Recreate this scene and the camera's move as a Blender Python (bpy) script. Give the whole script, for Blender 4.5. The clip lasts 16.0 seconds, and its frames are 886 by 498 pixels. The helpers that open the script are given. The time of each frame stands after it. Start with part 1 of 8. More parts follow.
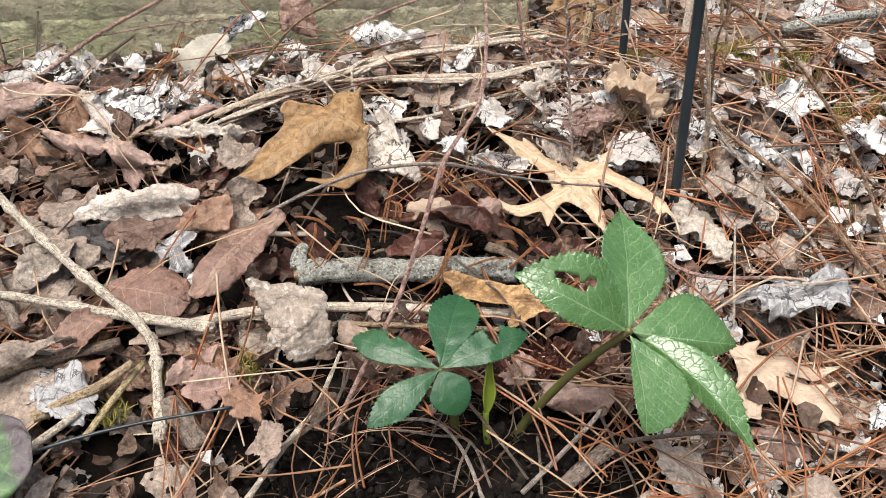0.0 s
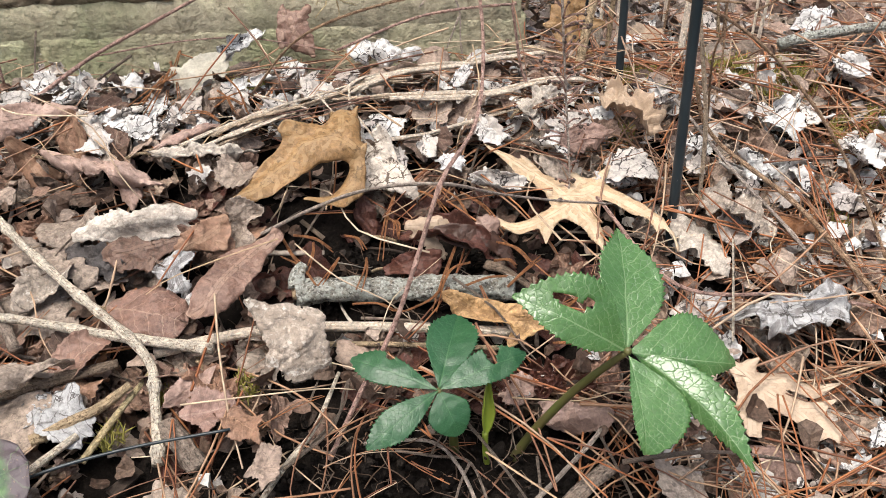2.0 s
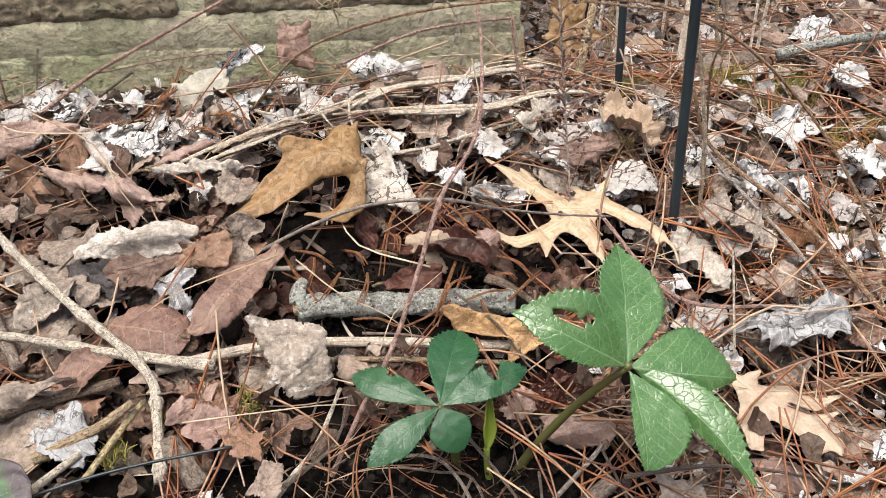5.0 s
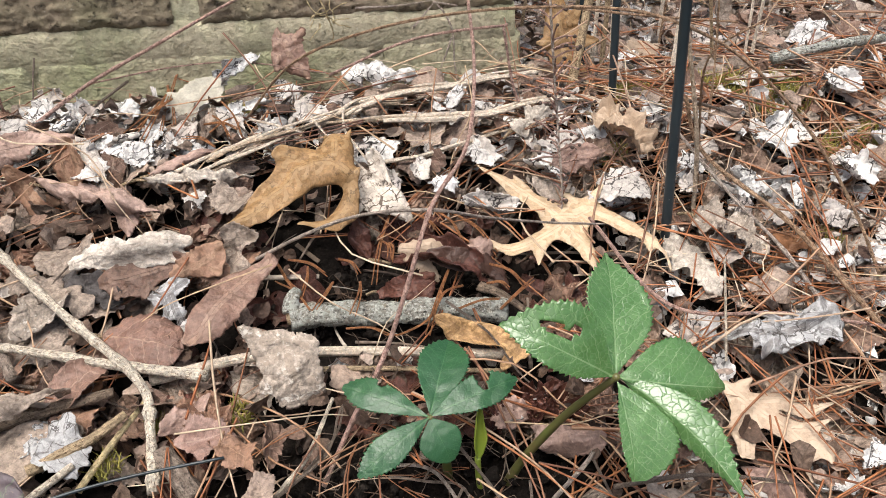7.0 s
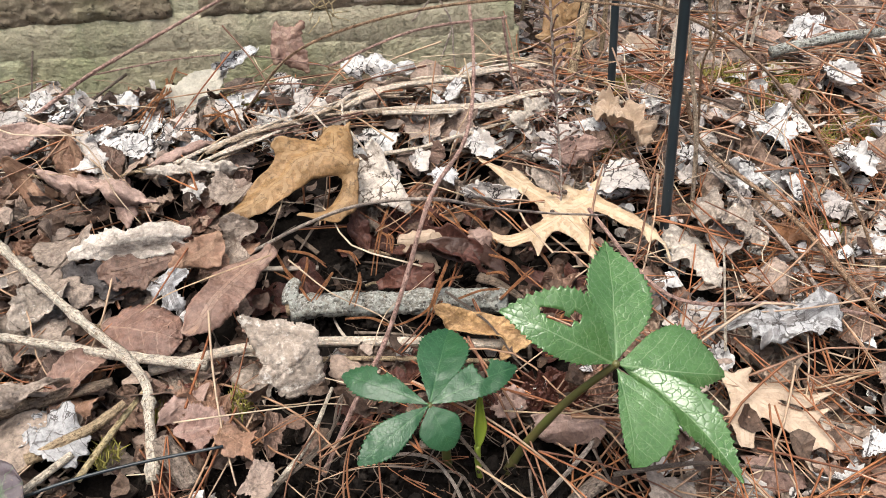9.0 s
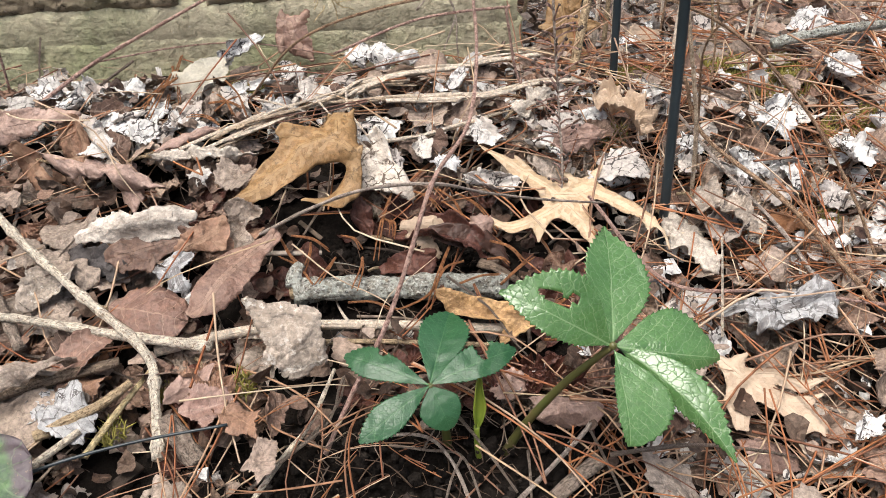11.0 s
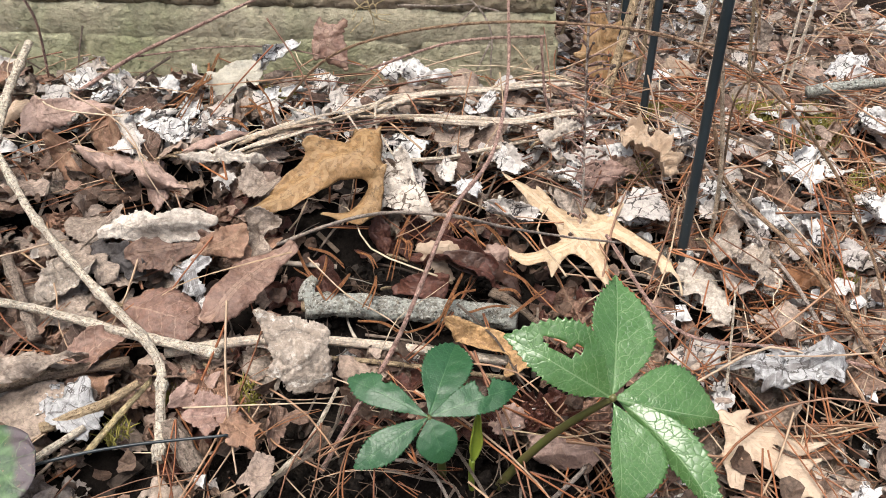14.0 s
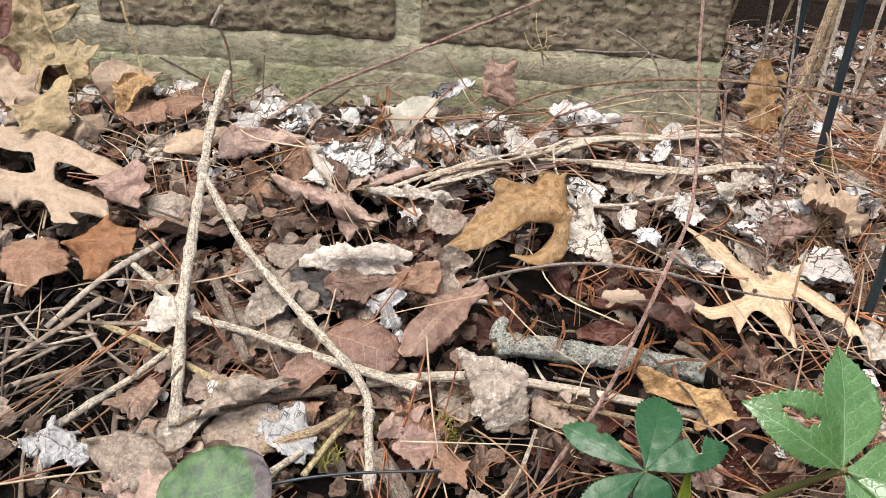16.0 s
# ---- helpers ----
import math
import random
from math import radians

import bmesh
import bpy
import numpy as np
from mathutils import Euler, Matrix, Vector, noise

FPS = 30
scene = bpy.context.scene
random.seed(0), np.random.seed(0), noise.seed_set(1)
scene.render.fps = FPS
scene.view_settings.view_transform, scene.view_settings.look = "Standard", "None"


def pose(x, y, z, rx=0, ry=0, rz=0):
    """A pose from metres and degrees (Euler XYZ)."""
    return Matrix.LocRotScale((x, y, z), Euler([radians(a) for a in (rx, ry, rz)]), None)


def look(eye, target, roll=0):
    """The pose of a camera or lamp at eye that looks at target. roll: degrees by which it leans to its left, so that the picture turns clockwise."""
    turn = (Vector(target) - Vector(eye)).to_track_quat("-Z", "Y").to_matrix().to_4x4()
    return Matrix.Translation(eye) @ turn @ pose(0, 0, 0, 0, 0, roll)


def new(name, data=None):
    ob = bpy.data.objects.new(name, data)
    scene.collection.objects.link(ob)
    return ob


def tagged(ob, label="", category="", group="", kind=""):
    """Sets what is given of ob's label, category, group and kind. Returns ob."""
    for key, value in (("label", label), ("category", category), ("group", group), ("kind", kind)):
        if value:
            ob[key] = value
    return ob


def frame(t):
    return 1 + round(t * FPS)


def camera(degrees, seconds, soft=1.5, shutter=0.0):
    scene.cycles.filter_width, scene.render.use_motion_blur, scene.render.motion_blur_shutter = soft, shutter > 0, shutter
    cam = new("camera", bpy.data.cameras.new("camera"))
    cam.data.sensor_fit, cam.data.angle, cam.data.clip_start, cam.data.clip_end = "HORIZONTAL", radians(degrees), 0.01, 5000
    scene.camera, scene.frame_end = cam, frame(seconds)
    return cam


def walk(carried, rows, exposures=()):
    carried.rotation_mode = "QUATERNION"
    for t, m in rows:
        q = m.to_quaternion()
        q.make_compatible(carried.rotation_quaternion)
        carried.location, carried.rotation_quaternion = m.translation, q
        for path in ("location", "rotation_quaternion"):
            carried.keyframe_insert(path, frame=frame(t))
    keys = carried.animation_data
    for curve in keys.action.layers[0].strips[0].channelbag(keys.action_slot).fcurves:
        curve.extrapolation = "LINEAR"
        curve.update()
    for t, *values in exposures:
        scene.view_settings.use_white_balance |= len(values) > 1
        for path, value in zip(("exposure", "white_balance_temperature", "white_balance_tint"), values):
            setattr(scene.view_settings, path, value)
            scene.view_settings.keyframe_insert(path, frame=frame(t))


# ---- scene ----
cam = camera(58.0, 16.0, 0.65)
PATH = [
    (0, (0.109, -0.531, 0.22), (0.265, 1.205, -0.761), -0.9),
    (0.5, (0.108, -0.531, 0.221), (0.271, 1.209, -0.753), -0.9),
    (1, (0.109, -0.53, 0.219), (0.271, 1.213, -0.747), -1.1),
    (1.5, (0.11, -0.53, 0.224), (0.269, 1.213, -0.744), -1.2),
    (2, (0.11, -0.529, 0.223), (0.268, 1.219, -0.735), -1.3),
    (2.5, (0.11, -0.529, 0.224), (0.266, 1.224, -0.725), -1.4),
    (3, (0.11, -0.53, 0.223), (0.267, 1.226, -0.721), -1.4),
    (3.5, (0.112, -0.528, 0.222), (0.26, 1.23, -0.719), -1.7),
    (4, (0.111, -0.528, 0.225), (0.262, 1.231, -0.714), -1.7),
    (6.5, (0.115, -0.529, 0.227), (0.259, 1.229, -0.717), -2.3),
    (7, (0.117, -0.528, 0.23), (0.258, 1.231, -0.711), -2.4),
    (7.5, (0.117, -0.529, 0.23), (0.262, 1.232, -0.707), -2.4),
    (8, (0.117, -0.53, 0.229), (0.257, 1.23, -0.711), -2.2),
    (8.5, (0.117, -0.529, 0.227), (0.257, 1.231, -0.713), -2.4),
    (9, (0.116, -0.53, 0.226), (0.262, 1.229, -0.714), -2.3),
    (11.5, (0.116, -0.537, 0.224), (0.248, 1.214, -0.734), -1.8),
    (12, (0.115, -0.538, 0.222), (0.246, 1.211, -0.739), -1.5),
    (12.5, (0.116, -0.541, 0.22), (0.236, 1.213, -0.733), -1.4),
    (13, (0.131, -0.52, 0.23), (0.148, 1.2, -0.791), -0.9),
    (13.5, (0.147, -0.52, 0.225), (0.137, 1.221, -0.758), -0.8),
    (14, (0.12, -0.532, 0.239), (0.201, 1.219, -0.725), 2.2),
    (14.5, (0.097, -0.534, 0.238), (0.214, 1.224, -0.71), 4.0),
    (15, (0.09, -0.524, 0.236), (0.159, 1.233, -0.717), 4.3),
    (15.5, (0.079, -0.528, 0.248), (0.131, 1.232, -0.7), 4.2),
    (16, (0.053, -0.536, 0.256), (-0.003, 1.225, -0.691), 3.6),
]
walk(cam, [(t, look(eye, target, roll)) for t, eye, target, roll in PATH], [(0, 0.45, 6400, 7), (16, 0.45, 6400, 7)])

# ---- light ----
SUN = (-0.2, -0.3, 1.0)      # the way towards the sun
world = bpy.data.worlds.new("sky")
world.use_nodes = True
scene.world = world
wn = world.node_tree.nodes
sky = wn.new("ShaderNodeTexSky")
sky.sky_type, sky.sun_disc = "NISHITA", False
sky.sun_elevation = math.atan2(SUN[2], math.hypot(SUN[0], SUN[1]))
sky.sun_rotation = math.atan2(SUN[0], SUN[1])
sky.air_density, sky.dust_density = 0.8, 8.0
world.node_tree.links.new(sky.outputs[0], wn["Background"].inputs[0])
wn["Background"].inputs[1].default_value = 0.14
sun = new("sun", bpy.data.lights.new("sun", "SUN"))
sun.data.energy, sun.data.angle, sun.data.color = 2.6, radians(40), (1.0, 0.95, 0.91)
sun.matrix_world = look(Vector(SUN) * 5, (0, 0, 0))

# ---- materials ----
def mat(name, rough=0.7, metal=0.0, spec=0.4):
    m = bpy.data.materials.new(name)
    m.use_nodes = True
    b = m.node_tree.nodes["Principled BSDF"]
    b.inputs["Roughness"].default_value = rough
    b.inputs["Metallic"].default_value = metal
    b.inputs["Specular IOR Level"].default_value = spec
    return m, b


class Net:
    """Short ways to make and join nodes."""
    def __init__(self, m):
        self.n, self.l = m.node_tree.nodes, m.node_tree.links
        self.b = self.n["Principled BSDF"]

    def put(self, socket, value):
        if isinstance(value, bpy.types.NodeSocket):
            self.l.new(value, socket)
        elif isinstance(value, (tuple, list)) and len(value) == 3 and socket.type == "RGBA":
            socket.default_value = (*value, 1)
        else:
            socket.default_value = value

    def math(self, op, a, b=0.0, c=0.0):
        k = self.n.new("ShaderNodeMath")
        k.operation = op
        for s, v in zip(k.inputs, (a, b, c)):
            self.put(s, v)
        return k.outputs[0]

    def coord(self, which="Object"):
        return self.n.new("ShaderNodeTexCoord").outputs[which]

    def scaled(self, vec, s):
        k = self.n.new("ShaderNodeMapping")
        self.put(k.inputs["Vector"], vec)
        k.inputs["Scale"].default_value = s
        return k.outputs[0]

    def noise(self, scale, vec=None, detail=4.0, rough=0.6, warp=0.0):
        k = self.n.new("ShaderNodeTexNoise")
        k.inputs["Scale"].default_value, k.inputs["Detail"].default_value = scale, detail
        k.inputs["Roughness"].default_value, k.inputs["Distortion"].default_value = rough, warp
        self.put(k.inputs["Vector"], vec if vec is not None else self.coord())
        return k.outputs["Fac"]

    def cells(self, scale, vec=None, feature="DISTANCE_TO_EDGE"):
        k = self.n.new("ShaderNodeTexVoronoi")
        k.feature = feature
        k.inputs["Scale"].default_value = scale
        self.put(k.inputs["Vector"], vec if vec is not None else self.coord())
        return k.outputs["Distance"]

    def ramp(self, fac, stops, mode="LINEAR"):
        k = self.n.new("ShaderNodeValToRGB")
        k.color_ramp.interpolation = mode
        while len(k.color_ramp.elements) < len(stops):
            k.color_ramp.elements.new(0.5)
        for e, (p, c) in zip(k.color_ramp.elements, stops):
            e.position, e.color = p, (*c, 1) if not isinstance(c, (int, float)) else (c, c, c, 1)
        self.put(k.inputs[0], fac)
        return k.outputs[0]

    def mix(self, fac, a, b, mode="MIX"):
        k = self.n.new("ShaderNodeMix")
        k.data_type, k.blend_type = "RGBA", mode
        self.put(k.inputs[0], fac), self.put(k.inputs[6], a), self.put(k.inputs[7], b)
        return k.outputs[2]

    def random(self, island=False):
        if island:
            return self.n.new("ShaderNodeNewGeometry").outputs["Random Per Island"]
        return self.n.new("ShaderNodeObjectInfo").outputs["Random"]

    def bump(self, height, strength=0.5, dist=0.001):
        k = self.n.new("ShaderNodeBump")
        k.inputs["Strength"].default_value, k.inputs["Distance"].default_value = strength, dist
        self.put(k.inputs["Height"], height)
        self.l.new(k.outputs[0], self.b.inputs["Normal"])

    def colour(self, c):
        self.put(self.b.inputs["Base Color"], c)

    def translucent(self, c, amount):
        """Light that comes through a thin leaf."""
        out = self.n["Material Output"]
        t, mx = self.n.new("ShaderNodeBsdfTranslucent"), self.n.new("ShaderNodeMixShader")
        self.put(t.inputs[0], c)
        mx.inputs[0].default_value = amount
        self.l.new(self.b.outputs[0], mx.inputs[1]), self.l.new(t.outputs[0], mx.inputs[2])
        self.l.new(mx.outputs[0], out.inputs[0])


def veins(k, side=8.0, lean=0.7):
    """Masks of the midrib with side veins, and of the fine net, from a leaf's own length and width."""
    sep = k.n.new("ShaderNodeSeparateXYZ")
    k.l.new(k.coord("UV"), sep.inputs[0])
    ax = k.math("ABSOLUTE", k.math("SUBTRACT", sep.outputs[0], 0.5))
    y = sep.outputs[1]
    rib = k.math("LESS_THAN", ax, k.math("MULTIPLY_ADD", y, -0.010, 0.014))
    wob = k.math("MULTIPLY", k.noise(5, k.coord("UV"), 2), 0.16)
    ph = k.math("FRACT", k.math("MULTIPLY", k.math("ADD", k.math("SUBTRACT", y, k.math("MULTIPLY", ax, lean)), wob), side))
    sd = k.math("LESS_THAN", k.math("ABSOLUTE", k.math("SUBTRACT", ph, 0.5)), 0.045)
    net = k.math("LESS_THAN", k.cells(26.0, k.coord("UV")), 0.035)
    fade = k.ramp(k.noise(7, k.coord("UV"), 3), [(0.38, 0.3), (0.6, 1.0)])
    return k.math("MULTIPLY", k.math("MAXIMUM", rib, sd), fade), k.math("MULTIPLY", net, fade)


def leaf_mat(name, cols, vein, vein_amt=0.5, rough=0.62, island=False, spots=0.5, spot_col=(0.03, 0.022, 0.016), spec=0.3, side=8.0, thin=0.15, crack=0.0, grain=0.8, relief=1.0):
    m, b = mat(name, rough, 0, spec)
    k = Net(m)
    r = k.random(island)
    n = len(cols) - 1
    base = k.ramp(r, [(i / n, c) for i, c in enumerate(cols)])
    co = k.n.new("ShaderNodeNewGeometry").outputs["Position"]
    big = k.ramp(k.noise(45, co, 4), [(0.28, 1 - 0.32 * grain), (0.72, 1 + 0.22 * grain)])
    c = k.mix(1.0, base, big, "MULTIPLY")
    c = k.mix(1.0, c, k.ramp(k.noise(150, co, 5, 0.7), [(0.34, 1 - 0.3 * grain), (0.66, 1 + 0.22 * grain)]), "MULTIPLY")
    fine = k.ramp(k.noise(520, co, 4, 0.7), [(0.34, 1 - 0.5 * grain), (0.64, 1 + 0.36 * grain)])
    c = k.mix(1.0, c, fine, "MULTIPLY")
    v, net = veins(k, side)
    c = k.mix(k.math("MULTIPLY", v, vein_amt), c, vein)
    c = k.mix(k.math("MULTIPLY", net, vein_amt * 0.35), c, vein)
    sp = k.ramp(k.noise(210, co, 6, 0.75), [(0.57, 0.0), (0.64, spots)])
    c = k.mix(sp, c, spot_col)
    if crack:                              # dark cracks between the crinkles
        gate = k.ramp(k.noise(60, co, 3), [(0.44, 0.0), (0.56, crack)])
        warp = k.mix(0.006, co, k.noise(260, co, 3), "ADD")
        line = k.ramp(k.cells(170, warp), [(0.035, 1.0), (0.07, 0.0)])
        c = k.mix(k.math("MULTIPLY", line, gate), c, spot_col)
    k.colour(c)
    ridge = k.math("ABSOLUTE", k.math("SUBTRACT", k.noise(75, co, 3, 0.5), 0.5))
    k.bump(k.math("ADD", k.math("MULTIPLY", v, 0.8), k.math("ADD", k.math("MULTIPLY", ridge, 5.0), k.math("ADD", k.noise(160, co, 3), k.math("MULTIPLY", k.noise(420, co, 5), 0.9)))), 0.9, (0.0005 + 0.0008 * grain) * relief)
    if thin:
        k.translucent(c, thin)
    return m


# dry leaves of several kinds
WHITE = ((0.64, 0.625, 0.61), (0.77, 0.755, 0.73), (0.5, 0.45, 0.405), (0.8, 0.79, 0.775), (0.62, 0.57, 0.52), (0.42, 0.36, 0.32), (0.73, 0.725, 0.72))
BROWN = ((0.1, 0.05, 0.036), (0.31, 0.195, 0.14), (0.19, 0.1, 0.068), (0.42, 0.31, 0.24), (0.14, 0.075, 0.052), (0.34, 0.205, 0.15), (0.46, 0.36, 0.28), (0.24, 0.13, 0.088), (0.11, 0.065, 0.052), (0.4, 0.27, 0.2))
GREYTAN = ((0.31, 0.245, 0.195), (0.39, 0.325, 0.265), (0.16, 0.115, 0.09), (0.45, 0.38, 0.315), (0.24, 0.17, 0.13))
SHARD = ((0.38, 0.29, 0.23), (0.18, 0.105, 0.075), (0.46, 0.365, 0.3), (0.3, 0.19, 0.14), (0.09, 0.052, 0.04), (0.42, 0.34, 0.28), (0.25, 0.145, 0.1), (0.52, 0.44, 0.37), (0.13, 0.085, 0.068))
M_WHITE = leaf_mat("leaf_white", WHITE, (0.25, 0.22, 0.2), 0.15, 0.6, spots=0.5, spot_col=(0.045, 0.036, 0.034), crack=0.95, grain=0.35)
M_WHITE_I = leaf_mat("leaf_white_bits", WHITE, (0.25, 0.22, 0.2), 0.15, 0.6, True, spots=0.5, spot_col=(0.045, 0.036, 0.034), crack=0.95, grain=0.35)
M_BROWN = leaf_mat("leaf_brown", BROWN, (0.42, 0.3, 0.2), 0.35, 0.55)
M_BROWN_I = leaf_mat("leaf_brown_bits", BROWN + GREYTAN, (0.42, 0.3, 0.2), 0.2, 0.6, True)
M_GREYTAN = leaf_mat("leaf_greytan", GREYTAN, (0.5, 0.42, 0.32), 0.3, 0.65)
M_GREYTAN_I = leaf_mat("leaf_greytan_bits", GREYTAN, (0.5, 0.42, 0.32), 0.3, 0.65, True)
M_PALE = leaf_mat("leaf_pale", ((0.56, 0.5, 0.43), (0.64, 0.58, 0.51)), (0.42, 0.34, 0.28), 0.4, 0.5, spots=0.3, spot_col=(0.12, 0.09, 0.07), side=6.0, grain=0.7, crack=0.25)
M_MAUVE = leaf_mat("leaf_mauve", ((0.36, 0.235, 0.19), (0.43, 0.305, 0.255), (0.3, 0.185, 0.15)), (0.55, 0.4, 0.33), 0.4, 0.45, spots=0.3, spec=0.4, grain=0.5)
M_RAG = leaf_mat("leaf_weathered", ((0.34, 0.275, 0.225), (0.39, 0.32, 0.265)), (0.24, 0.19, 0.15), 0.7, 0.6, spots=0.75, spot_col=(0.13, 0.09, 0.07), side=6.0, crack=0.5)
M_RAG2 = leaf_mat("leaf_weathered_pale", ((0.39, 0.33, 0.275), (0.39, 0.33, 0.275)), (0.3, 0.24, 0.19), 0.7, 0.55, spots=0.9, spot_col=(0.66, 0.62, 0.56), side=6.0, crack=0.0, grain=0.9)
M_GOLD = leaf_mat("leaf_golden", ((0.5, 0.36, 0.225), (0.54, 0.395, 0.255)), (0.72, 0.58, 0.42), 0.6, 0.5, spots=0.12, spot_col=(0.2, 0.13, 0.06), side=5.0, grain=0.4, relief=0.5)
M_OCHRE = leaf_mat("leaf_ochre", ((0.235, 0.132, 0.055), (0.285, 0.168, 0.074)), (0.44, 0.3, 0.16), 0.6, 0.5, spots=0.55, side=5.0, spec=0.3, grain=0.6, relief=0.6)
M_TAN = leaf_mat("leaf_tan", ((0.47, 0.35, 0.25), (0.52, 0.4, 0.295)), (0.62, 0.5, 0.38), 0.6, 0.55, spots=0.15, side=5.0, grain=0.25)
M_OLIVE = leaf_mat("leaf_olive_tan", ((0.36, 0.27, 0.15), (0.4, 0.31, 0.18)), (0.5, 0.4, 0.26), 0.5, 0.5, spots=0.2, side=5.0, grain=0.5)
M_PINK = leaf_mat("leaf_pinkish", ((0.225, 0.132, 0.1), (0.255, 0.155, 0.118), (0.2, 0.112, 0.085)), (0.46, 0.32, 0.24), 0.5, 0.45, spots=0.35, spec=0.4, side=6.0, grain=0.6)
M_SILVER = leaf_mat("leaf_silver", ((0.43, 0.43, 0.43), (0.49, 0.49, 0.495)), (0.1, 0.085, 0.08), 0.8, 0.45, spots=0.35, side=6.0, crack=0.8, grain=0.5)
M_SILVERY = leaf_mat("leaf_pale_silvery", ((0.5, 0.47, 0.39), (0.54, 0.51, 0.43)), (0.4, 0.36, 0.29), 0.5, 0.45, spots=0.2, spot_col=(0.2, 0.17, 0.13), side=6.0, grain=0.35)
M_TAN_DULL = leaf_mat("leaf_tan_dull", ((0.4, 0.3, 0.215), (0.45, 0.34, 0.25)), (0.52, 0.41, 0.31), 0.5, 0.55, spots=0.2, side=5.0, grain=0.35)
M_SHARD = leaf_mat("leaf_shard", SHARD, (0.5, 0.4, 0.32), 0.35, 0.55, spots=0.4, side=7.0, crack=0.3, grain=0.7)
M_RUST = leaf_mat("leaf_rust", ((0.24, 0.11, 0.05), (0.27, 0.13, 0.062)), (0.36, 0.18, 0.09), 0.4, 0.5, spots=0.2, side=5.0, grain=0.4)
M_FOLD = leaf_mat("leaf_folded_brown", ((0.27, 0.155, 0.1), (0.32, 0.19, 0.13)), (0.45, 0.3, 0.2), 0.5, 0.5, spots=0.35, side=6.0, grain=0.5)
M_ORANGE = leaf_mat("leaf_orange", ((0.52, 0.33, 0.16), (0.52, 0.33, 0.16)), (0.2, 0.11, 0.05), 0.6, 0.5, spots=0.35, spot_col=(0.12, 0.05, 0.02))
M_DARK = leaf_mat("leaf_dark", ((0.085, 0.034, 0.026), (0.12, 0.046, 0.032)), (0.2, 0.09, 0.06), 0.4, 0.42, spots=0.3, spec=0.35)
M_LONG = leaf_mat("leaf_dark_brown", ((0.06, 0.03, 0.022), (0.075, 0.038, 0.027)), (0.12, 0.065, 0.045), 0.3, 0.4, spots=0.3, spec=0.4, grain=0.5)
M_LACE = leaf_mat("leaf_lacy", ((0.62, 0.55, 0.47), (0.68, 0.61, 0.53)), (0.4, 0.32, 0.25), 0.4, 0.55, spots=0.9, spot_col=(0.1, 0.07, 0.05), side=9.0, crack=0.95, grain=0.6)
M_UMBER = leaf_mat("leaf_umber", ((0.13, 0.075, 0.055), (0.16, 0.094, 0.067)), (0.3, 0.2, 0.15), 0.4, 0.45, spots=0.4, spec=0.35, side=6.0, grain=0.7)
M_BLACKISH = leaf_mat("leaf_blackish", ((0.085, 0.075, 0.075), (0.07, 0.062, 0.06)), (0.1, 0.09, 0.09), 0.4, 0.5)


def green_mat(name, base, dark, vein, rough, relief=0.4, spec=0.6):
    """A glossy leaf: pale sunken veins in a net, the blade raised a little between them."""
    m, b = mat(name, rough, 0, spec)
    k = Net(m)
    co, uv = k.coord(), k.coord("UV")
    c = k.mix(k.ramp(k.noise(90, co, 4), [(0.3, 0.0), (0.7, 1.0)]), dark, base)
    c = k.mix(1.0, c, k.ramp(k.noise(900, co, 3), [(0.3, 0.85), (0.7, 1.15)]), "MULTIPLY")
    sep = k.n.new("ShaderNodeSeparateXYZ")
    k.l.new(uv, sep.inputs[0])
    ax = k.math("ABSOLUTE", k.math("SUBTRACT", sep.outputs[0], 0.5))
    y = sep.outputs[1]
    rib = k.math("LESS_THAN", ax, k.math("MULTIPLY_ADD", y, -0.006, 0.008))
    wob = k.math("MULTIPLY", k.noise(8, uv, 2), 0.1)
    ph = k.math("FRACT", k.math("MULTIPLY", k.math("ADD", k.math("SUBTRACT", y, k.math("MULTIPLY", ax, 1.0)), wob), 8.0))
    sd = k.ramp(k.math("ABSOLUTE", k.math("SUBTRACT", ph, 0.5)), [(0.015, 1.0), (0.06, 0.0)])
    warp = k.mix(0.05, uv, k.noise(11, uv, 2), "ADD")
    cell = k.cells(20.0, warp)
    fade = k.ramp(k.noise(6, uv, 3), [(0.4, 0.35), (0.6, 1.0)])
    net = k.math("MULTIPLY", k.ramp(cell, [(0.01, 1.0), (0.06, 0.0)]), fade)
    net2 = k.math("LESS_THAN", k.cells(48.0, uv), 0.03)
    v = k.math("MAXIMUM", rib, k.math("MULTIPLY", sd, fade))
    c = k.mix(k.math("MULTIPLY", net2, 0.04), c, vein)
    c = k.mix(k.math("MULTIPLY", net, 0.3), c, vein)
    c = k.mix(k.math("MULTIPLY", v, 0.45), c, vein)
    k.colour(c)
    rise = k.ramp(cell, [(0.0, 0.0), (0.05, 0.7), (0.3, 1.0)])
    side = k.ramp(k.math("ABSOLUTE", k.math("SUBTRACT", ph, 0.5)), [(0.0, 0.0), (0.09, 0.8), (0.5, 1.0)])
    h = k.math("ADD", k.math("MULTIPLY", rise, 0.4), k.math("ADD", k.math("MULTIPLY", side, 0.25), k.math("MULTIPLY", k.noise(260, co, 3), 0.1)))
    k.bump(h, relief, 0.0006)
    k.translucent((0.12, 0.3, 0.06), 0.08)
    return m


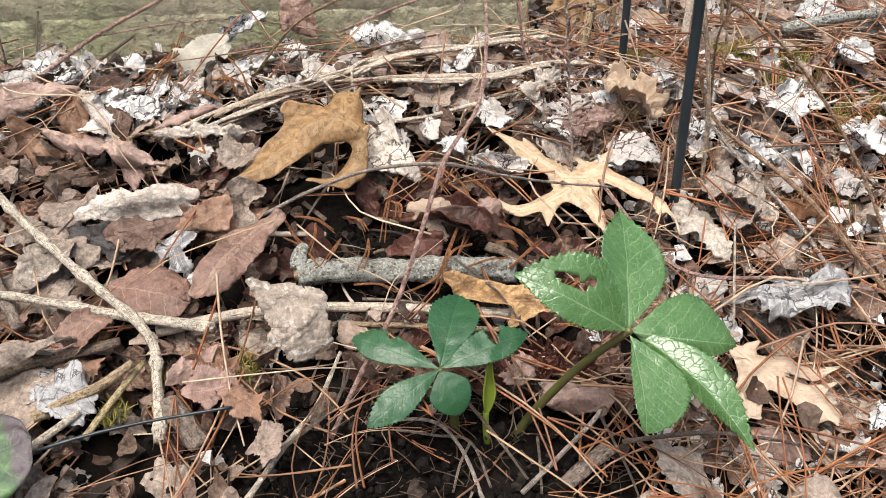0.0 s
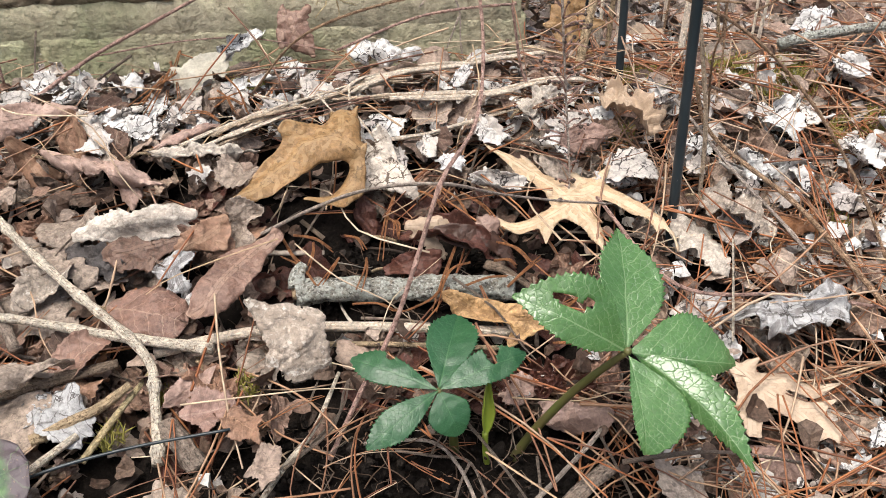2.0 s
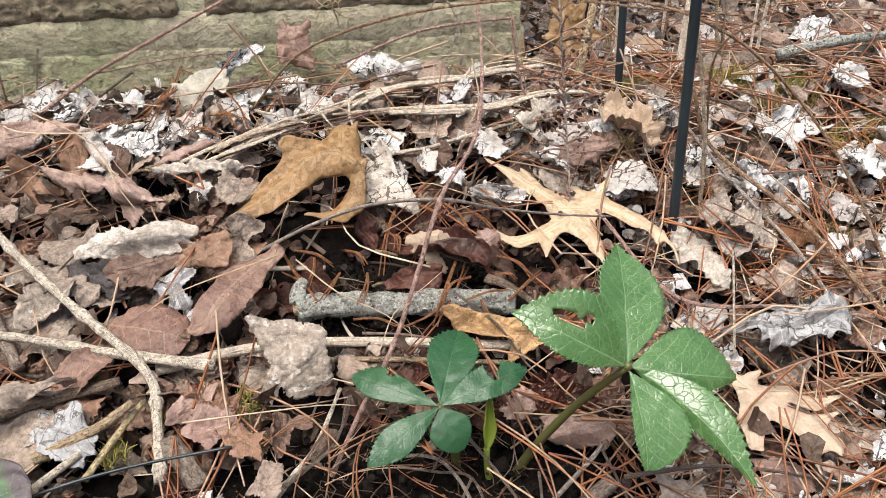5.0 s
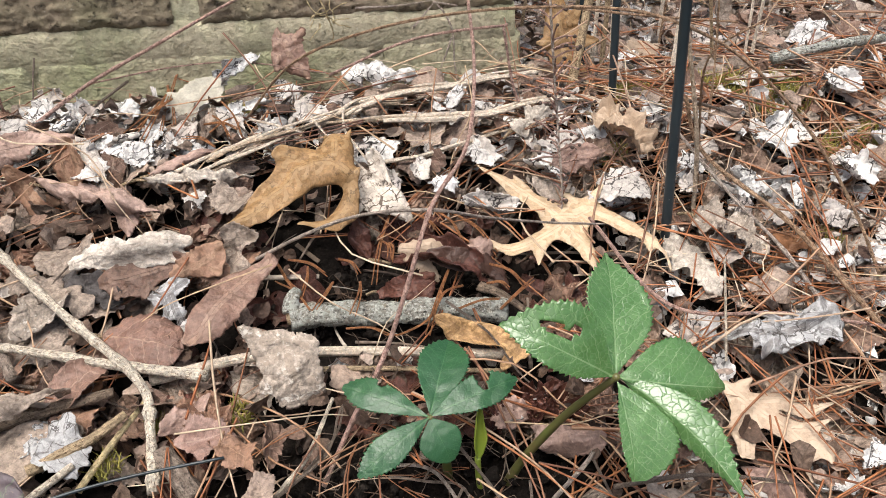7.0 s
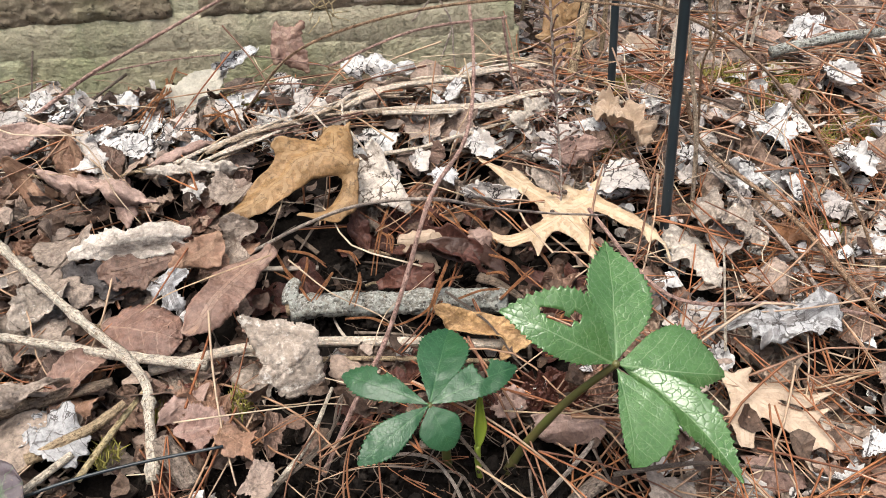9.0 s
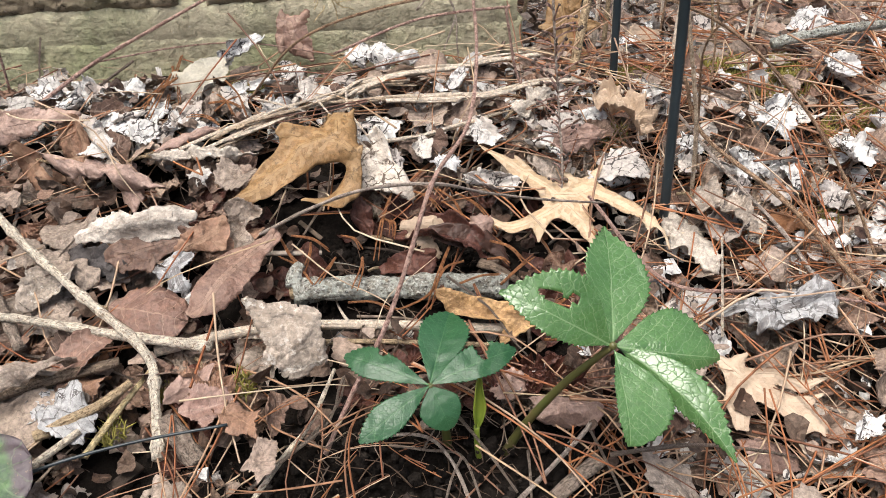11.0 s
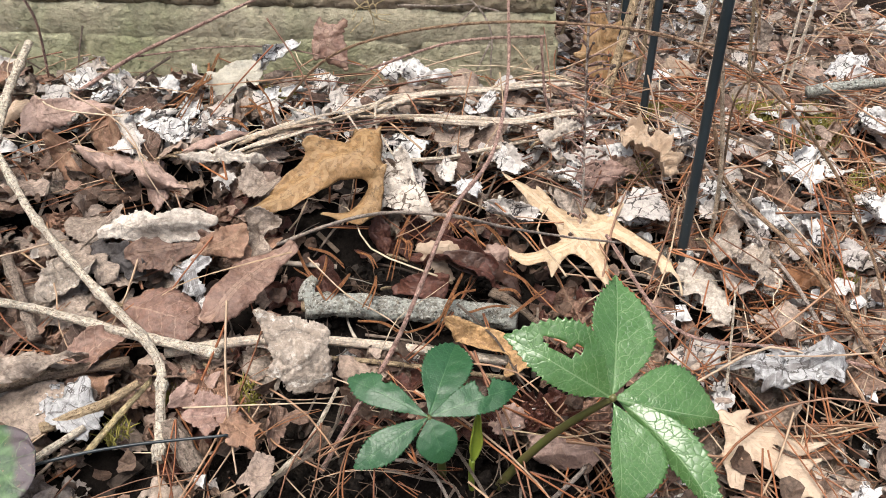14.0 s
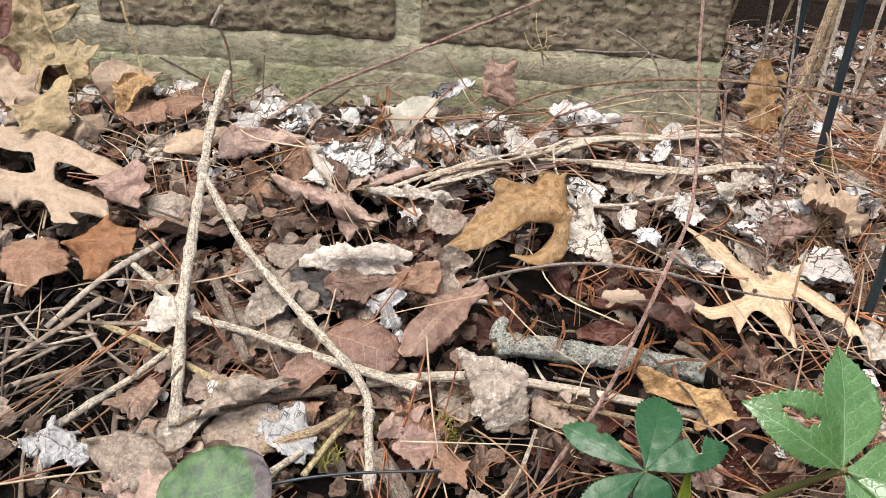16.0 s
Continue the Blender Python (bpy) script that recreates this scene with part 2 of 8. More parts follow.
M_GREEN = green_mat("hellebore_green", (0.08, 0.172, 0.052), (0.056, 0.138, 0.038), (0.24, 0.35, 0.17), 0.25, 0.5, 0.75)
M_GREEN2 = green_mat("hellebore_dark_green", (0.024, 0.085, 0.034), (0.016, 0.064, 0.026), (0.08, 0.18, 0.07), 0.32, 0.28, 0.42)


def plain_green(name, a, b2, rough=0.4, spot=False):
    m, b = mat(name, rough, 0, 0.5)
    k = Net(m)
    co = k.coord()
    c = k.mix(k.ramp(k.noise(60, co, 5), [(0.3, 0.0), (0.7, 1.0)]), a, b2)
    if spot:
        c = k.mix(k.ramp(k.noise(180, co, 3), [(0.62, 0.0), (0.66, 1.0)]), c, (0.05, 0.05, 0.03))
    k.colour(c)
    k.bump(k.noise(300, co, 4), 0.3, 0.0006)
    return m


M_STEM = plain_green("stem_olive", (0.085, 0.105, 0.025), (0.1, 0.075, 0.03), 0.45)
M_SPROUT = plain_green("sprout_lime", (0.26, 0.32, 0.045), (0.18, 0.25, 0.035), 0.4)
def oval_mat():
    m, b = mat("leaf_dull_green", 0.5, 0, 0.4)
    k = Net(m)
    uv = k.coord("UV")
    c = k.mix(k.ramp(k.noise(9, uv, 5, 0.65), [(0.36, 0.0), (0.64, 1.0)]), (0.035, 0.065, 0.038), (0.085, 0.16, 0.06))
    sep = k.n.new("ShaderNodeSeparateXYZ")
    k.l.new(uv, sep.inputs[0])
    side = k.math("ADD", sep.outputs[1], k.math("MULTIPLY", k.noise(5, uv, 3), 0.25))
    c = k.mix(k.ramp(side, [(0.92, 0.0), (1.08, 0.85)]), c, (0.085, 0.055, 0.075))
    c = k.mix(k.ramp(k.noise(26, uv, 4, 0.7), [(0.62, 0.0), (0.66, 0.8)]), c, (0.2, 0.15, 0.1))
    v, net = veins(k, 6.0)
    c = k.mix(k.math("MULTIPLY", v, 0.35), c, (0.16, 0.24, 0.12))
    k.colour(c)
    k.bump(k.math("ADD", k.noise(14, uv, 5), k.math("MULTIPLY", v, 0.5)), 0.5, 0.0012)
    return m


M_OVAL = oval_mat()
M_MOSS = plain_green("moss", (0.3, 0.26, 0.06), (0.17, 0.16, 0.035), 0.85)


def wood_mat(name, a, b2, crack, stretch=1.0, rough=0.75, lichen=None, amount=0.4):
    m, b = mat(name, rough, 0, 0.25)
    k = Net(m)
    co, ob = k.coord("UV"), k.coord()
    grain = k.noise(5, k.scaled(co, (1.5, 0.6 * stretch, 1)), 7, 0.75)
    c = k.mix(k.ramp(grain, [(0.4, 0.0), (0.6, 1.0)]), a, b2)
    c = k.mix(k.ramp(k.noise(9, k.scaled(co, (1.3, 0.45, 1)), 5, 0.75), [(0.55, 0.0), (0.62, 0.9)]), c, crack)
    g = k.noise(420, ob, 5, 0.7)
    c = k.mix(1.0, c, k.ramp(g, [(0.34, 0.55), (0.66, 1.3)]), "MULTIPLY")
    c = k.mix(k.ramp(k.noise(700, ob, 3, 0.7), [(0.55, 0.0), (0.61, 0.75)]), c, crack)
    h = k.math("ADD", k.math("MULTIPLY", grain, 1.5), k.math("MULTIPLY", g, 1.8))
    if lichen:
        patch = k.noise(230, ob, 7, 0.8)
        c = k.mix(k.ramp(patch, [(0.5 - 0.06 * amount, 0.0), (0.55, 0.95)]), c, lichen)
        c = k.mix(k.ramp(k.noise(120, ob, 4), [(0.6, 0.0), (0.66, 0.6)]), c, (0.3, 0.24, 0.17))
        pock = k.ramp(k.cells(420, ob, "F1"), [(0.24, 1.0), (0.4, 0.0)])
        gate = k.ramp(k.noise(160, ob, 3), [(0.42, 0.0), (0.55, 0.9)])
        c = k.mix(k.math("MULTIPLY", pock, gate), c, (0.05, 0.048, 0.042))
        c = k.mix(k.ramp(k.noise(800, ob, 2), [(0.56, 0.0), (0.62, 0.8)]), c, (0.72, 0.73, 0.68))
        h = k.math("ADD", h, k.math("MULTIPLY", patch, 2.0))
    k.colour(c)
    k.bump(h, 1.0, 0.0014)
    return m


M_TWIG = wood_mat("twig_pale", (0.66, 0.57, 0.45), (0.86, 0.79, 0.67), (0.22, 0.15, 0.1))
M_TWIG2 = wood_mat("twig_tan", (0.42, 0.31, 0.19), (0.6, 0.47, 0.31), (0.14, 0.09, 0.05))
M_TWIG_GREY = wood_mat("twig_grey", (0.24, 0.18, 0.145), (0.4, 0.33, 0.27), (0.09, 0.075, 0.06))
M_BARK = wood_mat("lichen_bark", (0.26, 0.24, 0.2), (0.42, 0.4, 0.34), (0.07, 0.06, 0.05), rough=0.85, lichen=(0.5, 0.52, 0.47), amount=0.8)
M_STRAW = wood_mat("straw", (0.78, 0.65, 0.52), (0.92, 0.82, 0.7), (0.62, 0.49, 0.36), 0.35, 0.6)
M_STRAW_TAN = wood_mat("straw_tan", (0.55, 0.42, 0.3), (0.72, 0.6, 0.46), (0.3, 0.2, 0.13), 0.35, 0.6)
M_STRAW2 = wood_mat("straw_yellow", (0.6, 0.48, 0.26), (0.7, 0.6, 0.38), (0.36, 0.26, 0.13), 0.5, 0.5)
M_VINE = wood_mat("vine_red", (0.48, 0.3, 0.25), (0.64, 0.45, 0.38), (0.2, 0.1, 0.085), 1.0, 0.55)
M_VINE_GREY = wood_mat("vine_grey", (0.44, 0.36, 0.31), (0.6, 0.52, 0.45), (0.22, 0.17, 0.14))
M_VINE_TAN = wood_mat("vine_tan", (0.38, 0.24, 0.15), (0.5, 0.35, 0.23), (0.18, 0.09, 0.05), 1.0, 0.55)
M_DEADWOOD = wood_mat("deadwood", (0.17, 0.12, 0.085), (0.3, 0.23, 0.17), (0.05, 0.035, 0.025), 1.0, 0.85)
M_BOARD = wood_mat("board_dark", (0.035, 0.024, 0.018), (0.06, 0.042, 0.032), (0.015, 0.01, 0.008), 0.4, 0.8)


def needle_mat():
    m, b = mat("pine_needle", 0.5, 0, 0.35)
    k = Net(m)
    c = k.ramp(k.random(True), [(0.0, (0.23, 0.08, 0.035)), (0.25, (0.36, 0.15, 0.062)), (0.45, (0.11, 0.045, 0.03)), (0.7, (0.36, 0.2, 0.115)), (0.88, (0.45, 0.34, 0.24)), (1.0, (0.19, 0.075, 0.042))])
    c = k.mix(1.0, c, k.ramp(k.noise(200), [(0.3, 0.7), (0.7, 1.2)]), "MULTIPLY")
    k.colour(c)
    return m


M_NEEDLE = needle_mat()
M_NEEDLE_PAIR = wood_mat("pine_needle_orange", (0.36, 0.15, 0.06), (0.46, 0.22, 0.1), (0.2, 0.075, 0.035), 0.4, 0.5)


def grass_mat():
    m, b = mat("dry_grass", 0.55, 0, 0.3)
    k = Net(m)
    c = k.ramp(k.random(True), [(0.0, (0.45, 0.34, 0.22)), (0.35, (0.32, 0.19, 0.115)), (0.7, (0.58, 0.48, 0.35)), (1.0, (0.24, 0.13, 0.085))])
    c = k.mix(1.0, c, k.ramp(k.noise(180), [(0.3, 0.65), (0.7, 1.25)]), "MULTIPLY")
    k.colour(c)
    return m


M_GRASS = grass_mat()
# low leaf bits, coloured dark to put the shade of the gaps into them
M_GAP_SHADE = leaf_mat("leaf_gap_shade", ((0.05, 0.03, 0.022), (0.12, 0.075, 0.052), (0.07, 0.04, 0.03), (0.19, 0.13, 0.095), (0.035, 0.024, 0.02)), (0.1, 0.07, 0.05), 0.3, 0.6, island=True, spots=0.5)


def fibre_mat():
    m, b = mat("root_fibre", 0.7, 0, 0.2)
    k = Net(m)
    c = k.ramp(k.random(True), [(0.0, (0.05, 0.032, 0.024)), (0.4, (0.14, 0.09, 0.06)), (0.7, (0.07, 0.05, 0.04)), (0.92, (0.26, 0.2, 0.15)), (1.0, (0.45, 0.4, 0.34))])
    k.colour(k.mix(1.0, c, k.ramp(k.noise(300), [(0.3, 0.7), (0.7, 1.25)]), "MULTIPLY"))
    return m


M_FIBRE = fibre_mat()


def stalk_bit_mat():
    m, b = mat("stalk_bit", 0.75, 0, 0.2)
    k = Net(m)
    c = k.ramp(k.random(True), [(0.0, (0.12, 0.09, 0.07)), (0.3, (0.3, 0.24, 0.19)), (0.5, (0.07, 0.052, 0.042)), (0.75, (0.42, 0.36, 0.3)), (1.0, (0.2, 0.15, 0.115))])
    c = k.mix(1.0, c, k.ramp(k.noise(300, None, 4, 0.7), [(0.35, 0.55), (0.65, 1.3)]), "MULTIPLY")
    k.colour(c)
    k.bump(k.noise(500, None, 4), 0.6, 0.0008)
    return m


M_STALK_BIT = stalk_bit_mat()


def soil_mat(name, lo, hi, island=False):
    m, b = mat(name, 0.95, 0, 0.06)
    k = Net(m)
    c = k.mix(k.ramp(k.noise(120, None, 7, 0.7), [(0.3, 0.0), (0.75, 1.0)]), lo, hi)
    if island:
        c = k.mix(1.0, c, k.ramp(k.random(True), [(0.0, 0.6), (0.8, 1.1), (0.95, 2.0), (1.0, 4.0)]), "MULTIPLY")
    else:
        c = k.mix(k.ramp(k.noise(38, None, 6), [(0.58, 0.0), (0.72, 0.5)]), c, (0.035, 0.025, 0.02))
    k.colour(c)
    k.bump(k.math("ADD", k.noise(90, None, 6, 0.7), k.noise(500, None, 4)), 0.9, 0.003)
    return m


M_SOIL = soil_mat("soil", (0.006, 0.005, 0.0045), (0.02, 0.016, 0.013))
M_CRUMB = soil_mat("soil_crumb", (0.007, 0.006, 0.0055), (0.022, 0.018, 0.015), True)


def chip_mat():
    m, b = mat("bark_chip", 0.85, 0, 0.25)
    k = Net(m)
    c = k.ramp(k.random(), [(0.0, (0.02, 0.016, 0.014)), (0.5, (0.045, 0.034, 0.028)), (0.75, (0.09, 0.066, 0.05)), (0.9, (0.04, 0.03, 0.024)), (1.0, (0.2, 0.15, 0.11))])
    c = k.mix(1.0, c, k.ramp(k.noise(260, None, 5), [(0.3, 0.6), (0.7, 1.25)]), "MULTIPLY")
    k.colour(c)
    k.bump(k.noise(350, None, 5), 0.6, 0.001)
    return m


M_CHIP = chip_mat()


def brick_mat(name, a, b2, pit, moss, moss_amt, relief=0.0025, pits=0.7):
    m, b = mat(name, 0.92, 0, 0.2)
    k = Net(m)
    co = k.n.new("ShaderNodeNewGeometry").outputs["Position"]
    c = k.mix(k.ramp(k.noise(28, co, 6), [(0.3, 0.0), (0.7, 1.0)]), a, b2)
    c = k.mix(k.math("MULTIPLY", k.random(), 0.35), c, (0.2, 0.14, 0.1))
    streak = k.noise(70, k.scaled(co, (1.0, 1.0, 1.5)), 7, 0.75)
    c = k.mix(k.ramp(streak, [(0.55, 0.0), (0.68, pits)]), c, pit)
    c = k.mix(k.ramp(k.noise(14, co, 5), [(0.42, 0.0), (0.62, moss_amt)]), c, moss)
    c = k.mix(k.ramp(k.noise(330, co, 3), [(0.66, 0.0), (0.72, 0.5)]), c, (0.5, 0.48, 0.42))
    hole = k.ramp(k.noise(190, co, 5, 0.75), [(0.57, 0.0), (0.64, pits)])
    c = k.mix(hole, c, pit)
    warp = k.mix(0.012, k.scaled(co, (1, 1, 2.4)), k.noise(60, co, 4), "ADD")
    line = k.ramp(k.cells(11, warp), [(0.006, 0.85), (0.02, 0.0)])
    c = k.mix(k.math("MULTIPLY", line, k.ramp(k.noise(30, co, 3), [(0.56, 0.0), (0.62, 0.7)])), c, pit)
    c = k.mix(k.ramp(k.noise(34, co, 5, 0.7), [(0.5, 0.0), (0.66, 0.45)]), c, pit)
    c = k.mix(1.0, c, k.ramp(k.noise(110, co, 5, 0.75), [(0.35, 0.85), (0.65, 1.45)]), "MULTIPLY")
    k.colour(c)
    k.bump(k.math("SUBTRACT", k.math("ADD", streak, k.math("MULTIPLY", k.noise(240, co, 5), 0.8)), hole), 0.9, relief)
    return m


M_BRICK = brick_mat("brick_rough", (0.2, 0.165, 0.12), (0.27, 0.22, 0.165), (0.045, 0.036, 0.028), (0.15, 0.16, 0.085), 0.5)
M_BRICK_LOW = brick_mat("brick_mossy", (0.38, 0.37, 0.255), (0.47, 0.45, 0.325), (0.13, 0.125, 0.08), (0.24, 0.265, 0.14), 0.8, 0.004, 0.3)
M_MORTAR = brick_mat("mortar_mossy", (0.42, 0.4, 0.29), (0.49, 0.47, 0.35), (0.16, 0.15, 0.1), (0.23, 0.25, 0.14), 0.7, 0.0035, 0.3)


def stake_mat(name, a, b2):
    m, b = mat(name, 0.38, 0, 0.5)
    k = Net(m)
    c = k.mix(k.ramp(k.noise(40, k.scaled(k.coord(), (1, 1, 0.3)), 5), [(0.4, 0.0), (0.75, 1.0)]), a, b2)
    c = k.mix(k.ramp(k.noise(420, None, 3), [(0.7, 0.0), (0.75, 0.7)]), c, (0.3, 0.3, 0.28))
    k.colour(c)
    k.bump(k.noise(300, None, 3), 0.25, 0.0006)
    return m


M_STAKE = stake_mat("stake_coating", (0.013, 0.021, 0.026), (0.035, 0.05, 0.06))
M_ARM = stake_mat("arm_coating", (0.1, 0.12, 0.13), (0.17, 0.19, 0.2))
M_BERRY = plain_green("berry_dark", (0.03, 0.02, 0.018), (0.09, 0.06, 0.045), 0.6)

# ---- shape helpers ----
RNG = random.Random(11)


def make_mesh(name, V, F, UV=None, smooth=True, material=None):
    me = bpy.data.meshes.new(name)
    me.from_pydata([tuple(v) for v in V], [], F)
    if UV is not None:
        lay = me.uv_layers.new(name="UVMap")
        idx = np.empty(len(me.loops), dtype=np.int32)
        me.loops.foreach_get("vertex_index", idx)
        lay.data.foreach_set("uv", np.asarray(UV, dtype=np.float32)[idx].ravel())
    if smooth:
        me.polygons.foreach_set("use_smooth", [True] * len(me.polygons))
    if material:
        me.materials.append(material)
    return me


def from_bm(name, bm, material):
    me = bpy.data.meshes.new(name)
    bm.to_mesh(me)
    bm.free()
    me.materials.append(material)
    return me


def part(name, me, parent, label=""):
    ob = new(name, me)
    ob.parent = parent
    if label:
        tagged(ob, label)
    return ob


def thicken(V, F, UV, th):
    """A second skin below the first, and a rim that joins the two."""
    V = np.asarray(V, float)
    N = np.zeros_like(V)
    for f in F:
        n = np.cross(V[f[1]] - V[f[0]], V[f[-1]] - V[f[0]])
        for i in f:
            N[i] += n
    N /= np.maximum(np.linalg.norm(N, axis=1), 1e-12)[:, None]
    k = len(V)
    out = [tuple(f) for f in F] + [tuple(i + k for i in reversed(f)) for f in F]
    count = {}
    for f in F:
        for a, b in zip(f, f[1:] + f[:1]):
            count[(a, b)] = 1
    for a, b in count:
        if (b, a) not in count:
            out.append((b, a, a + k, b + k))
    return np.concatenate([V, V - N * th]), out, np.concatenate([UV, UV])


def w_ovate(y):
    return math.sin(math.pi * min(1, max(0, y)) ** 0.8) ** 0.85


def w_round(y):
    return math.sqrt(max(0, 1 - (2 * y - 1) ** 2)) ** 0.8


def w_toothed(y):
    return w_ovate(y) * (1 + 0.1 * (((y * 13) % 1.0) - 0.5))


def w_oak(y):
    env = math.sin(math.pi * min(1, max(0, y)) ** 0.85) ** 0.45 if 0 < y < 1 else 0
    lobe = abs(math.sin(math.pi * (y * 3.6 + 0.1))) ** 1.5
    stalk = min(1, max(0, (y - 0.08) / 0.06))
    return env * (0.16 + 0.84 * lobe) * stalk + 0.012


def w_maple(y):
    env = math.sin(math.pi * min(1, max(0, y)) ** 0.75) ** 0.5 if 0 < y < 1 else 0
    return env * (0.45 + 0.55 * abs(math.sin(math.pi * (y * 2.6 + 0.15))) ** 1.2) * (1 + 0.16 * (((y * 14) % 1.0) - 0.5))


def leaf(shape, ratio, rows=14, cols=4, bend=0.3, roll=0.4, wave=0.03, crumple=0.03, shear=0.0, seed=0, holes=(), th=0.004, ragged=0.0, skew=0.0, teeth=0.0, fold=0.0, crisp=0.0):
    """A leaf of length 1 along y. roll curls its margins, bend its length (more towards the tip), crumple creases it.
    Returns points, faces and its flat map."""
    V, UV, F = [], [], []
    off = Vector((seed * 3.17, seed * 1.31, seed * 0.71))
    n = 2 * cols + 1
    py, pz, last = 0.0, 0.0, 0.0
    for i in range(rows + 1):
        y = i / rows
        phi = bend * (1.6 * y * y + 0.2 * y + 0.25 * noise.noise(Vector((y * 3, 1, 1)) + off))
        if i:
            py += (y - last) * math.cos(phi)
            pz += (y - last) * math.sin(phi)
        last = y
        w = shape(y) * ratio / 2
        row = {0: (0.0, 0.0, 0.0)}
        for side in (-1, 1):
            x2 = z2 = x = 0.0
            curl = roll * (1 + 0.7 * noise.noise(Vector((y * 2.5, side * 4, 3)) + off)) * (1 + side * skew)
            rag = 1 - ragged * max(0, noise.noise(Vector((y * 7, side * 3, 0)) + off)) * 1.6
            rag *= 1 - (0.3 if ragged else 0.03) * abs(noise.noise(Vector((y * 38, side * 9, 2)) + off))
            if teeth and i % 2:
                rag *= 1 + teeth
            for j in range(1, cols + 1):
                u = j / cols
                d = w * rag * (1 + side * skew) / cols
                a = math.atan(fold) + curl * u ** 1.6
                x += d
                x2 += d * math.cos(a)
                z2 += d * math.sin(a)
                row[side * j] = (side * x, side * x2, z2)
        for j in range(-cols, cols + 1):
            x, x2, z2 = row[j]
            u = j / cols
            yy = y + shear * abs(x) * (1 if y < 0.97 else 0)
            q = Vector((x * 5, yy * 5, 0)) + off
            z2 += wave * u * u * math.sin(y * 9 + (1.3 if u > 0 else 0) + seed)
            z2 += 1.1 * crumple * u * u * noise.noise(Vector((y * 13, 5 if u > 0 else -5, 7)) + off)
            z2 += crumple * (noise.noise(q) + 0.9 * abs(noise.noise(q * 2.1)) - 0.6 * abs(noise.noise(q * 4.3)) + 0.25 * noise.noise(q * 8))
            if crisp:                      # sharp papery creases
                z2 += crisp * (1.2 * abs(noise.noise(q * 0.9)) - 1.1 * abs(noise.noise(q * 1.7 + off)) + 0.45 * abs(noise.noise(q * 3.4)))
            UV.append((x + 0.5, yy))
            s = shear * abs(x)
            V.append((x2, py + s * math.cos(phi) - z2 * math.sin(phi), pz + s * math.sin(phi) + z2 * math.cos(phi)))
    for i in range(rows):
        for j in range(2 * cols):
            a = i * n + j
            c = (np.array(UV[a]) + UV[a + n + 1]) / 2 - (0.5, 0)
            if any((c[0] - hx) ** 2 + (c[1] - hy) ** 2 < hr * hr for hx, hy, hr in holes):
                continue
            F.append((a, a + 1, a + n + 1, a + n))
    V = np.array(V)
    tip = np.array((0, py, pz))
    yaw = math.atan2(tip[2], tip[1])     # chord onto the y axis
    c, s = math.cos(-yaw), math.sin(-yaw)
    V = np.c_[V[:, 0], V[:, 1] * c - V[:, 2] * s, V[:, 1] * s + V[:, 2] * c]
    V /= max(0.35, math.hypot(tip[1], tip[2]))
    return thicken(V, F, np.array(UV), th)


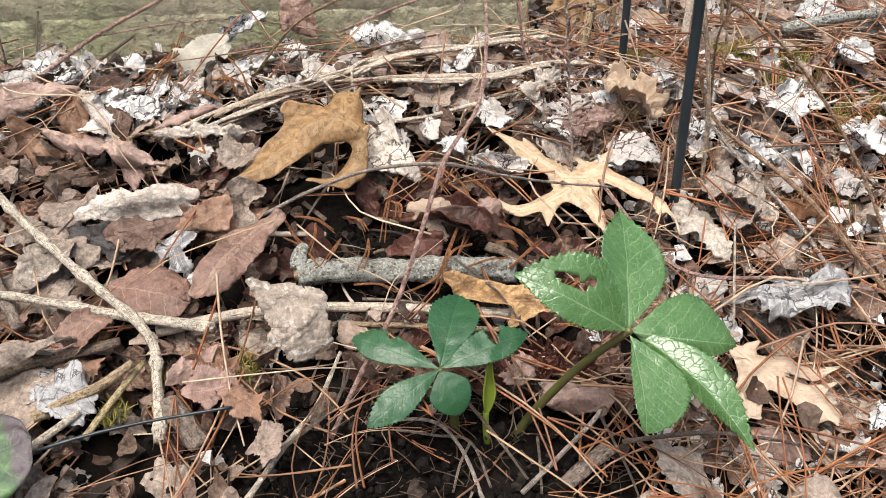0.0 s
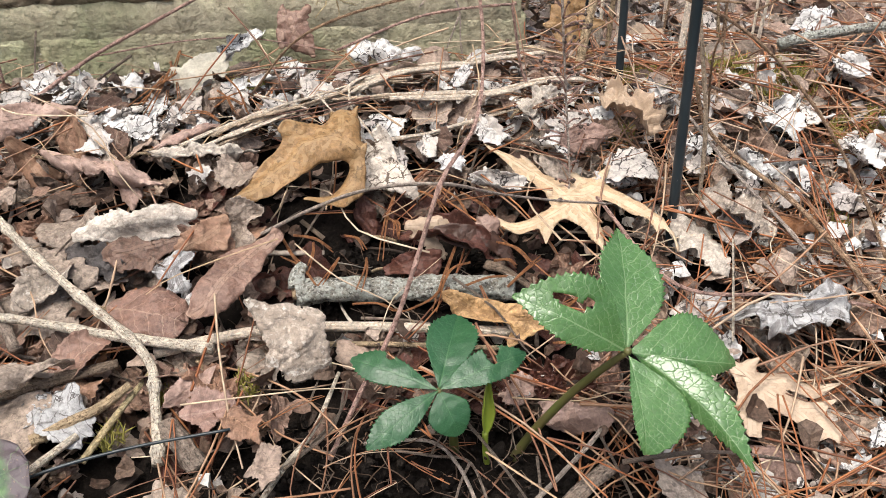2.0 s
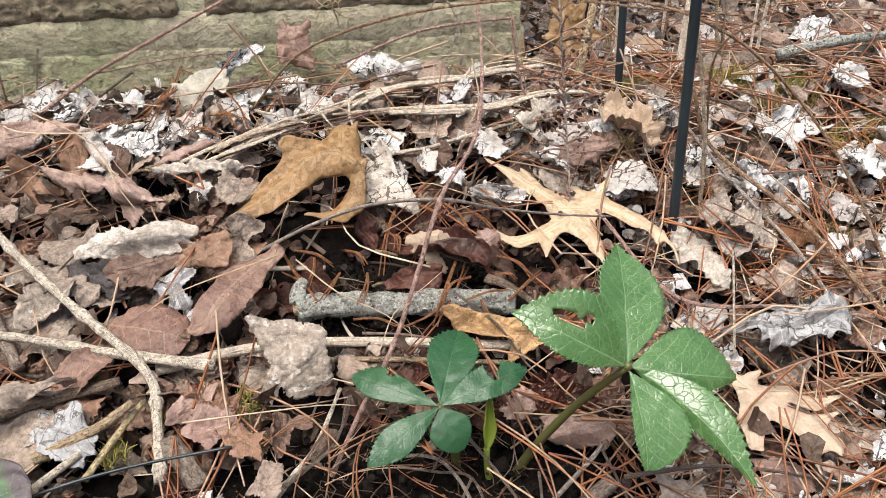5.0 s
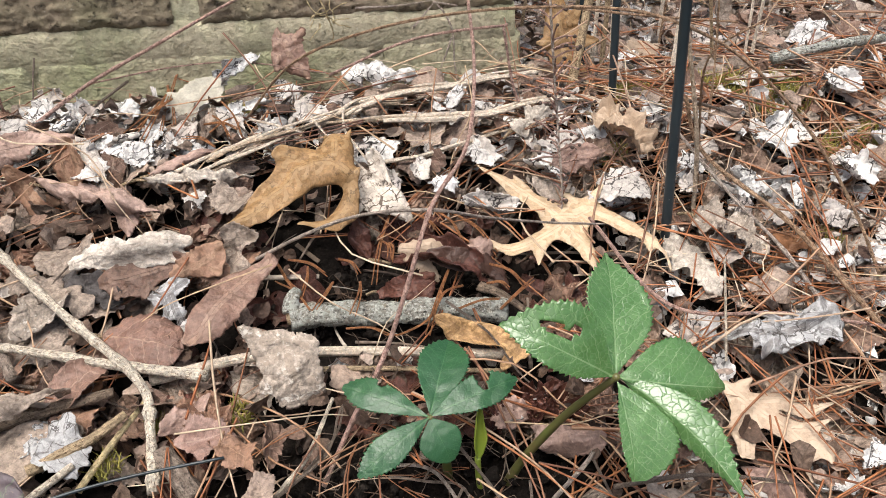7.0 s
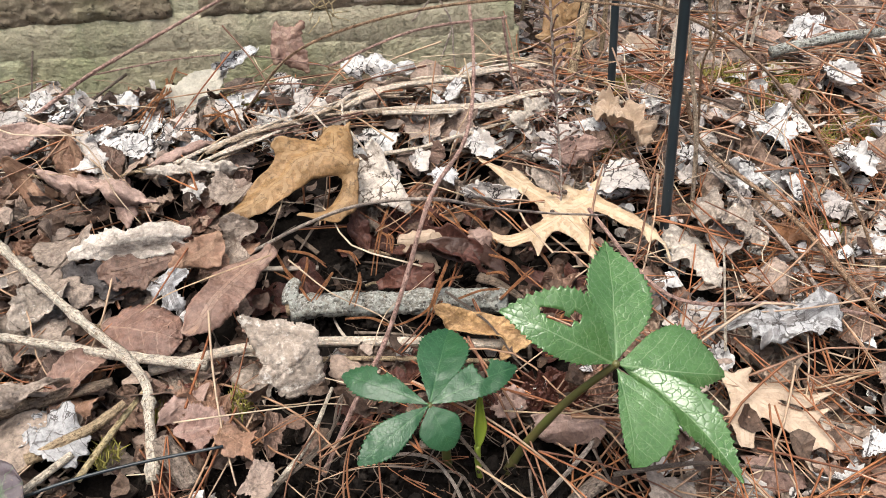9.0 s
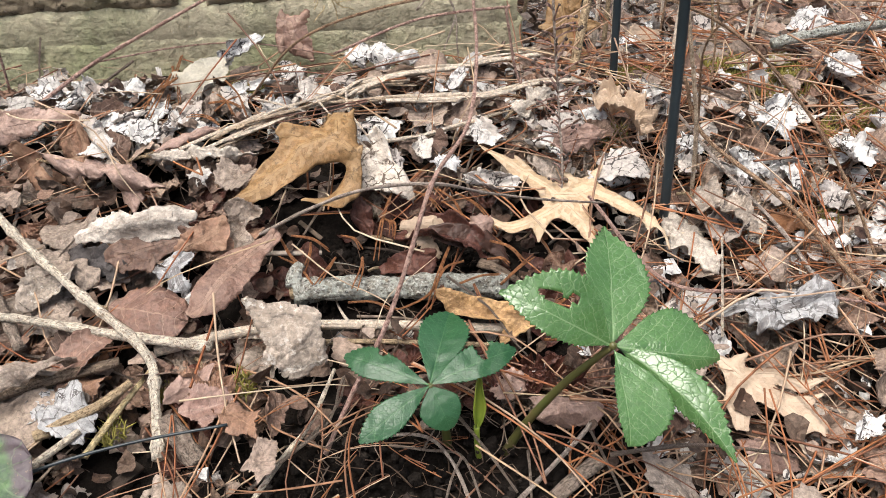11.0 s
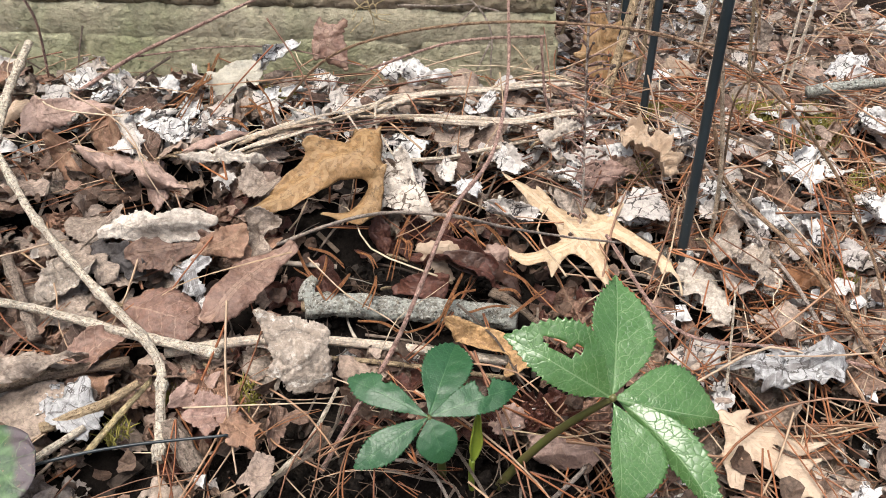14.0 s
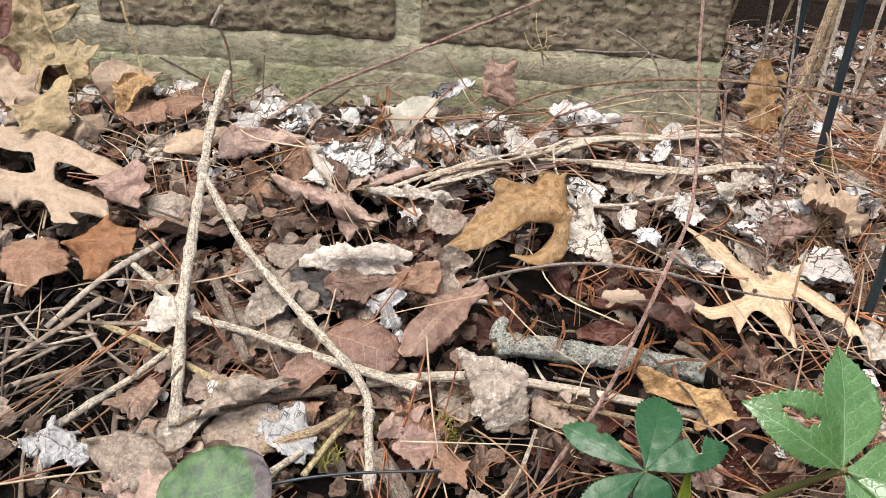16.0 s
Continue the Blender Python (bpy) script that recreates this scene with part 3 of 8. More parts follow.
def shard(seed, corners=9, jag=0.05, curl=1.2, crease=0.2, sectors=40, rings=5, spikes=0.0, pleat=0.0):
    """A torn piece of a dry leaf, about 1 long: an angular outline, bent like a piece of a tube and creased along two lines.
    spikes pulls every other corner in, as on a lobed leaf; pleat crinkles it all over."""
    rng = random.Random(seed)
    off = Vector((seed * 1.7, seed * 0.9, 0))
    wide = rng.uniform(0.55, 0.95)
    ring = []
    for k in range(corners):
        a = 2 * math.pi * (k + rng.uniform(-0.3, 0.3)) / corners
        r = rng.uniform(0.36, 0.56) * (1 - spikes * (k % 2))
        ring.append((a, r * math.cos(a) * wide, r * math.sin(a)))
    axis = rng.uniform(-0.5, 0.5) + (math.pi / 2 if rng.random() < 0.3 else 0)
    ca, sa = math.cos(axis), math.sin(axis)
    lines = [(rng.uniform(0, math.pi), rng.uniform(-0.15, 0.15), rng.choice((-1, 1)) * crease) for _ in range(2)]
    V, UV, F = [], [], []
    for i in range(sectors):
        q = 2 * math.pi * i / sectors
        ux, uy = math.cos(q), math.sin(q)
        edge = 0.3
        for (_, x0, y0), (_, x1, y1) in zip(ring, ring[1:] + ring[:1]):
            ex, ey = x1 - x0, y1 - y0
            den = ux * ey - uy * ex
            if abs(den) > 1e-9:
                t, w = (x0 * ey - y0 * ex) / den, (x0 * uy - y0 * ux) / den
                if t > 0 and -1e-6 <= w <= 1 + 1e-6:
                    edge = t
        edge *= 1 + jag * 2 * noise.noise(Vector((ux * 4, uy * 4, 1)) + off) + jag * rng.uniform(-1, 1)
        for k in range(1, rings + 1):
            r = edge * (k / rings) ** 0.8
            x, y = r * ux, r * uy
            z = sum(h * abs(x * math.cos(a) + y * math.sin(a) - d) for a, d, h in lines)
            p = Vector((x * 5, y * 5, 0)) + off
            z += 0.05 * noise.noise(p) + 0.03 * abs(noise.noise(p * 2.1)) + 0.04 * (k / rings) ** 3 * noise.noise(Vector((ux * 3, uy * 3, 9)) + off)
            u, v = x * ca + y * sa, -x * sa + y * ca
            if pleat:
                fold = 4.2 * u + 2.2 * noise.noise(p * 0.5) + 0.8 * noise.noise(p * 1.3)
                z += pleat * (2 * abs(fold - math.floor(fold + 0.5)) - 0.5) * (0.3 + 0.7 * k / rings)
                z += pleat * 1.6 * abs(noise.noise(p * 1.9 + Vector((3, 7, 5))))
                v += pleat * 0.8 * noise.noise(p * 1.2 + Vector((0, 0, 4)))
            if abs(curl) > 0.05:
                rad = 1 / (2.2 * curl)
                u2, z2 = (rad - z) * math.sin(u / rad), rad - (rad - z) * math.cos(u / rad)
            else:
                u2, z2 = u, z
            V.append((u2 * ca - v * sa, u2 * sa + v * ca + 0.5, z2))
            UV.append((x + 0.5, y + 0.5))
    c = len(V)
    V.append((0, 0.5, 0))
    UV.append((0.5, 0.5))
    for i in range(sectors):
        n = (i + 1) % sectors
        F.append((c, i * rings, n * rings))
        for k in range(rings - 1):
            F.append((i * rings + k, i * rings + k + 1, n * rings + k + 1, n * rings + k))
    return thicken(V, F, np.array(UV), 0.008)


def blade(limbs, cell=0.0011, seed=0, crumple=0.003, th=0.00035, soft=0.004, ragged=0.0):
    """A flat lobed leaf in metres: limbs are (points, radii), joined with rounded bays; ragged is how deep its edge is torn."""
    segs = []
    for pts, radii in limbs:
        for k in range(len(pts) - 1):
            segs.append((pts[k], pts[k + 1], radii[k], radii[k + 1]))
    A = np.array([s[0][:2] for s in segs]); B = np.array([s[1][:2] for s in segs])
    ZA = np.array([s[0][2] for s in segs]); ZB = np.array([s[1][2] for s in segs])
    RA = np.array([s[2] for s in segs]); RB = np.array([s[3] for s in segs])
    D = B - A
    LL = (D ** 2).sum(1)

    def field(P):
        t = np.clip(((P[:, None] - A) * D).sum(2) / LL, 0, 1)
        off = P[:, None] - (A + t[..., None] * D)
        d = np.sqrt((off ** 2).sum(2))
        f = d - (RA + (RB - RA) * t)
        w = np.exp(-np.clip(f / soft, -8, 40))
        g = -soft * np.log(w.sum(1) + 1e-12)
        u = P[:, 0] * 210 + P[:, 1] * 130 + 1.3 * np.sin(P[:, 1] * 190 + seed)
        v = P[:, 0] * -120 + P[:, 1] * 260 + 1.3 * np.sin(P[:, 0] * 230 + seed * 2)
        worn = np.clip(0.5 + 0.9 * np.sin(P[:, 0] * 60 + seed * 3) * np.sin(P[:, 1] * 75 + seed), 0, 1.3)
        tear = np.clip(np.sin(P[:, 0] * 120 + seed * 5) * np.sin(P[:, 1] * 135 + seed * 2) - 0.5, 0, 1) * 4
        g = g + ragged * ((np.abs(u - np.floor(u) - 0.5) + np.abs(v - np.floor(v) - 0.5) - 0.5) * worn * 1.5 + tear - 0.35)
        z = (w * (ZA + (ZB - ZA) * t)).sum(1) / (w.sum(1) + 1e-12)
        k = f.argmin(1)
        i = np.arange(len(P))
        return g, z, d[i, k], t[i, k] * np.sqrt(LL[k])

    lo = np.minimum(A, B).min(0) - 0.015
    hi = np.maximum(A, B).max(0) + 0.015
    nx, ny = ((hi - lo) / cell).astype(int) + 1
    gx, gy = np.meshgrid(lo[0] + cell * np.arange(nx), lo[1] + cell * np.arange(ny))
    P = np.c_[gx.ravel(), gy.ravel()]
    g = field(P)[0].reshape(ny, nx)
    mid = (g[:-1, :-1] + g[1:, :-1] + g[:-1, 1:] + g[1:, 1:]) / 4
    F = [(r * nx + c, r * nx + c + 1, (r + 1) * nx + c + 1, (r + 1) * nx + c) for r, c in zip(*np.where(mid < 0))]
    used = sorted({i for f in F for i in f})
    back = {i: k for k, i in enumerate(used)}
    F = [tuple(back[i] for i in f) for f in F]
    P = P[used]
    edge = {}
    for f in F:
        for a, b in zip(f, f[1:] + f[:1]):
            edge[(a, b)] = 1
    rim = sorted({i for (a, b) in edge if (b, a) not in edge for i in (a, b)})
    for _ in range(4):                      # settle the rim on the outline
        R = P[rim]
        e = 1e-4
        g0 = field(R)[0]
        G = np.c_[(field(R + (e, 0))[0] - g0) / e, (field(R + (0, e))[0] - g0) / e]
        step = (g0 / np.maximum((G ** 2).sum(1), 0.2))[:, None] * G
        P[rim] = R - np.clip(step, -cell, cell) * 0.8
    g0, z, d, t = field(P)
    off = Vector((seed * 2.3, seed, 0))
    V = []
    for k in range(len(P)):
        q = Vector((P[k][0] * 38, P[k][1] * 38, 0)) + off
        rise = crumple * (noise.noise(q) + 0.6 * abs(noise.noise(q * 2.2)) + 0.2 * noise.noise(q * 4.5))
        rise += 1.6 * crumple * math.exp(g0[k] / 0.0028) * noise.noise(q * 0.8 + Vector((0, 0, 5)))
        rise += 0.35 * crumple * math.exp(g0[k] / 0.002) * math.sin(40 * (P[k][0] * 3 + P[k][1] * 4) + seed)
        V.append((P[k][0], P[k][1], z[k] + rise - 0.15 * d[k]))
    UV = np.c_[0.5 + d * 7, t * 9 + 0.2]
    return thicken(V, F, UV, th)


def ease(t):
    t = min(1.0, max(0.0, t))
    return t * t * (3 - 2 * t)


def bare(x, y):
    """How bare of leaves the bed is: 1 on open soil."""
    if not (-0.4 < x < 0.5 and -0.6 < y < 0.2):
        return 0.0
    front = 1 / (1 + math.exp((y + 0.274 + 0.35 * max(0, x - 0.15)) / 0.007)) * math.exp(-((x - 0.128) / 0.085) ** 6)
    left = math.exp(-((x + 0.165) / 0.08) ** 4) * math.exp(-((y + 0.24) / 0.05) ** 4)
    hollow = math.exp(-(((x - 0.125) / 0.055) ** 4 + ((y + 0.2 + 0.15 * (x - 0.12)) / 0.026) ** 6))
    return max(front, left, hollow)


def ground_z(x, y):
    """The soil: a bank against the wall, a hollow under the ochre leaf; leaves lie a little above it."""
    z = -0.006 + 0.1 * ease((y + 0.36) / 0.36) - 0.024 * ease((y + 0.08) / 0.08)
    z -= 0.018 * math.exp(-(((x - 0.115) / 0.05) ** 2 + ((y + 0.187) / 0.028) ** 2))
    return z - 0.011 * (1 - bare(x, y))


def slope_up(x, y):
    e = 0.01
    return Vector(((ground_z(x - e, y) - ground_z(x + e, y)) / (2 * e), (ground_z(x, y - e) - ground_z(x, y + e)) / (2 * e), 1)).normalized()


def span(base, tip, up):
    """The pose that lays a leaf of length 1 from base to tip with its face towards up."""
    b, t = Vector(base), Vector(tip)
    y = (t - b)
    L = y.length
    y.normalize()
    z = (Vector(up) - y * Vector(up).dot(y)).normalized()
    x = y.cross(z)
    m = Matrix((x, y, z)).transposed().to_4x4()
    return Matrix.Translation(b) @ m @ Matrix.Scale(L, 4)


def spline(pts, steps):
    """Smooth points through a few given ones."""
    P = [Vector(p) for p in pts]
    P = [2 * P[0] - P[1]] + P + [2 * P[-1] - P[-2]]
    out = []
    for i in range(1, len(P) - 2):
        for s in range(steps):
            t = s / steps
            a, b, c, d = P[i - 1], P[i], P[i + 1], P[i + 2]
            out.append(0.5 * ((2 * b) + (c - a) * t + (2 * a - 5 * b + 4 * c - d) * t * t + (3 * b - a - 3 * c + d) * t ** 3))
    out.append(P[-2])
    return out


def tube(pts, r0, r1, sides=8, steps=6, rough=0.12, knots=0.0, seed=0, flat=1.0, cap=True):
    """A tapering stem along a smooth line, uneven, with swollen nodes if asked. Returns points, faces, map."""
    L = spline(pts, steps)
    V, F, UV = [], [], []
    n, run = len(L), 0.0
    prev = None
    for i, p in enumerate(L):
        d = (L[min(n - 1, i + 1)] - L[max(0, i - 1)]).normalized()
        ref = prev if prev is not None else (Vector((0, 0, 1)) if abs(d.z) < 0.9 else Vector((1, 0, 0)))
        a = (ref - d * ref.dot(d)).normalized()
        prev = a
        b = d.cross(a)
        t = i / (n - 1)
        run += (p - L[i - 1]).length if i else 0
        r = (r0 + (r1 - r0) * t) * (1 + rough * noise.noise(Vector((run * 90, seed, 0))))
        if knots:
            r *= 1 + knots * max(0, 1 - abs(((run / 0.028 + seed * 0.37) % 1) - 0.5) * 9)
        for k in range(sides):
            q = 2 * math.pi * k / sides
            w = r * (1 + rough * noise.noise(Vector((run * 140, k * 1.7, seed + 5))))
            V.append(p + a * (w * flat * math.cos(q)) + b * (w * math.sin(q)))
            UV.append((min(k, sides - k) / sides * 2, run * 40))
    for i in range(n - 1):
        for k in range(sides):
            F.append((i * sides + k, i * sides + (k + 1) % sides, (i + 1) * sides + (k + 1) % sides, (i + 1) * sides + k))
    if cap:
        F.append(tuple(reversed(range(sides))))
        F.append(tuple((n - 1) * sides + k for k in range(sides)))
    return np.array([tuple(v) for v in V]), F, np.array(UV)


class Soup:
    """Many small pieces in one mesh."""
    def __init__(self):
        self.V, self.F, self.UV, self.n = [], [], [], 0

    def add(self, V, F, UV, m=None):
        V = np.asarray(V, float)
        if m is not None:
            A = np.array(m)
            V = V @ A[:3, :3].T + A[:3, 3]
        self.V.append(V)
        self.F += [tuple(i + self.n for i in f) for f in F]
        self.UV.append(np.asarray(UV, float))
        self.n += len(V)

    def thing(self, name, material, label, category, smooth=True, parent=None):
        ob = new(name, make_mesh(name, np.concatenate(self.V), self.F, np.concatenate(self.UV), smooth, material))
        tagged(ob, label, category, kind="stuff")
        ob.parent = parent
        return ob

# ---- the ground ----
def build_ground():
    xs = np.r_[-60, -20, -7, -2.5, -1.2, -0.8, np.linspace(-0.5, 0.75, 150), 1.0, 1.6, 3, 8, 22, 60]
    ys = np.r_[-60, -20, -7, -2.5, -1.2, -0.8, np.linspace(-0.55, 0.5, 130), 0.8, 1.4, 3, 8, 22, 60]
    V, F = [], []
    for y in ys:
        for x in xs:
            near = abs(x) < 1 and abs(y) < 1
            dz = 0.006 * noise.noise((x * 22, y * 22, 0)) + 0.003 * noise.noise((x * 75, y * 75, 3)) if near else 0
            V.append((x, y, ground_z(x, y) + dz - 0.003))
    n = len(xs)
    for i in range(len(ys) - 1):
        for j in range(n - 1):
            a = i * n + j
            F.append((a, a + 1, a + n + 1, a + n))
    ob = new("ground", make_mesh("ground", V, F, None, True, M_SOIL))
    return tagged(ob, "dark moist humus soil of a garden bed, banked against a wall", "ground", kind="structure")


build_ground()

# ---- the wall: brick courses with wide mossy joints ----
COURSE, JOINT, BRICK_L, BRICK_H = 0.0765, 0.0175, 0.2005, 0.059
END_X, BED = 0.212, 0.122        # the wall's end and the underside of the first clean course


def brick_mesh(seed, L, H, D, nx, nz, rough, material):
    """A brick with a split, fissured face towards -y and worn edges."""
    off = Vector((seed * 7.3, seed * 2.1, 0))
    V, F = [], []

    def face_y(x, z):
        e = min(x / 0.006, (L - x) / 0.006, z / 0.005, (H - z) / 0.005, 1.0)
        d = 0.0025 * (1 - max(0, e)) ** 2
        q = Vector((x * 62, 0, z * 100)) + off
        d += 0.75 * rough * (0.002 * noise.noise(q * 0.6) + 0.0028 * abs(noise.noise(q * 1.3)) + 0.0022 * abs(noise.noise(Vector((x * 130, 9, z * 210)) + off)) + 0.0011 * noise.noise(Vector((x * 200, 3, z * 330)) + off))
        return d

    for k in range(nz + 1):
        for i in range(nx + 1):
            x, z = L * i / nx, H * k / nz
            ex = 0.0012 * noise.noise(Vector((i * 0.9, k * 0.9, 5)) + off)
            V.append((x + (ex if i in (0, nx) else 0), face_y(x, z), z + (ex if k in (0, nz) else 0)))
    n = nx + 1
    for k in range(nz):
        for i in range(nx):
            a = k * n + i
            F.append((a, a + 1, a + n + 1, a + n))
    ring = [i for i in range(nx + 1)] + [k * n + nx for k in range(1, nz + 1)] + [nz * n + i for i in range(nx - 1, -1, -1)] + [k * n for k in range(nz - 1, 0, -1)]
    base = len(V)
    for i in ring:
        V.append((V[i][0], D, V[i][2]))
    for a in range(len(ring)):
        b = (a + 1) % len(ring)
        F.append((ring[b], ring[a], base + a, base + b))
    F.append(tuple(base + a for a in range(len(ring))))
    return make_mesh("brick", V, F, None, nx > 20, material)


def build_wall():
    # mortar body
    bm = bmesh.new()
    for x0, x1, y0, y1 in ((-1.5, END_X - 0.004, 0.003, 0.098),):
        v = [bm.verts.new((x, y, z)) for z in (-0.1, 1.04) for x, y in ((x0, y0), (x1, y0), (x1, y1), (x0, y1))]
        for q in ((3, 2, 1, 0), (4, 5, 6, 7), (0, 1, 5, 4), (1, 2, 6, 5), (2, 3, 7, 6), (3, 0, 4, 7)):
            bm.faces.new([v[i] for i in q])
    wall = new("wall_1", from_bm("wall_1", bm, M_MORTAR))
    tagged(wall, "weathered brown brick wall end with green mossy mortar joints", "wall", kind="structure")
    # smeared mortar strips, uneven, in the lowest visible bed joint
    V, F, UV = [], [], []
    nx = 300
    prof = ((-0.35, 0.0012), (0.0, -0.0004), (0.5, -0.0006), (1.0, 0.0), (1.2, 0.004))
    for i in range(nx + 1):
        x = -0.9 + (END_X + 0.001 + 0.9) * i / nx
        for t, d in prof:
            q = Vector((x * 40, t * 2, 0))
            V.append((x, d + 0.0016 * noise.noise(q) + 0.0012 * noise.noise(q * 3.1), BED - JOINT + 0.0005 + JOINT * t + 0.0035 * noise.noise(Vector((x * 30, t, 9)))))
            UV.append((x, t))
    for i in range(nx):
        for k in range(4):
            a = i * 5 + k
            F.append((a, a + 5, a + 6, a + 1))
    part("mortar_joint", make_mesh("mortar_joint", V, F, UV, True, M_MORTAR), wall)
    fine = [brick_mesh(s, BRICK_L, BRICK_H, 0.092, 150, 46, 1.0, M_BRICK) for s in range(4)]
    low = [brick_mesh(20 + s, BRICK_L, BRICK_H, 0.092, 110, 34, 0.28, M_BRICK_LOW) for s in range(3)]
    coarse = [brick_mesh(40 + s, BRICK_L, BRICK_H, 0.092, 16, 6, 1.0, M_BRICK) for s in range(4)]
    coarse_half = [brick_mesh(50 + s, 0.0915, BRICK_H, 0.092, 8, 6, 1.0, M_BRICK) for s in range(2)]
    pitch = BRICK_L + JOINT
    for row in range(-1, 12):
        z = BED + row * COURSE
        shift = 0.0 if row % 2 == 0 else 0.5 * pitch
        x = END_X - BRICK_L + 0.0
        k = 0
        if row % 2:
            b = new("brick", (low[2] if row == -1 else coarse_half[row % 2]))
            b.parent = wall
            if row == -1:
                b.matrix_basis = pose(END_X - 0.087, -0.001, z) @ Matrix.Diagonal((0.092 / BRICK_L, 1, 1, 1))
            else:
                b.matrix_basis = pose(END_X - 0.0915, 0, z)
            x = END_X - 0.0915 - pitch
        while x > -1.4:
            me = low[k % 2] if row == -1 else fine[k % 4] if row == 0 and k < 4 else coarse[(k + row) % 4]
            b = new("brick", me)
            b.parent = wall
            b.matrix_basis = pose(x, (-0.0008 if row == -1 else -0.0015) + RNG.uniform(-0.0008, 0.0008), z + RNG.uniform(-0.0007, 0.0007), 0, RNG.uniform(-0.25, 0.25), 0)
            if row == -1:                  # these butt closely under the smeared mortar
                b.matrix_basis = b.matrix_basis @ Matrix.Diagonal((1 + (JOINT - 0.003) / BRICK_L, 1, 1, 1))
            x -= pitch
            k += 1
    # coping
    bm = bmesh.new()
    for x0, x1, y0, y1 in ((-1.5, END_X + 0.01, -0.012, 0.11),):
        v = [bm.verts.new((x, y, z)) for z in (1.0405, 1.08) for x, y in ((x0, y0), (x1, y0), (x1, y1), (x0, y1))]
        for q in ((3, 2, 1, 0), (4, 5, 6, 7), (0, 1, 5, 4), (1, 2, 6, 5), (2, 3, 7, 6), (3, 0, 4, 7)):
            bm.faces.new([v[i] for i in q])
    part("coping", from_bm("coping", bm, M_MORTAR), wall)


build_wall()


def build_board():
    """A dark timber edging behind the bed."""
    V, F, UV = [], [], []
    n = 60
    for i in range(n + 1):
        x = END_X + 0.02 + 1.6 * i / n
        for y, z in ((0.36, 0.04), (0.36, 0.108), (0.364, 0.112), (0.40, 0.113), (0.402, 0.04)):
            V.append((x, y + 0.0015 * noise.noise((x * 20, z * 60, 0)), z + 0.001 * noise.noise((x * 9, y * 30, 2))))
            UV.append((z * 20 + y * 5, x * 8))
    for i in range(n):
        for k in range(4):
            a = i * 5 + k
            F.append((a, a + 5, a + 6, a + 1))
    F += [(0, 1, 2, 3, 4), tuple(n * 5 + k for k in (4, 3, 2, 1, 0))]
    ob = new("garden_board", make_mesh("garden_board", V, F, UV, False, M_BOARD))
    tagged(ob, "dark stained timber edging board behind the leaf litter", "board")


build_board()

# ---- black garden stakes ----
def stake(x, y, lean, height, r, hook=None):
    """A coated steel stake: a shaft with small ribs, a rounded cap."""
    z0 = ground_z(x, y) - 0.03
    root = tagged(new("garden_stake"), "thin black plastic-coated metal stake standing in the litter", "stake", "black stakes")
    root.matrix_basis = pose(x, y, ground_z(x, y))
    top = Vector((lean[0], lean[1], 1)) * height
    V, F, UV = tube([(0, 0, -0.03), top * 0.33, top * 0.66, top], r, r, 14, 40, 0.015)
    part("shaft", make_mesh("shaft", V, F, UV, True, M_STAKE), root)
    bm = bmesh.new()
    bmesh.ops.create_uvsphere(bm, u_segments=14, v_segments=8, radius=r * 1.12)
    bmesh.ops.translate(bm, verts=bm.verts, vec=top)
    part("cap", from_bm("cap", bm, M_STAKE), root, "rounded end cap")
    if hook:                                # a short side arm tied to the shaft
        V, F, UV = tube([Vector(p) - root.matrix_basis.translation for p in hook], 0.0016, 0.0015, 12, 8, 0.03)
        part("side_arm", make_mesh("side_arm", V, F, UV, True, M_ARM), root, "grey side arm")
    return root


stake(0.2545, -0.190, (-0.010, 0.01), 0.55, 0.0024, [(0.251, -0.191, 0.185), (0.243, -0.191, 0.19), (0.236, -0.19, 0.195), (0.226, -0.189, 0.202), (0.21, -0.187, 0.213)])
stake(0.2565, -0.083, (-0.012, 0.01), 0.55, 0.0023)
stake(0.262, 0.005, (-0.03, 0.0), 0.5, 0.0022)

# ---- the hellebores ----
def obovate(y, peak=0.6, point=0.8):
    """Half width of a leaflet: a wedge at the stalk, broad past the middle, a short point."""
    if y <= 0 or y >= 1:
        return 0.0
    if y < peak:
        return math.sin(0.5 * math.pi * y / peak) ** 1.15
    return math.cos(0.5 * math.pi * (y - peak) / (1 - peak)) ** point


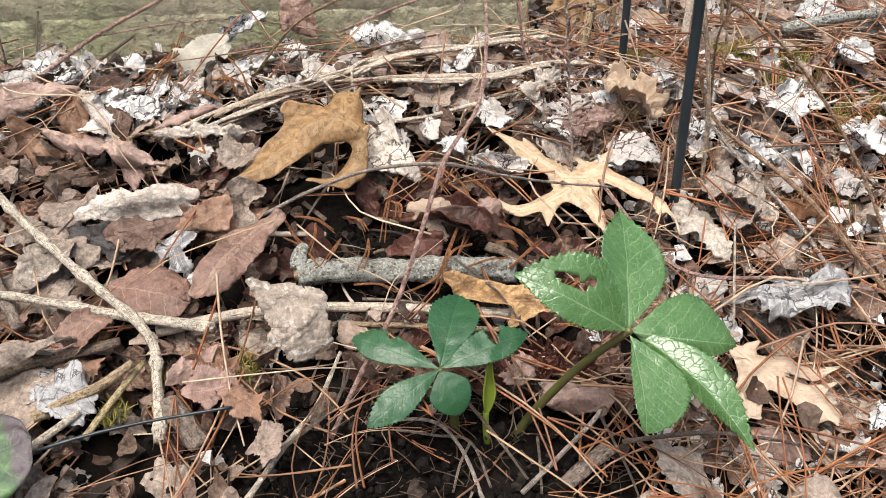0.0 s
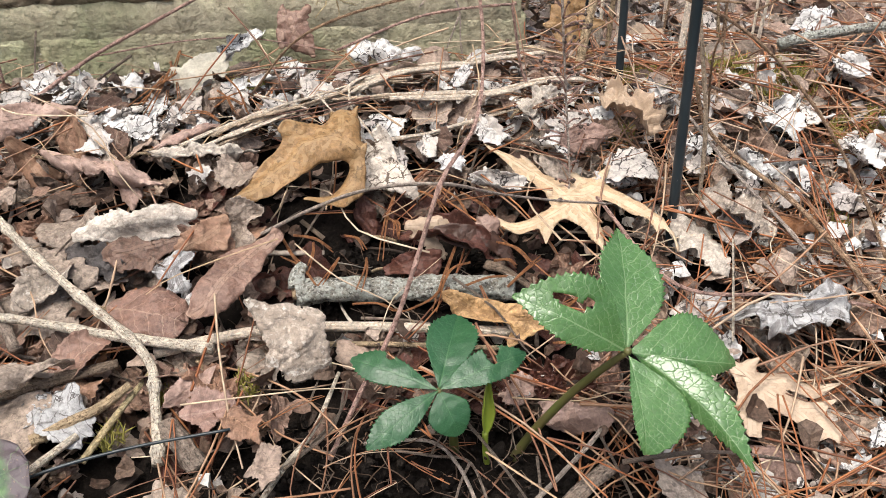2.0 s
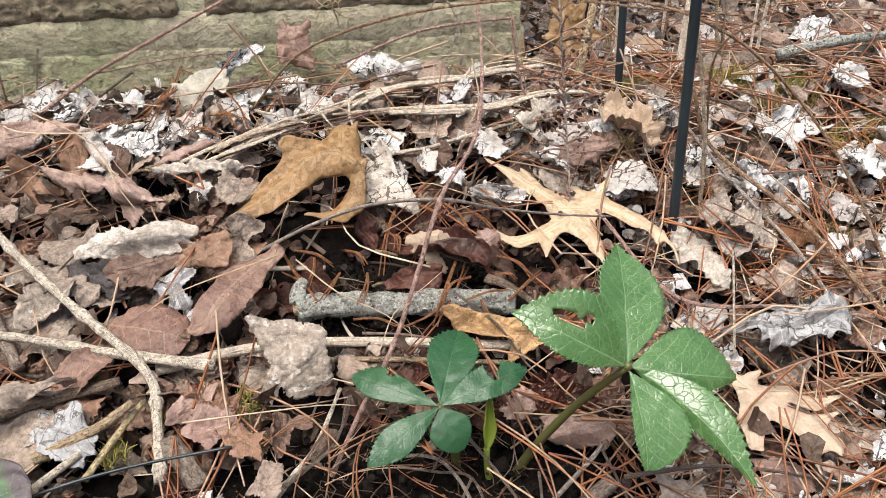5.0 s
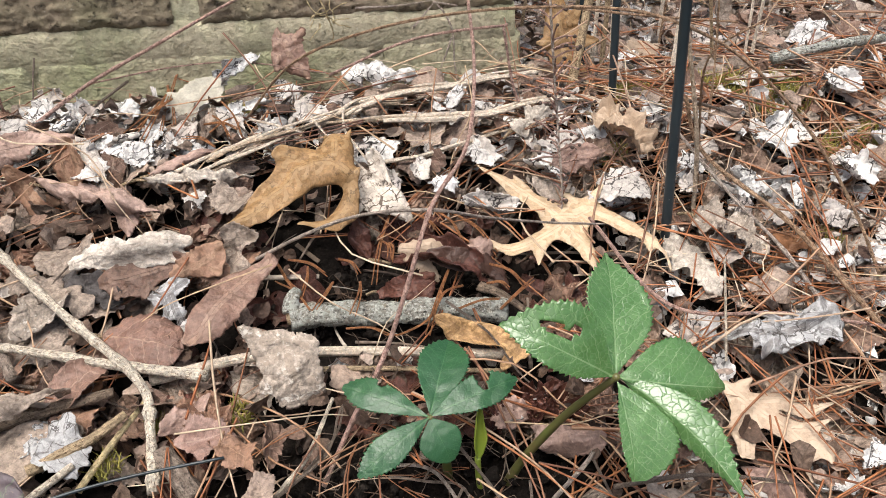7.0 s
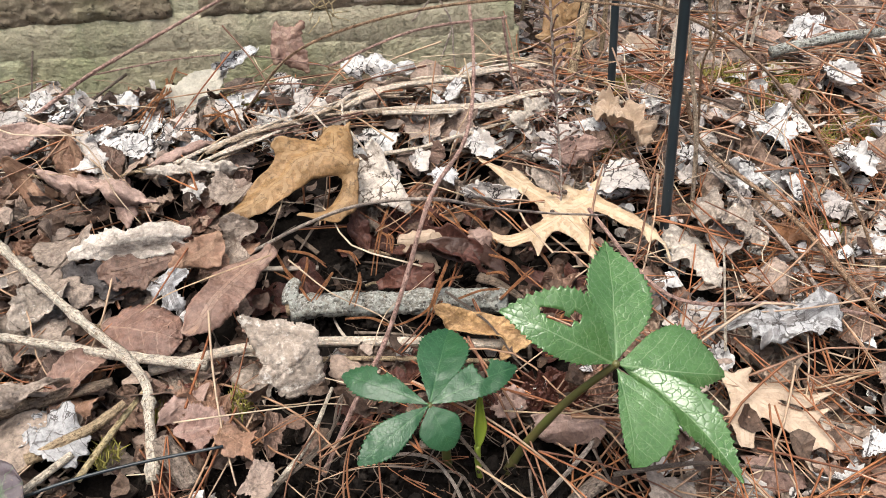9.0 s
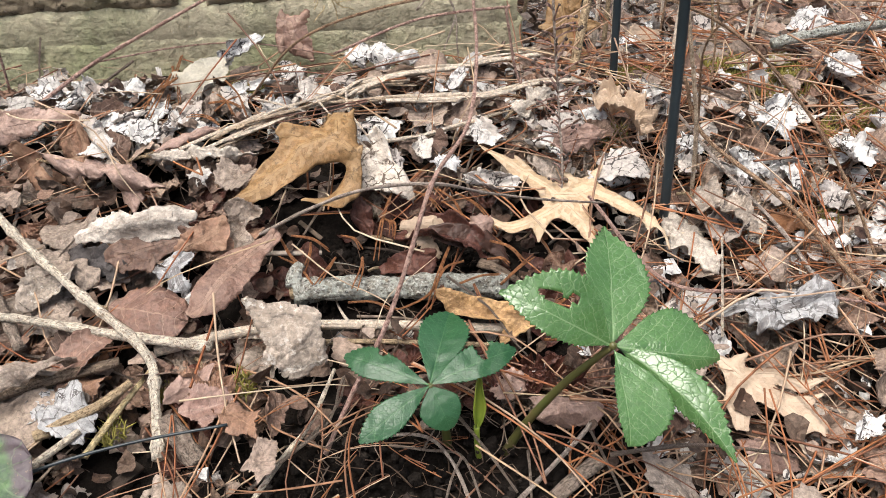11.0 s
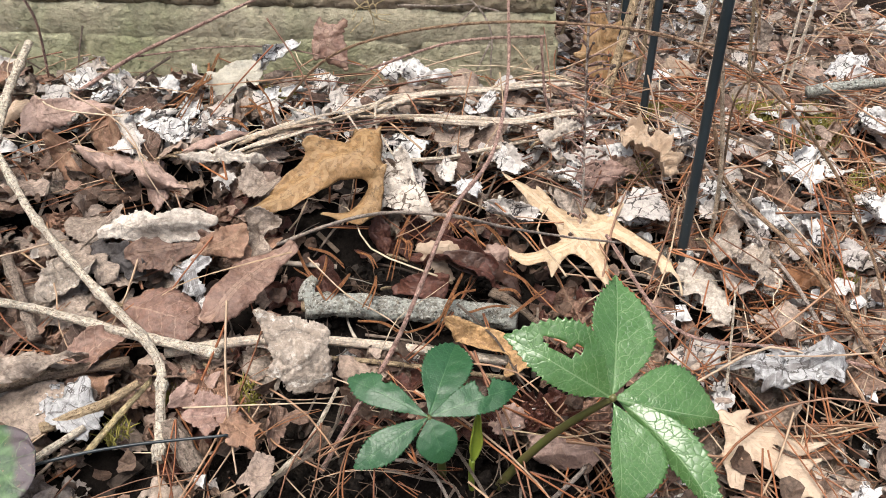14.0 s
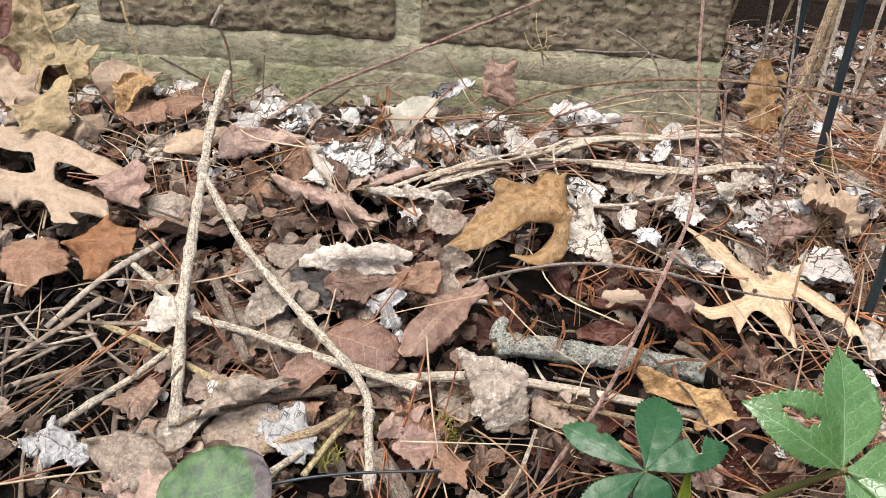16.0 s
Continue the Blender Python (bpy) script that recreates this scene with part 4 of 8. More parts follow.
def leaflet(parent, base, tip, up, wl, wr, material, seed, peak=0.6, point=0.8, fold=(0.0, 0.0), curl=(0.0, 0.0), bend=-0.25, bow=0.0, holes=(), n_teeth=21):
    """A serrated leaflet: wl and wr are its half widths over its length, fold and curl turn each half about the midrib,
    bend droops the tip and bow swings the midrib sideways."""
    rows, cols = n_teeth * 4, 12
    off = Vector((seed * 3.1, seed * 1.7, 0))
    P, UV, F = [], [], []
    py = pz = 0.0
    for i in range(rows + 1):
        y = i / rows
        phi = bend * (0.25 + 1.5 * y * y)
        if i:
            py += math.cos(phi) / rows
            pz += math.sin(phi) / rows
        mid = bow * math.sin(math.pi * y)
        saw = (y * n_teeth) % 1.0
        line = {0: (0.0, 0.0, 0.0)}
        for side, w, f, c in ((-1, wl, fold[0], curl[0]), (1, wr, fold[1], curl[1])):
            half = w * obovate(y, peak, point) * (1 + 0.05 * noise.noise(Vector((y * 4, side * 3, 0)) + off))
            tooth = (0.034 * (saw ** 1.5 - 0.3) + 0.008 * noise.noise(Vector((y * 60, side * 5, 3)) + off)) * min(1, max(0, (y - 0.12) / 0.1)) * min(1, half / 0.05)
            x = x2 = z2 = 0.0
            for j in range(1, cols + 1):
                u = j / cols
                d = half / cols + (tooth if j == cols else 0)
                a = f + c * u
                x += d
                x2 += d * math.cos(a)
                z2 += d * math.sin(a)
                line[side * j] = (side * x, side * x2, z2)
        for j in range(-cols, cols + 1):
            x, x2, z2 = line[j]
            u = abs(j) / cols
            q = Vector((x * 7, y * 7, 0)) + off
            z2 += 0.011 * noise.noise(q) + 0.006 * u * u * noise.noise(Vector((y * 9, 4 if j > 0 else -4, 1)) + off) - 0.004 * (1 - min(1, abs(x) / 0.02))
            push = 0.014 * u ** 6 * saw                # teeth lean towards the tip
            P.append((x2 + mid, py + push - z2 * math.sin(phi), pz + z2 * math.cos(phi)))
            UV.append((x + 0.5, y + push))
    n = 2 * cols + 1
    for i in range(rows):
        for j in range(2 * cols):
            a = i * n + j
            cx, cy = UV[a][0] + UV[a + n + 1][0] - 1.0, (UV[a][1] + UV[a + n + 1][1]) / 2
            cx *= 0.5
            if any(((cx - hx) / rx) ** 2 + ((cy - hy) / ry) ** 2 < 1 + 0.3 * noise.noise(Vector((cx * 20, cy * 20, seed))) for hx, hy, rx, ry in holes):
                continue
            F.append((a, a + 1, a + n + 1, a + n))
    P = np.array(P)
    yaw = -math.atan2(pz, py)
    c, s = math.cos(yaw), math.sin(yaw)
    P = np.c_[P[:, 0], P[:, 1] * c - P[:, 2] * s, P[:, 1] * s + P[:, 2] * c] / math.hypot(py, pz)
    V, F, UV = thicken(P, F, np.array(UV), 0.005)
    A = np.array(span(base, tip, up))
    return part("leaflet", make_mesh("leaflet", V @ A[:3, :3].T + A[:3, 3], F, UV, True, material), parent)


def build_big_hellebore():
    root = tagged(new("hellebore"), "hellebore seedling with five broad serrated glossy green leaflets", "plant")
    C = (0.1898, -0.319, 0.0646)
    V, F, UV = tube([(0.157, -0.294, -0.004), (0.163, -0.299, 0.014), (0.176, -0.309, 0.042), C], 0.0021, 0.0012, 12, 12, 0.05)
    part("stem", make_mesh("stem", V, F, UV, True, M_STEM), root, "olive brown leaning stem")
    bm = bmesh.new()
    bmesh.ops.create_uvsphere(bm, u_segments=10, v_segments=7, radius=0.0015)
    bmesh.ops.translate(bm, verts=bm.verts, vec=C)
    part("leaf_joint", from_bm("leaf_joint", bm, M_STEM), root)
    leaflet(root, C, (0.1967, -0.2768, 0.0886), (0.2, -0.75, 0.5), 0.23, 0.29, M_GREEN, 1, 0.52, 1.15, (0.14, 0.1), (0.1, 0.1))
    leaflet(root, C, (0.2307, -0.3155, 0.0527), (-0.22, -0.64, 0.74), 0.42, 0.13, M_GREEN, 2, 0.56, 0.85, (-0.15, -0.3), (-0.2, -0.2), -0.5, 0.03)
    leaflet(root, Vector(C) + Vector((0.001, 0.003, -0.001)), (0.2221, -0.3536, 0.0402), (-0.35, -0.3, 0.85), 0.17, 0.1, M_GREEN, 3, 0.5, 1.1, (-0.1, -0.7), (0.0, -0.2), -0.35, -0.05)
    leaflet(root, Vector(C) + Vector((0, -0.002, 0)), (0.1895, -0.3457, 0.0436), (0.15, -0.85, 0.45), 0.48, 0.11, M_GREEN, 4, 0.6, 0.5, (0.1, 0.1), (0, 0), -0.4)
    leaflet(root, C, (0.1515, -0.313, 0.0855), (-0.15, -0.6, 0.75), 0.15, 0.36, M_GREEN, 5, 0.5, 1.0, (-0.1, 0.05), (-0.1, 0.1), -0.7, -0.02, holes=((0.12, 0.6, 0.04, 0.13), (0.17, 0.47, 0.035, 0.05)))


def build_small_hellebore():
    root = tagged(new("hellebore"), "small dark green hellebore seedling with five serrated leaflets", "plant")
    C = (0.1277, -0.303, 0.0418)
    V, F, UV = tube([(0.1345, -0.291, -0.004), (0.1335, -0.293, 0.012), (0.131, -0.297, 0.028), C], 0.0021, 0.0011, 10, 8, 0.05)
    part("stem", make_mesh("stem", V, F, UV, True, M_STEM), root, "short brownish stem")
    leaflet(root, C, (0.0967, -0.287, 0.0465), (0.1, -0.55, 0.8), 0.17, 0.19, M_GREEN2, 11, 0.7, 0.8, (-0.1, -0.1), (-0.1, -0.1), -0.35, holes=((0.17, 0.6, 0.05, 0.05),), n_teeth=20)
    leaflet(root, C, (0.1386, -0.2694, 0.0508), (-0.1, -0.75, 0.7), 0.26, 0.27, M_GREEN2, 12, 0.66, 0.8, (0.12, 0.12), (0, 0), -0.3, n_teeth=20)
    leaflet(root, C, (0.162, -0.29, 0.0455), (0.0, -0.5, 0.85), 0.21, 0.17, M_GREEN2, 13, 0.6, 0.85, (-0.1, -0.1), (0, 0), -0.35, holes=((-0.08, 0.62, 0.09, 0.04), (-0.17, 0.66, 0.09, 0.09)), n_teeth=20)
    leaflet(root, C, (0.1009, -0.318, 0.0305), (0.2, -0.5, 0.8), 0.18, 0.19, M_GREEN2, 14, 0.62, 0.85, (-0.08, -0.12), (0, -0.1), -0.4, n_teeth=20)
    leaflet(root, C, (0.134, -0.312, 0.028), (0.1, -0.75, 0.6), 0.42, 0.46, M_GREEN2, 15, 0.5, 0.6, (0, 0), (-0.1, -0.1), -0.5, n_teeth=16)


def build_sprout():
    root = tagged(new("hellebore_sprout"), "bright lime green folded new shoot beside the seedlings", "plant")
    V, F, UV = tube([(0.1465, -0.296, -0.003), (0.1455, -0.2975, 0.008), (0.1455, -0.2975, 0.0155)], 0.0012, 0.0013, 10, 8, 0.05)
    part("stem", make_mesh("stem", V, F, UV, True, M_SPROUT), root)
    V, F, UV = leaf(w_ovate, 0.3, 24, 5, 0.1, 1.3, 0.0, 0.01, 0, 3, (), 0.02, 0, 0, 0, 0.5)
    A = np.array(span((0.1455, -0.2975, 0.0145), (0.1468, -0.2955, 0.0395), (0.25, -0.9, 0.2)))
    part("bud_leaf", make_mesh("bud_leaf", V @ A[:3, :3].T + A[:3, 3], F, UV, True, M_SPROUT), root, "folded lime bud leaf")


build_big_hellebore()
build_small_hellebore()
build_sprout()

# ---- twigs, stalks and vines, each a thing ----
def twig(name, label, pts, r0, r1, material, knots=0.0, rough=0.14, sides=9, flat=1.0, category="twig", steps=9, seed=None):
    V, F, UV = tube(pts, r0, r1, sides, steps, rough, knots, seed if seed is not None else len(name) + pts[0][0] * 100, flat)
    ob = new(name, make_mesh(name, V, F, UV, True, material))
    return tagged(ob, label, category)


def build_twigs():
    fork = tagged(new("forked_twig"), "pale dry forked twig lying on the leaves", "twig")
    for pts, r0, r1 in (
        ([(-0.087, -0.155, 0.084), (-0.059, -0.187, 0.063), (-0.023, -0.221, 0.047), (0.011, -0.250, 0.030), (0.017, -0.268, 0.019), (0.021, -0.292, 0.008)], 0.0019, 0.0021),
        ([(-0.095, -0.079, 0.117), (-0.094, -0.118, 0.099), (-0.088, -0.155, 0.083), (-0.082, -0.199, 0.061), (-0.077, -0.229, 0.044), (-0.067, -0.273, 0.017)], 0.0022, 0.0028),
    ):
        V, F, UV = tube(pts, r0, r1, 10, 14, 0.2, 0.5, r0 * 1000)
        part("branch", make_mesh("branch", V, F, UV, True, M_TWIG), fork)
    twig("dry_twig", "pale grey dry twig under the forked one", [(-0.113, -0.195, 0.05), (-0.075, -0.221, 0.041), (-0.044, -0.229, 0.038), (-0.001, -0.24, 0.033), (0.038, -0.247, 0.028)], 0.0016, 0.0024, M_TWIG, 0.25)
    twig("dry_twig", "thick tan broken twig among leaves", [(0.007, -0.262, 0.024), (-0.004, -0.27, 0.02), (-0.016, -0.277, 0.018), (-0.027, -0.282, 0.016)], 0.0019, 0.0025, M_TWIG2, 0.15)
    twig("dry_twig", "pale speckled twig near the soil", [(-0.009, -0.283, 0.018), (-0.021, -0.295, 0.015), (-0.035, -0.309, 0.011)], 0.0014, 0.0018, M_TWIG, 0.15)
    twig("dry_twig", "pale bent twig above dark mulch", [(-0.08, -0.237, 0.032), (-0.094, -0.254, 0.025), (-0.11, -0.271, 0.019), (-0.118, -0.283, 0.015), (-0.114, -0.302, 0.006)], 0.0014, 0.0022, M_TWIG, 0.2)
    twig("dry_twig", "straight yellowish dry stalk on dark mulch", [(-0.121, -0.224, 0.034), (-0.093, -0.234, 0.031), (-0.071, -0.244, 0.028), (-0.052, -0.251, 0.024)], 0.0016, 0.0016, M_STRAW2)
    twig("dry_stalk", "short yellow straw stalk beside the twig", [(0.013, -0.250, 0.022), (0.002, -0.27, 0.016), (-0.008, -0.288, 0.009)], 0.0012, 0.0015, M_STRAW2, category="stalk")
    twig("black_cable", "thin black cable half buried in the litter", [(-0.0263, -0.3076, 0.0185), (-0.0059, -0.3009, 0.0202), (0.0179, -0.296, 0.0215), (0.05, -0.2921, 0.0225)], 0.0007, 0.0006, M_STAKE, 0, 0.02, category="cable")
    twig("dry_stalk", "long smooth tan straw stalk lying flat", [(0.012, -0.241, 0.024), (0.054, -0.233, 0.026), (0.1, -0.2345, 0.0255), (0.17, -0.244, 0.023)], 0.0025, 0.0021, M_STRAW, 0, 0.05, category="stalk")
    twig("dry_stalk", "thin tan straw stalk below the thicker one", [(0.06, -0.239, 0.021), (0.1, -0.2405, 0.0205), (0.165, -0.249, 0.018)], 0.0013, 0.0011, M_TWIG2, 0, 0.05, category="stalk")
    twig("grey_stick", "short grey weathered stick under the forked twig", [(-0.071, -0.197, 0.046), (-0.058, -0.217, 0.039), (-0.044, -0.239, 0.029)], 0.0026, 0.0024, M_TWIG_GREY, 0.2, 0.2, category="stick")
    # the lichen stick: bark, pale broken end
    stick = tagged(new("lichen_stick"), "short grey stick covered in pale green lichen", "stick")
    V, F, UV = tube([(0.071, -0.2165, 0.034), (0.09, -0.214, 0.033), (0.118, -0.2145, 0.031), (0.145, -0.218, 0.0325), (0.17, -0.224, 0.033)], 0.006, 0.0052, 30, 40, 0.2, 0, 4)
    V = np.array([tuple(Vector(p) + 0.0007 * noise.noise_vector(Vector(p) * 420) + 0.0006 * noise.noise_vector(Vector(p) * 150)) for p in V])
    part("bark", make_mesh("bark", V, F, UV, True, M_BARK), stick)
    V, F, UV = tube([(0.072, -0.2155, 0.036), (0.0725, -0.211, 0.041), (0.0755, -0.208, 0.044)], 0.0045, 0.002, 12, 8, 0.4, 0, 7)
    part("stub", make_mesh("stub", V, F, UV, True, M_BARK), stick, "knobbly broken side stub")
    V, F, UV = tube([(0.0745, -0.216, 0.034), (0.0695, -0.217, 0.034)], 0.0036, 0.0028, 10, 3, 0.2, 0, 9)
    part("broken_end", make_mesh("broken_end", V, F, UV, True, M_TWIG2), stick, "bare brown broken wood")
    rot = [(0.159, -0.208, 0.038), (0.168, -0.214, 0.036), (0.18, -0.226, 0.032)]
    twig("rotten_wood", "black rotten wood splinter beside the stick", rot, 0.0036, 0.0018, M_DEADWOOD, 0, 0.4, flat=0.5, category="wood")
    twig("rotten_wood", "grey weathered wood splinter in the soil", [(0.022, -0.277, 0.016), (0.028, -0.284, 0.012), (0.036, -0.294, 0.006)], 0.0036, 0.0045, M_TWIG_GREY, 0, 0.35, flat=0.6, category="wood")
    twig("rotten_wood", "dark flattened stick under curled leaves", [(-0.05, -0.263, 0.022), (-0.03, -0.258, 0.025), (0.0, -0.251, 0.027)], 0.0035, 0.0028, M_DEADWOOD, 0, 0.2, flat=0.7, category="wood")
    twig("wood_chip", "tan split wood chip on black soil", [(0.171, -0.3255, 0.0035), (0.18, -0.319, 0.005), (0.191, -0.311, 0.0055)], 0.0031, 0.0036, M_TWIG_GREY, 0, 0.12, 8, flat=0.45, category="wood chip")
    # flattened straw stalks behind the leaves
    guides = (
        ("pale flattened dead stalk in a loose bundle", [(0.0964, -0.099, 0.0883), (0.1091, -0.0899, 0.0912), (0.1254, -0.0821, 0.0935), (0.1451, -0.0779, 0.0949), (0.1683, -0.075, 0.0955), (0.1893, -0.0679, 0.0961), (0.2152, -0.06, 0.0958)], 7, 0.0016),
        ("pale flattened dead stalk in a loose bundle", [(0.0298, -0.1244, 0.0781), (0.0454, -0.1174, 0.0809), (0.0628, -0.11, 0.0836), (0.0809, -0.1021, 0.0863), (0.0995, -0.0937, 0.089), (0.1186, -0.0881, 0.0908), (0.1346, -0.087, 0.0912)], 8, 0.0026),
        ("tan flattened dead stalk over the litter", [(0.0921, -0.1061, 0.087), (0.1239, -0.106, 0.087), (0.1547, -0.1077, 0.0864), (0.1766, -0.1072, 0.0866), (0.1881, -0.1042, 0.0876), (0.2074, -0.0979, 0.0897), (0.2324, -0.0984, 0.0895), (0.2455, -0.104, 0.0875), (0.2544, -0.1104, 0.0854)], 5, 0.0016),
        ("thin pale dead stalk over leaves", [(0.0192, -0.1354, 0.0728), (0.0341, -0.1261, 0.0766), (0.0483, -0.119, 0.0794), (0.0657, -0.1096, 0.0827), (0.0838, -0.0997, 0.086)], 7, 0.004),
        ("thin pale dead stalk over leaves", [(0.1189, -0.1355, 0.0736), (0.1398, -0.1325, 0.0749), (0.1616, -0.1261, 0.0775), (0.184, -0.1192, 0.0802), (0.2, -0.1131, 0.0823)], 2, 0.0012),
    )
    rng = random.Random(3)
    for label, pts, n, loose in guides:
        for i in range(n):
            a, b = rng.randint(0, 1), len(pts) - rng.randint(0, 1)
            d = Vector((rng.gauss(0, loose), rng.gauss(0, loose), rng.uniform(-0.3, 0.8) * loose))
            line = [tuple(Vector(p) + d + Vector((rng.gauss(0, 0.0012), rng.gauss(0, 0.0012), rng.gauss(0, 0.0006)))) for p in pts[a:b]]
            r = rng.uniform(0.0007, 0.0018)
            twig("dead_stalk", label, line, r, r * rng.uniform(0.5, 0.9), rng.choice((M_STRAW, M_STRAW, M_STRAW_TAN)), 0, 0.25, 9, flat=rng.uniform(0.4, 0.8), category="stalk", seed=i)
    for label, pts, r in (("thick pale ribbed stalk lying before the wall", [(0.1091, -0.0927, 0.0914), (0.1318, -0.0828, 0.0944), (0.1579, -0.0798, 0.0954), (0.1851, -0.0729, 0.0967), (0.2138, -0.0665, 0.0972)], 0.0024), ("long thick pale stalk over the leaves", [(0.1208, -0.1077, 0.0874), (0.1545, -0.1092, 0.0869), (0.1795, -0.1083, 0.0871), (0.207, -0.0999, 0.09), (0.235, -0.1008, 0.0897), (0.2537, -0.1124, 0.0857)], 0.002), ("short white broken stalk on needles", [(0.0477, -0.0959, 0.0894), (0.0627, -0.1024, 0.0871), (0.0765, -0.1095, 0.0845)], 0.001), ("thin bent straw over the ochre leaf", [(0.0992, -0.0972, 0.093), (0.0997, -0.1148, 0.0868), (0.105, -0.1275, 0.0821), (0.1114, -0.1389, 0.0766)], 0.0007), ("thin bent straw over the ochre leaf", [(0.0822, -0.1068, 0.0915), (0.0934, -0.1264, 0.0843), (0.1086, -0.145, 0.0754)], 0.0006)):
        twig("dead_stalk", label, pts, r, r * 0.85, M_STRAW, 0, 0.2, 14, flat=0.6, category="stalk", steps=18)
    # vines
    twig("red_vine", "smooth dull red vine stem arching over the stick", [(0.171, -0.07, 0.205), (0.169, -0.10, 0.16), (0.168, -0.135, 0.122), (0.157, -0.19, 0.102), (0.136, -0.245, 0.098), (0.124, -0.262, 0.073), (0.113, -0.274, 0.05), (0.098, -0.284, 0.026), (0.085, -0.293, 0.003)], 0.0008, 0.001, M_VINE, 0.25, 0.06, category="vine")
    twig("grey_vine", "thin grey vine crossing over the leaves", [(0.0524, -0.1846, 0.0478), (0.0823, -0.2021, 0.0691), (0.1082, -0.2218, 0.0855), (0.136, -0.2455, 0.0965), (0.1598, -0.2267, 0.0823), (0.1894, -0.2082, 0.0685), (0.222, -0.1927, 0.0572)], 0.0009, 0.0005, M_VINE_GREY, 0.2, 0.06, category="vine")
    twig("arching_vine", "long thin reddish tan vine arching past the stakes", [(0.045, -0.09, 0.088), (0.077, -0.12, 0.125), (0.12, -0.135, 0.143), (0.171, -0.145, 0.151), (0.225, -0.165, 0.153), (0.252, -0.187, 0.149), (0.285, -0.187, 0.13), (0.317, -0.19, 0.098), (0.338, -0.205, 0.063), (0.35, -0.222, 0.03)], 0.00065, 0.0008, M_VINE_TAN, 0.2, 0.06, category="vine")
    twig("brown_vine", "thin brown vine leaning against the wall", [(0.1, -0.04, 0.17), (0.042, -0.058, 0.146), (-0.005, -0.066, 0.125), (-0.043, -0.067, 0.107), (-0.075, -0.078, 0.088)], 0.0007, 0.0012, M_VINE, 0.3, 0.06, category="vine")
    twig("thin_twig", "hair thin dark stem along the wall foot", [(-0.043, -0.067, 0.107), (0.0, -0.045, 0.108), (0.04, -0.04, 0.107), (0.09, -0.05, 0.1)], 0.0005, 0.0004, M_VINE, 0, 0.05, 6, category="stem")
    twig("thin_twig", "thin red stem with a sharp bend before the wall", [(0.095, -0.12, 0.118), (0.14, -0.105, 0.13), (0.187, -0.1, 0.133), (0.189, -0.1, 0.13), (0.194, -0.1, 0.1), (0.2, -0.1, 0.085)], 0.0007, 0.0008, M_VINE, 0.1, 0.06, 7, category="stem")
    twig("dry_branch", "long thin brown branch reaching over needles", [(0.268, -0.162, 0.108), (0.279, -0.167, 0.079), (0.311, -0.203, 0.054), (0.333, -0.251, 0.026)], 0.0009, 0.0013, M_VINE_TAN, 0.3, 0.08)
    twig("dry_branch", "thin grey brown branch crossing the needles", [(0.262, -0.155, 0.095), (0.285, -0.185, 0.066), (0.305, -0.217, 0.044), (0.318, -0.245, 0.02)], 0.0008, 0.001, M_VINE_GREY, 0.3, 0.08)
    twig("dry_branch", "reddish thin branch lying over grey leaves", [(0.215, -0.19, 0.06), (0.241, -0.235, 0.036), (0.29, -0.244, 0.032), (0.335, -0.254, 0.027)], 0.0009, 0.0008, M_VINE, 0.2, 0.08)
    twig("lichen_twig", "lichen crusted twig on the litter", [(0.36, -0.066, 0.096), (0.4, -0.06, 0.1), (0.44, -0.05, 0.1)], 0.0035, 0.0028, M_BARK, 0, 0.3)
    twig("thin_twig", "thin brown stem curving over black soil", [(0.155, -0.325, 0.0), (0.174, -0.311, 0.006), (0.191, -0.297, 0.012), (0.2, -0.276, 0.012)], 0.0010, 0.0008, M_VINE_GREY, 0.1, 0.08, category="stem")
    twig("thin_twig", "pale dry stem leaning over the soil", [(0.055, -0.323, 0.003), (0.07, -0.303, 0.012), (0.081, -0.290, 0.018), (0.09, -0.262, 0.022)], 0.0012, 0.0008, M_TWIG, 0.2, 0.1, category="stem")
    twig("thin_twig", "thin brown root curling over the soil", [(0.099, -0.291, 0.009), (0.124, -0.292, 0.0085), (0.135, -0.305, 0.005), (0.141, -0.326, -0.002)], 0.0007, 0.0008, M_VINE_GREY, 0, 0.1, 7, category="stem")
    twig("thin_twig", "upright pale thin grass stem", [(0.2592, -0.259, 0.0202), (0.2624, -0.2455, 0.0375), (0.2654, -0.2318, 0.0552)], 0.0006, 0.0005, M_TWIG, 0, 0.05, 7, category="stem")
    twig("upright_stalk", "upright pale dry stalk behind the stake", [(0.275, -0.172, 0.04), (0.272, -0.172, 0.09), (0.262, -0.168, 0.15), (0.256, -0.16, 0.22), (0.262, -0.15, 0.32)], 0.0011, 0.001, M_STRAW_TAN, 0.15, 0.06, category="stalk")
    twig("upright_stalk", "olive brown upright dry stalk by the wall", [(0.236, -0.065, 0.085), (0.248, -0.05, 0.13), (0.262, -0.035, 0.19), (0.28, -0.02, 0.27)], 0.0028, 0.0022, M_TWIG2, 0.1, 0.08, category="stalk")
    twig("upright_stalk", "tall thin pale stalk among black stakes", [(0.3, -0.06, 0.085), (0.31, -0.05, 0.15), (0.335, -0.04, 0.24)], 0.0022, 0.0018, M_STRAW, 0.1, 0.06, category="stalk")
    for pts in ([(0.111, -0.293, 0.006), (0.126, -0.298, 0.006), (0.139, -0.302, 0.005), (0.144, -0.322, 0.001)], [(0.139, -0.302, 0.005), (0.134, -0.311, 0.003), (0.13, -0.322, 0.0)], [(0.165, -0.302, 0.005), (0.164, -0.312, 0.003), (0.162, -0.326, 0.0)]):
        twig("thin_root", "thin grey root lying on black soil", pts, 0.0006, 0.0005, M_TWIG_GREY, 0.1, 0.12, 7, category="root")
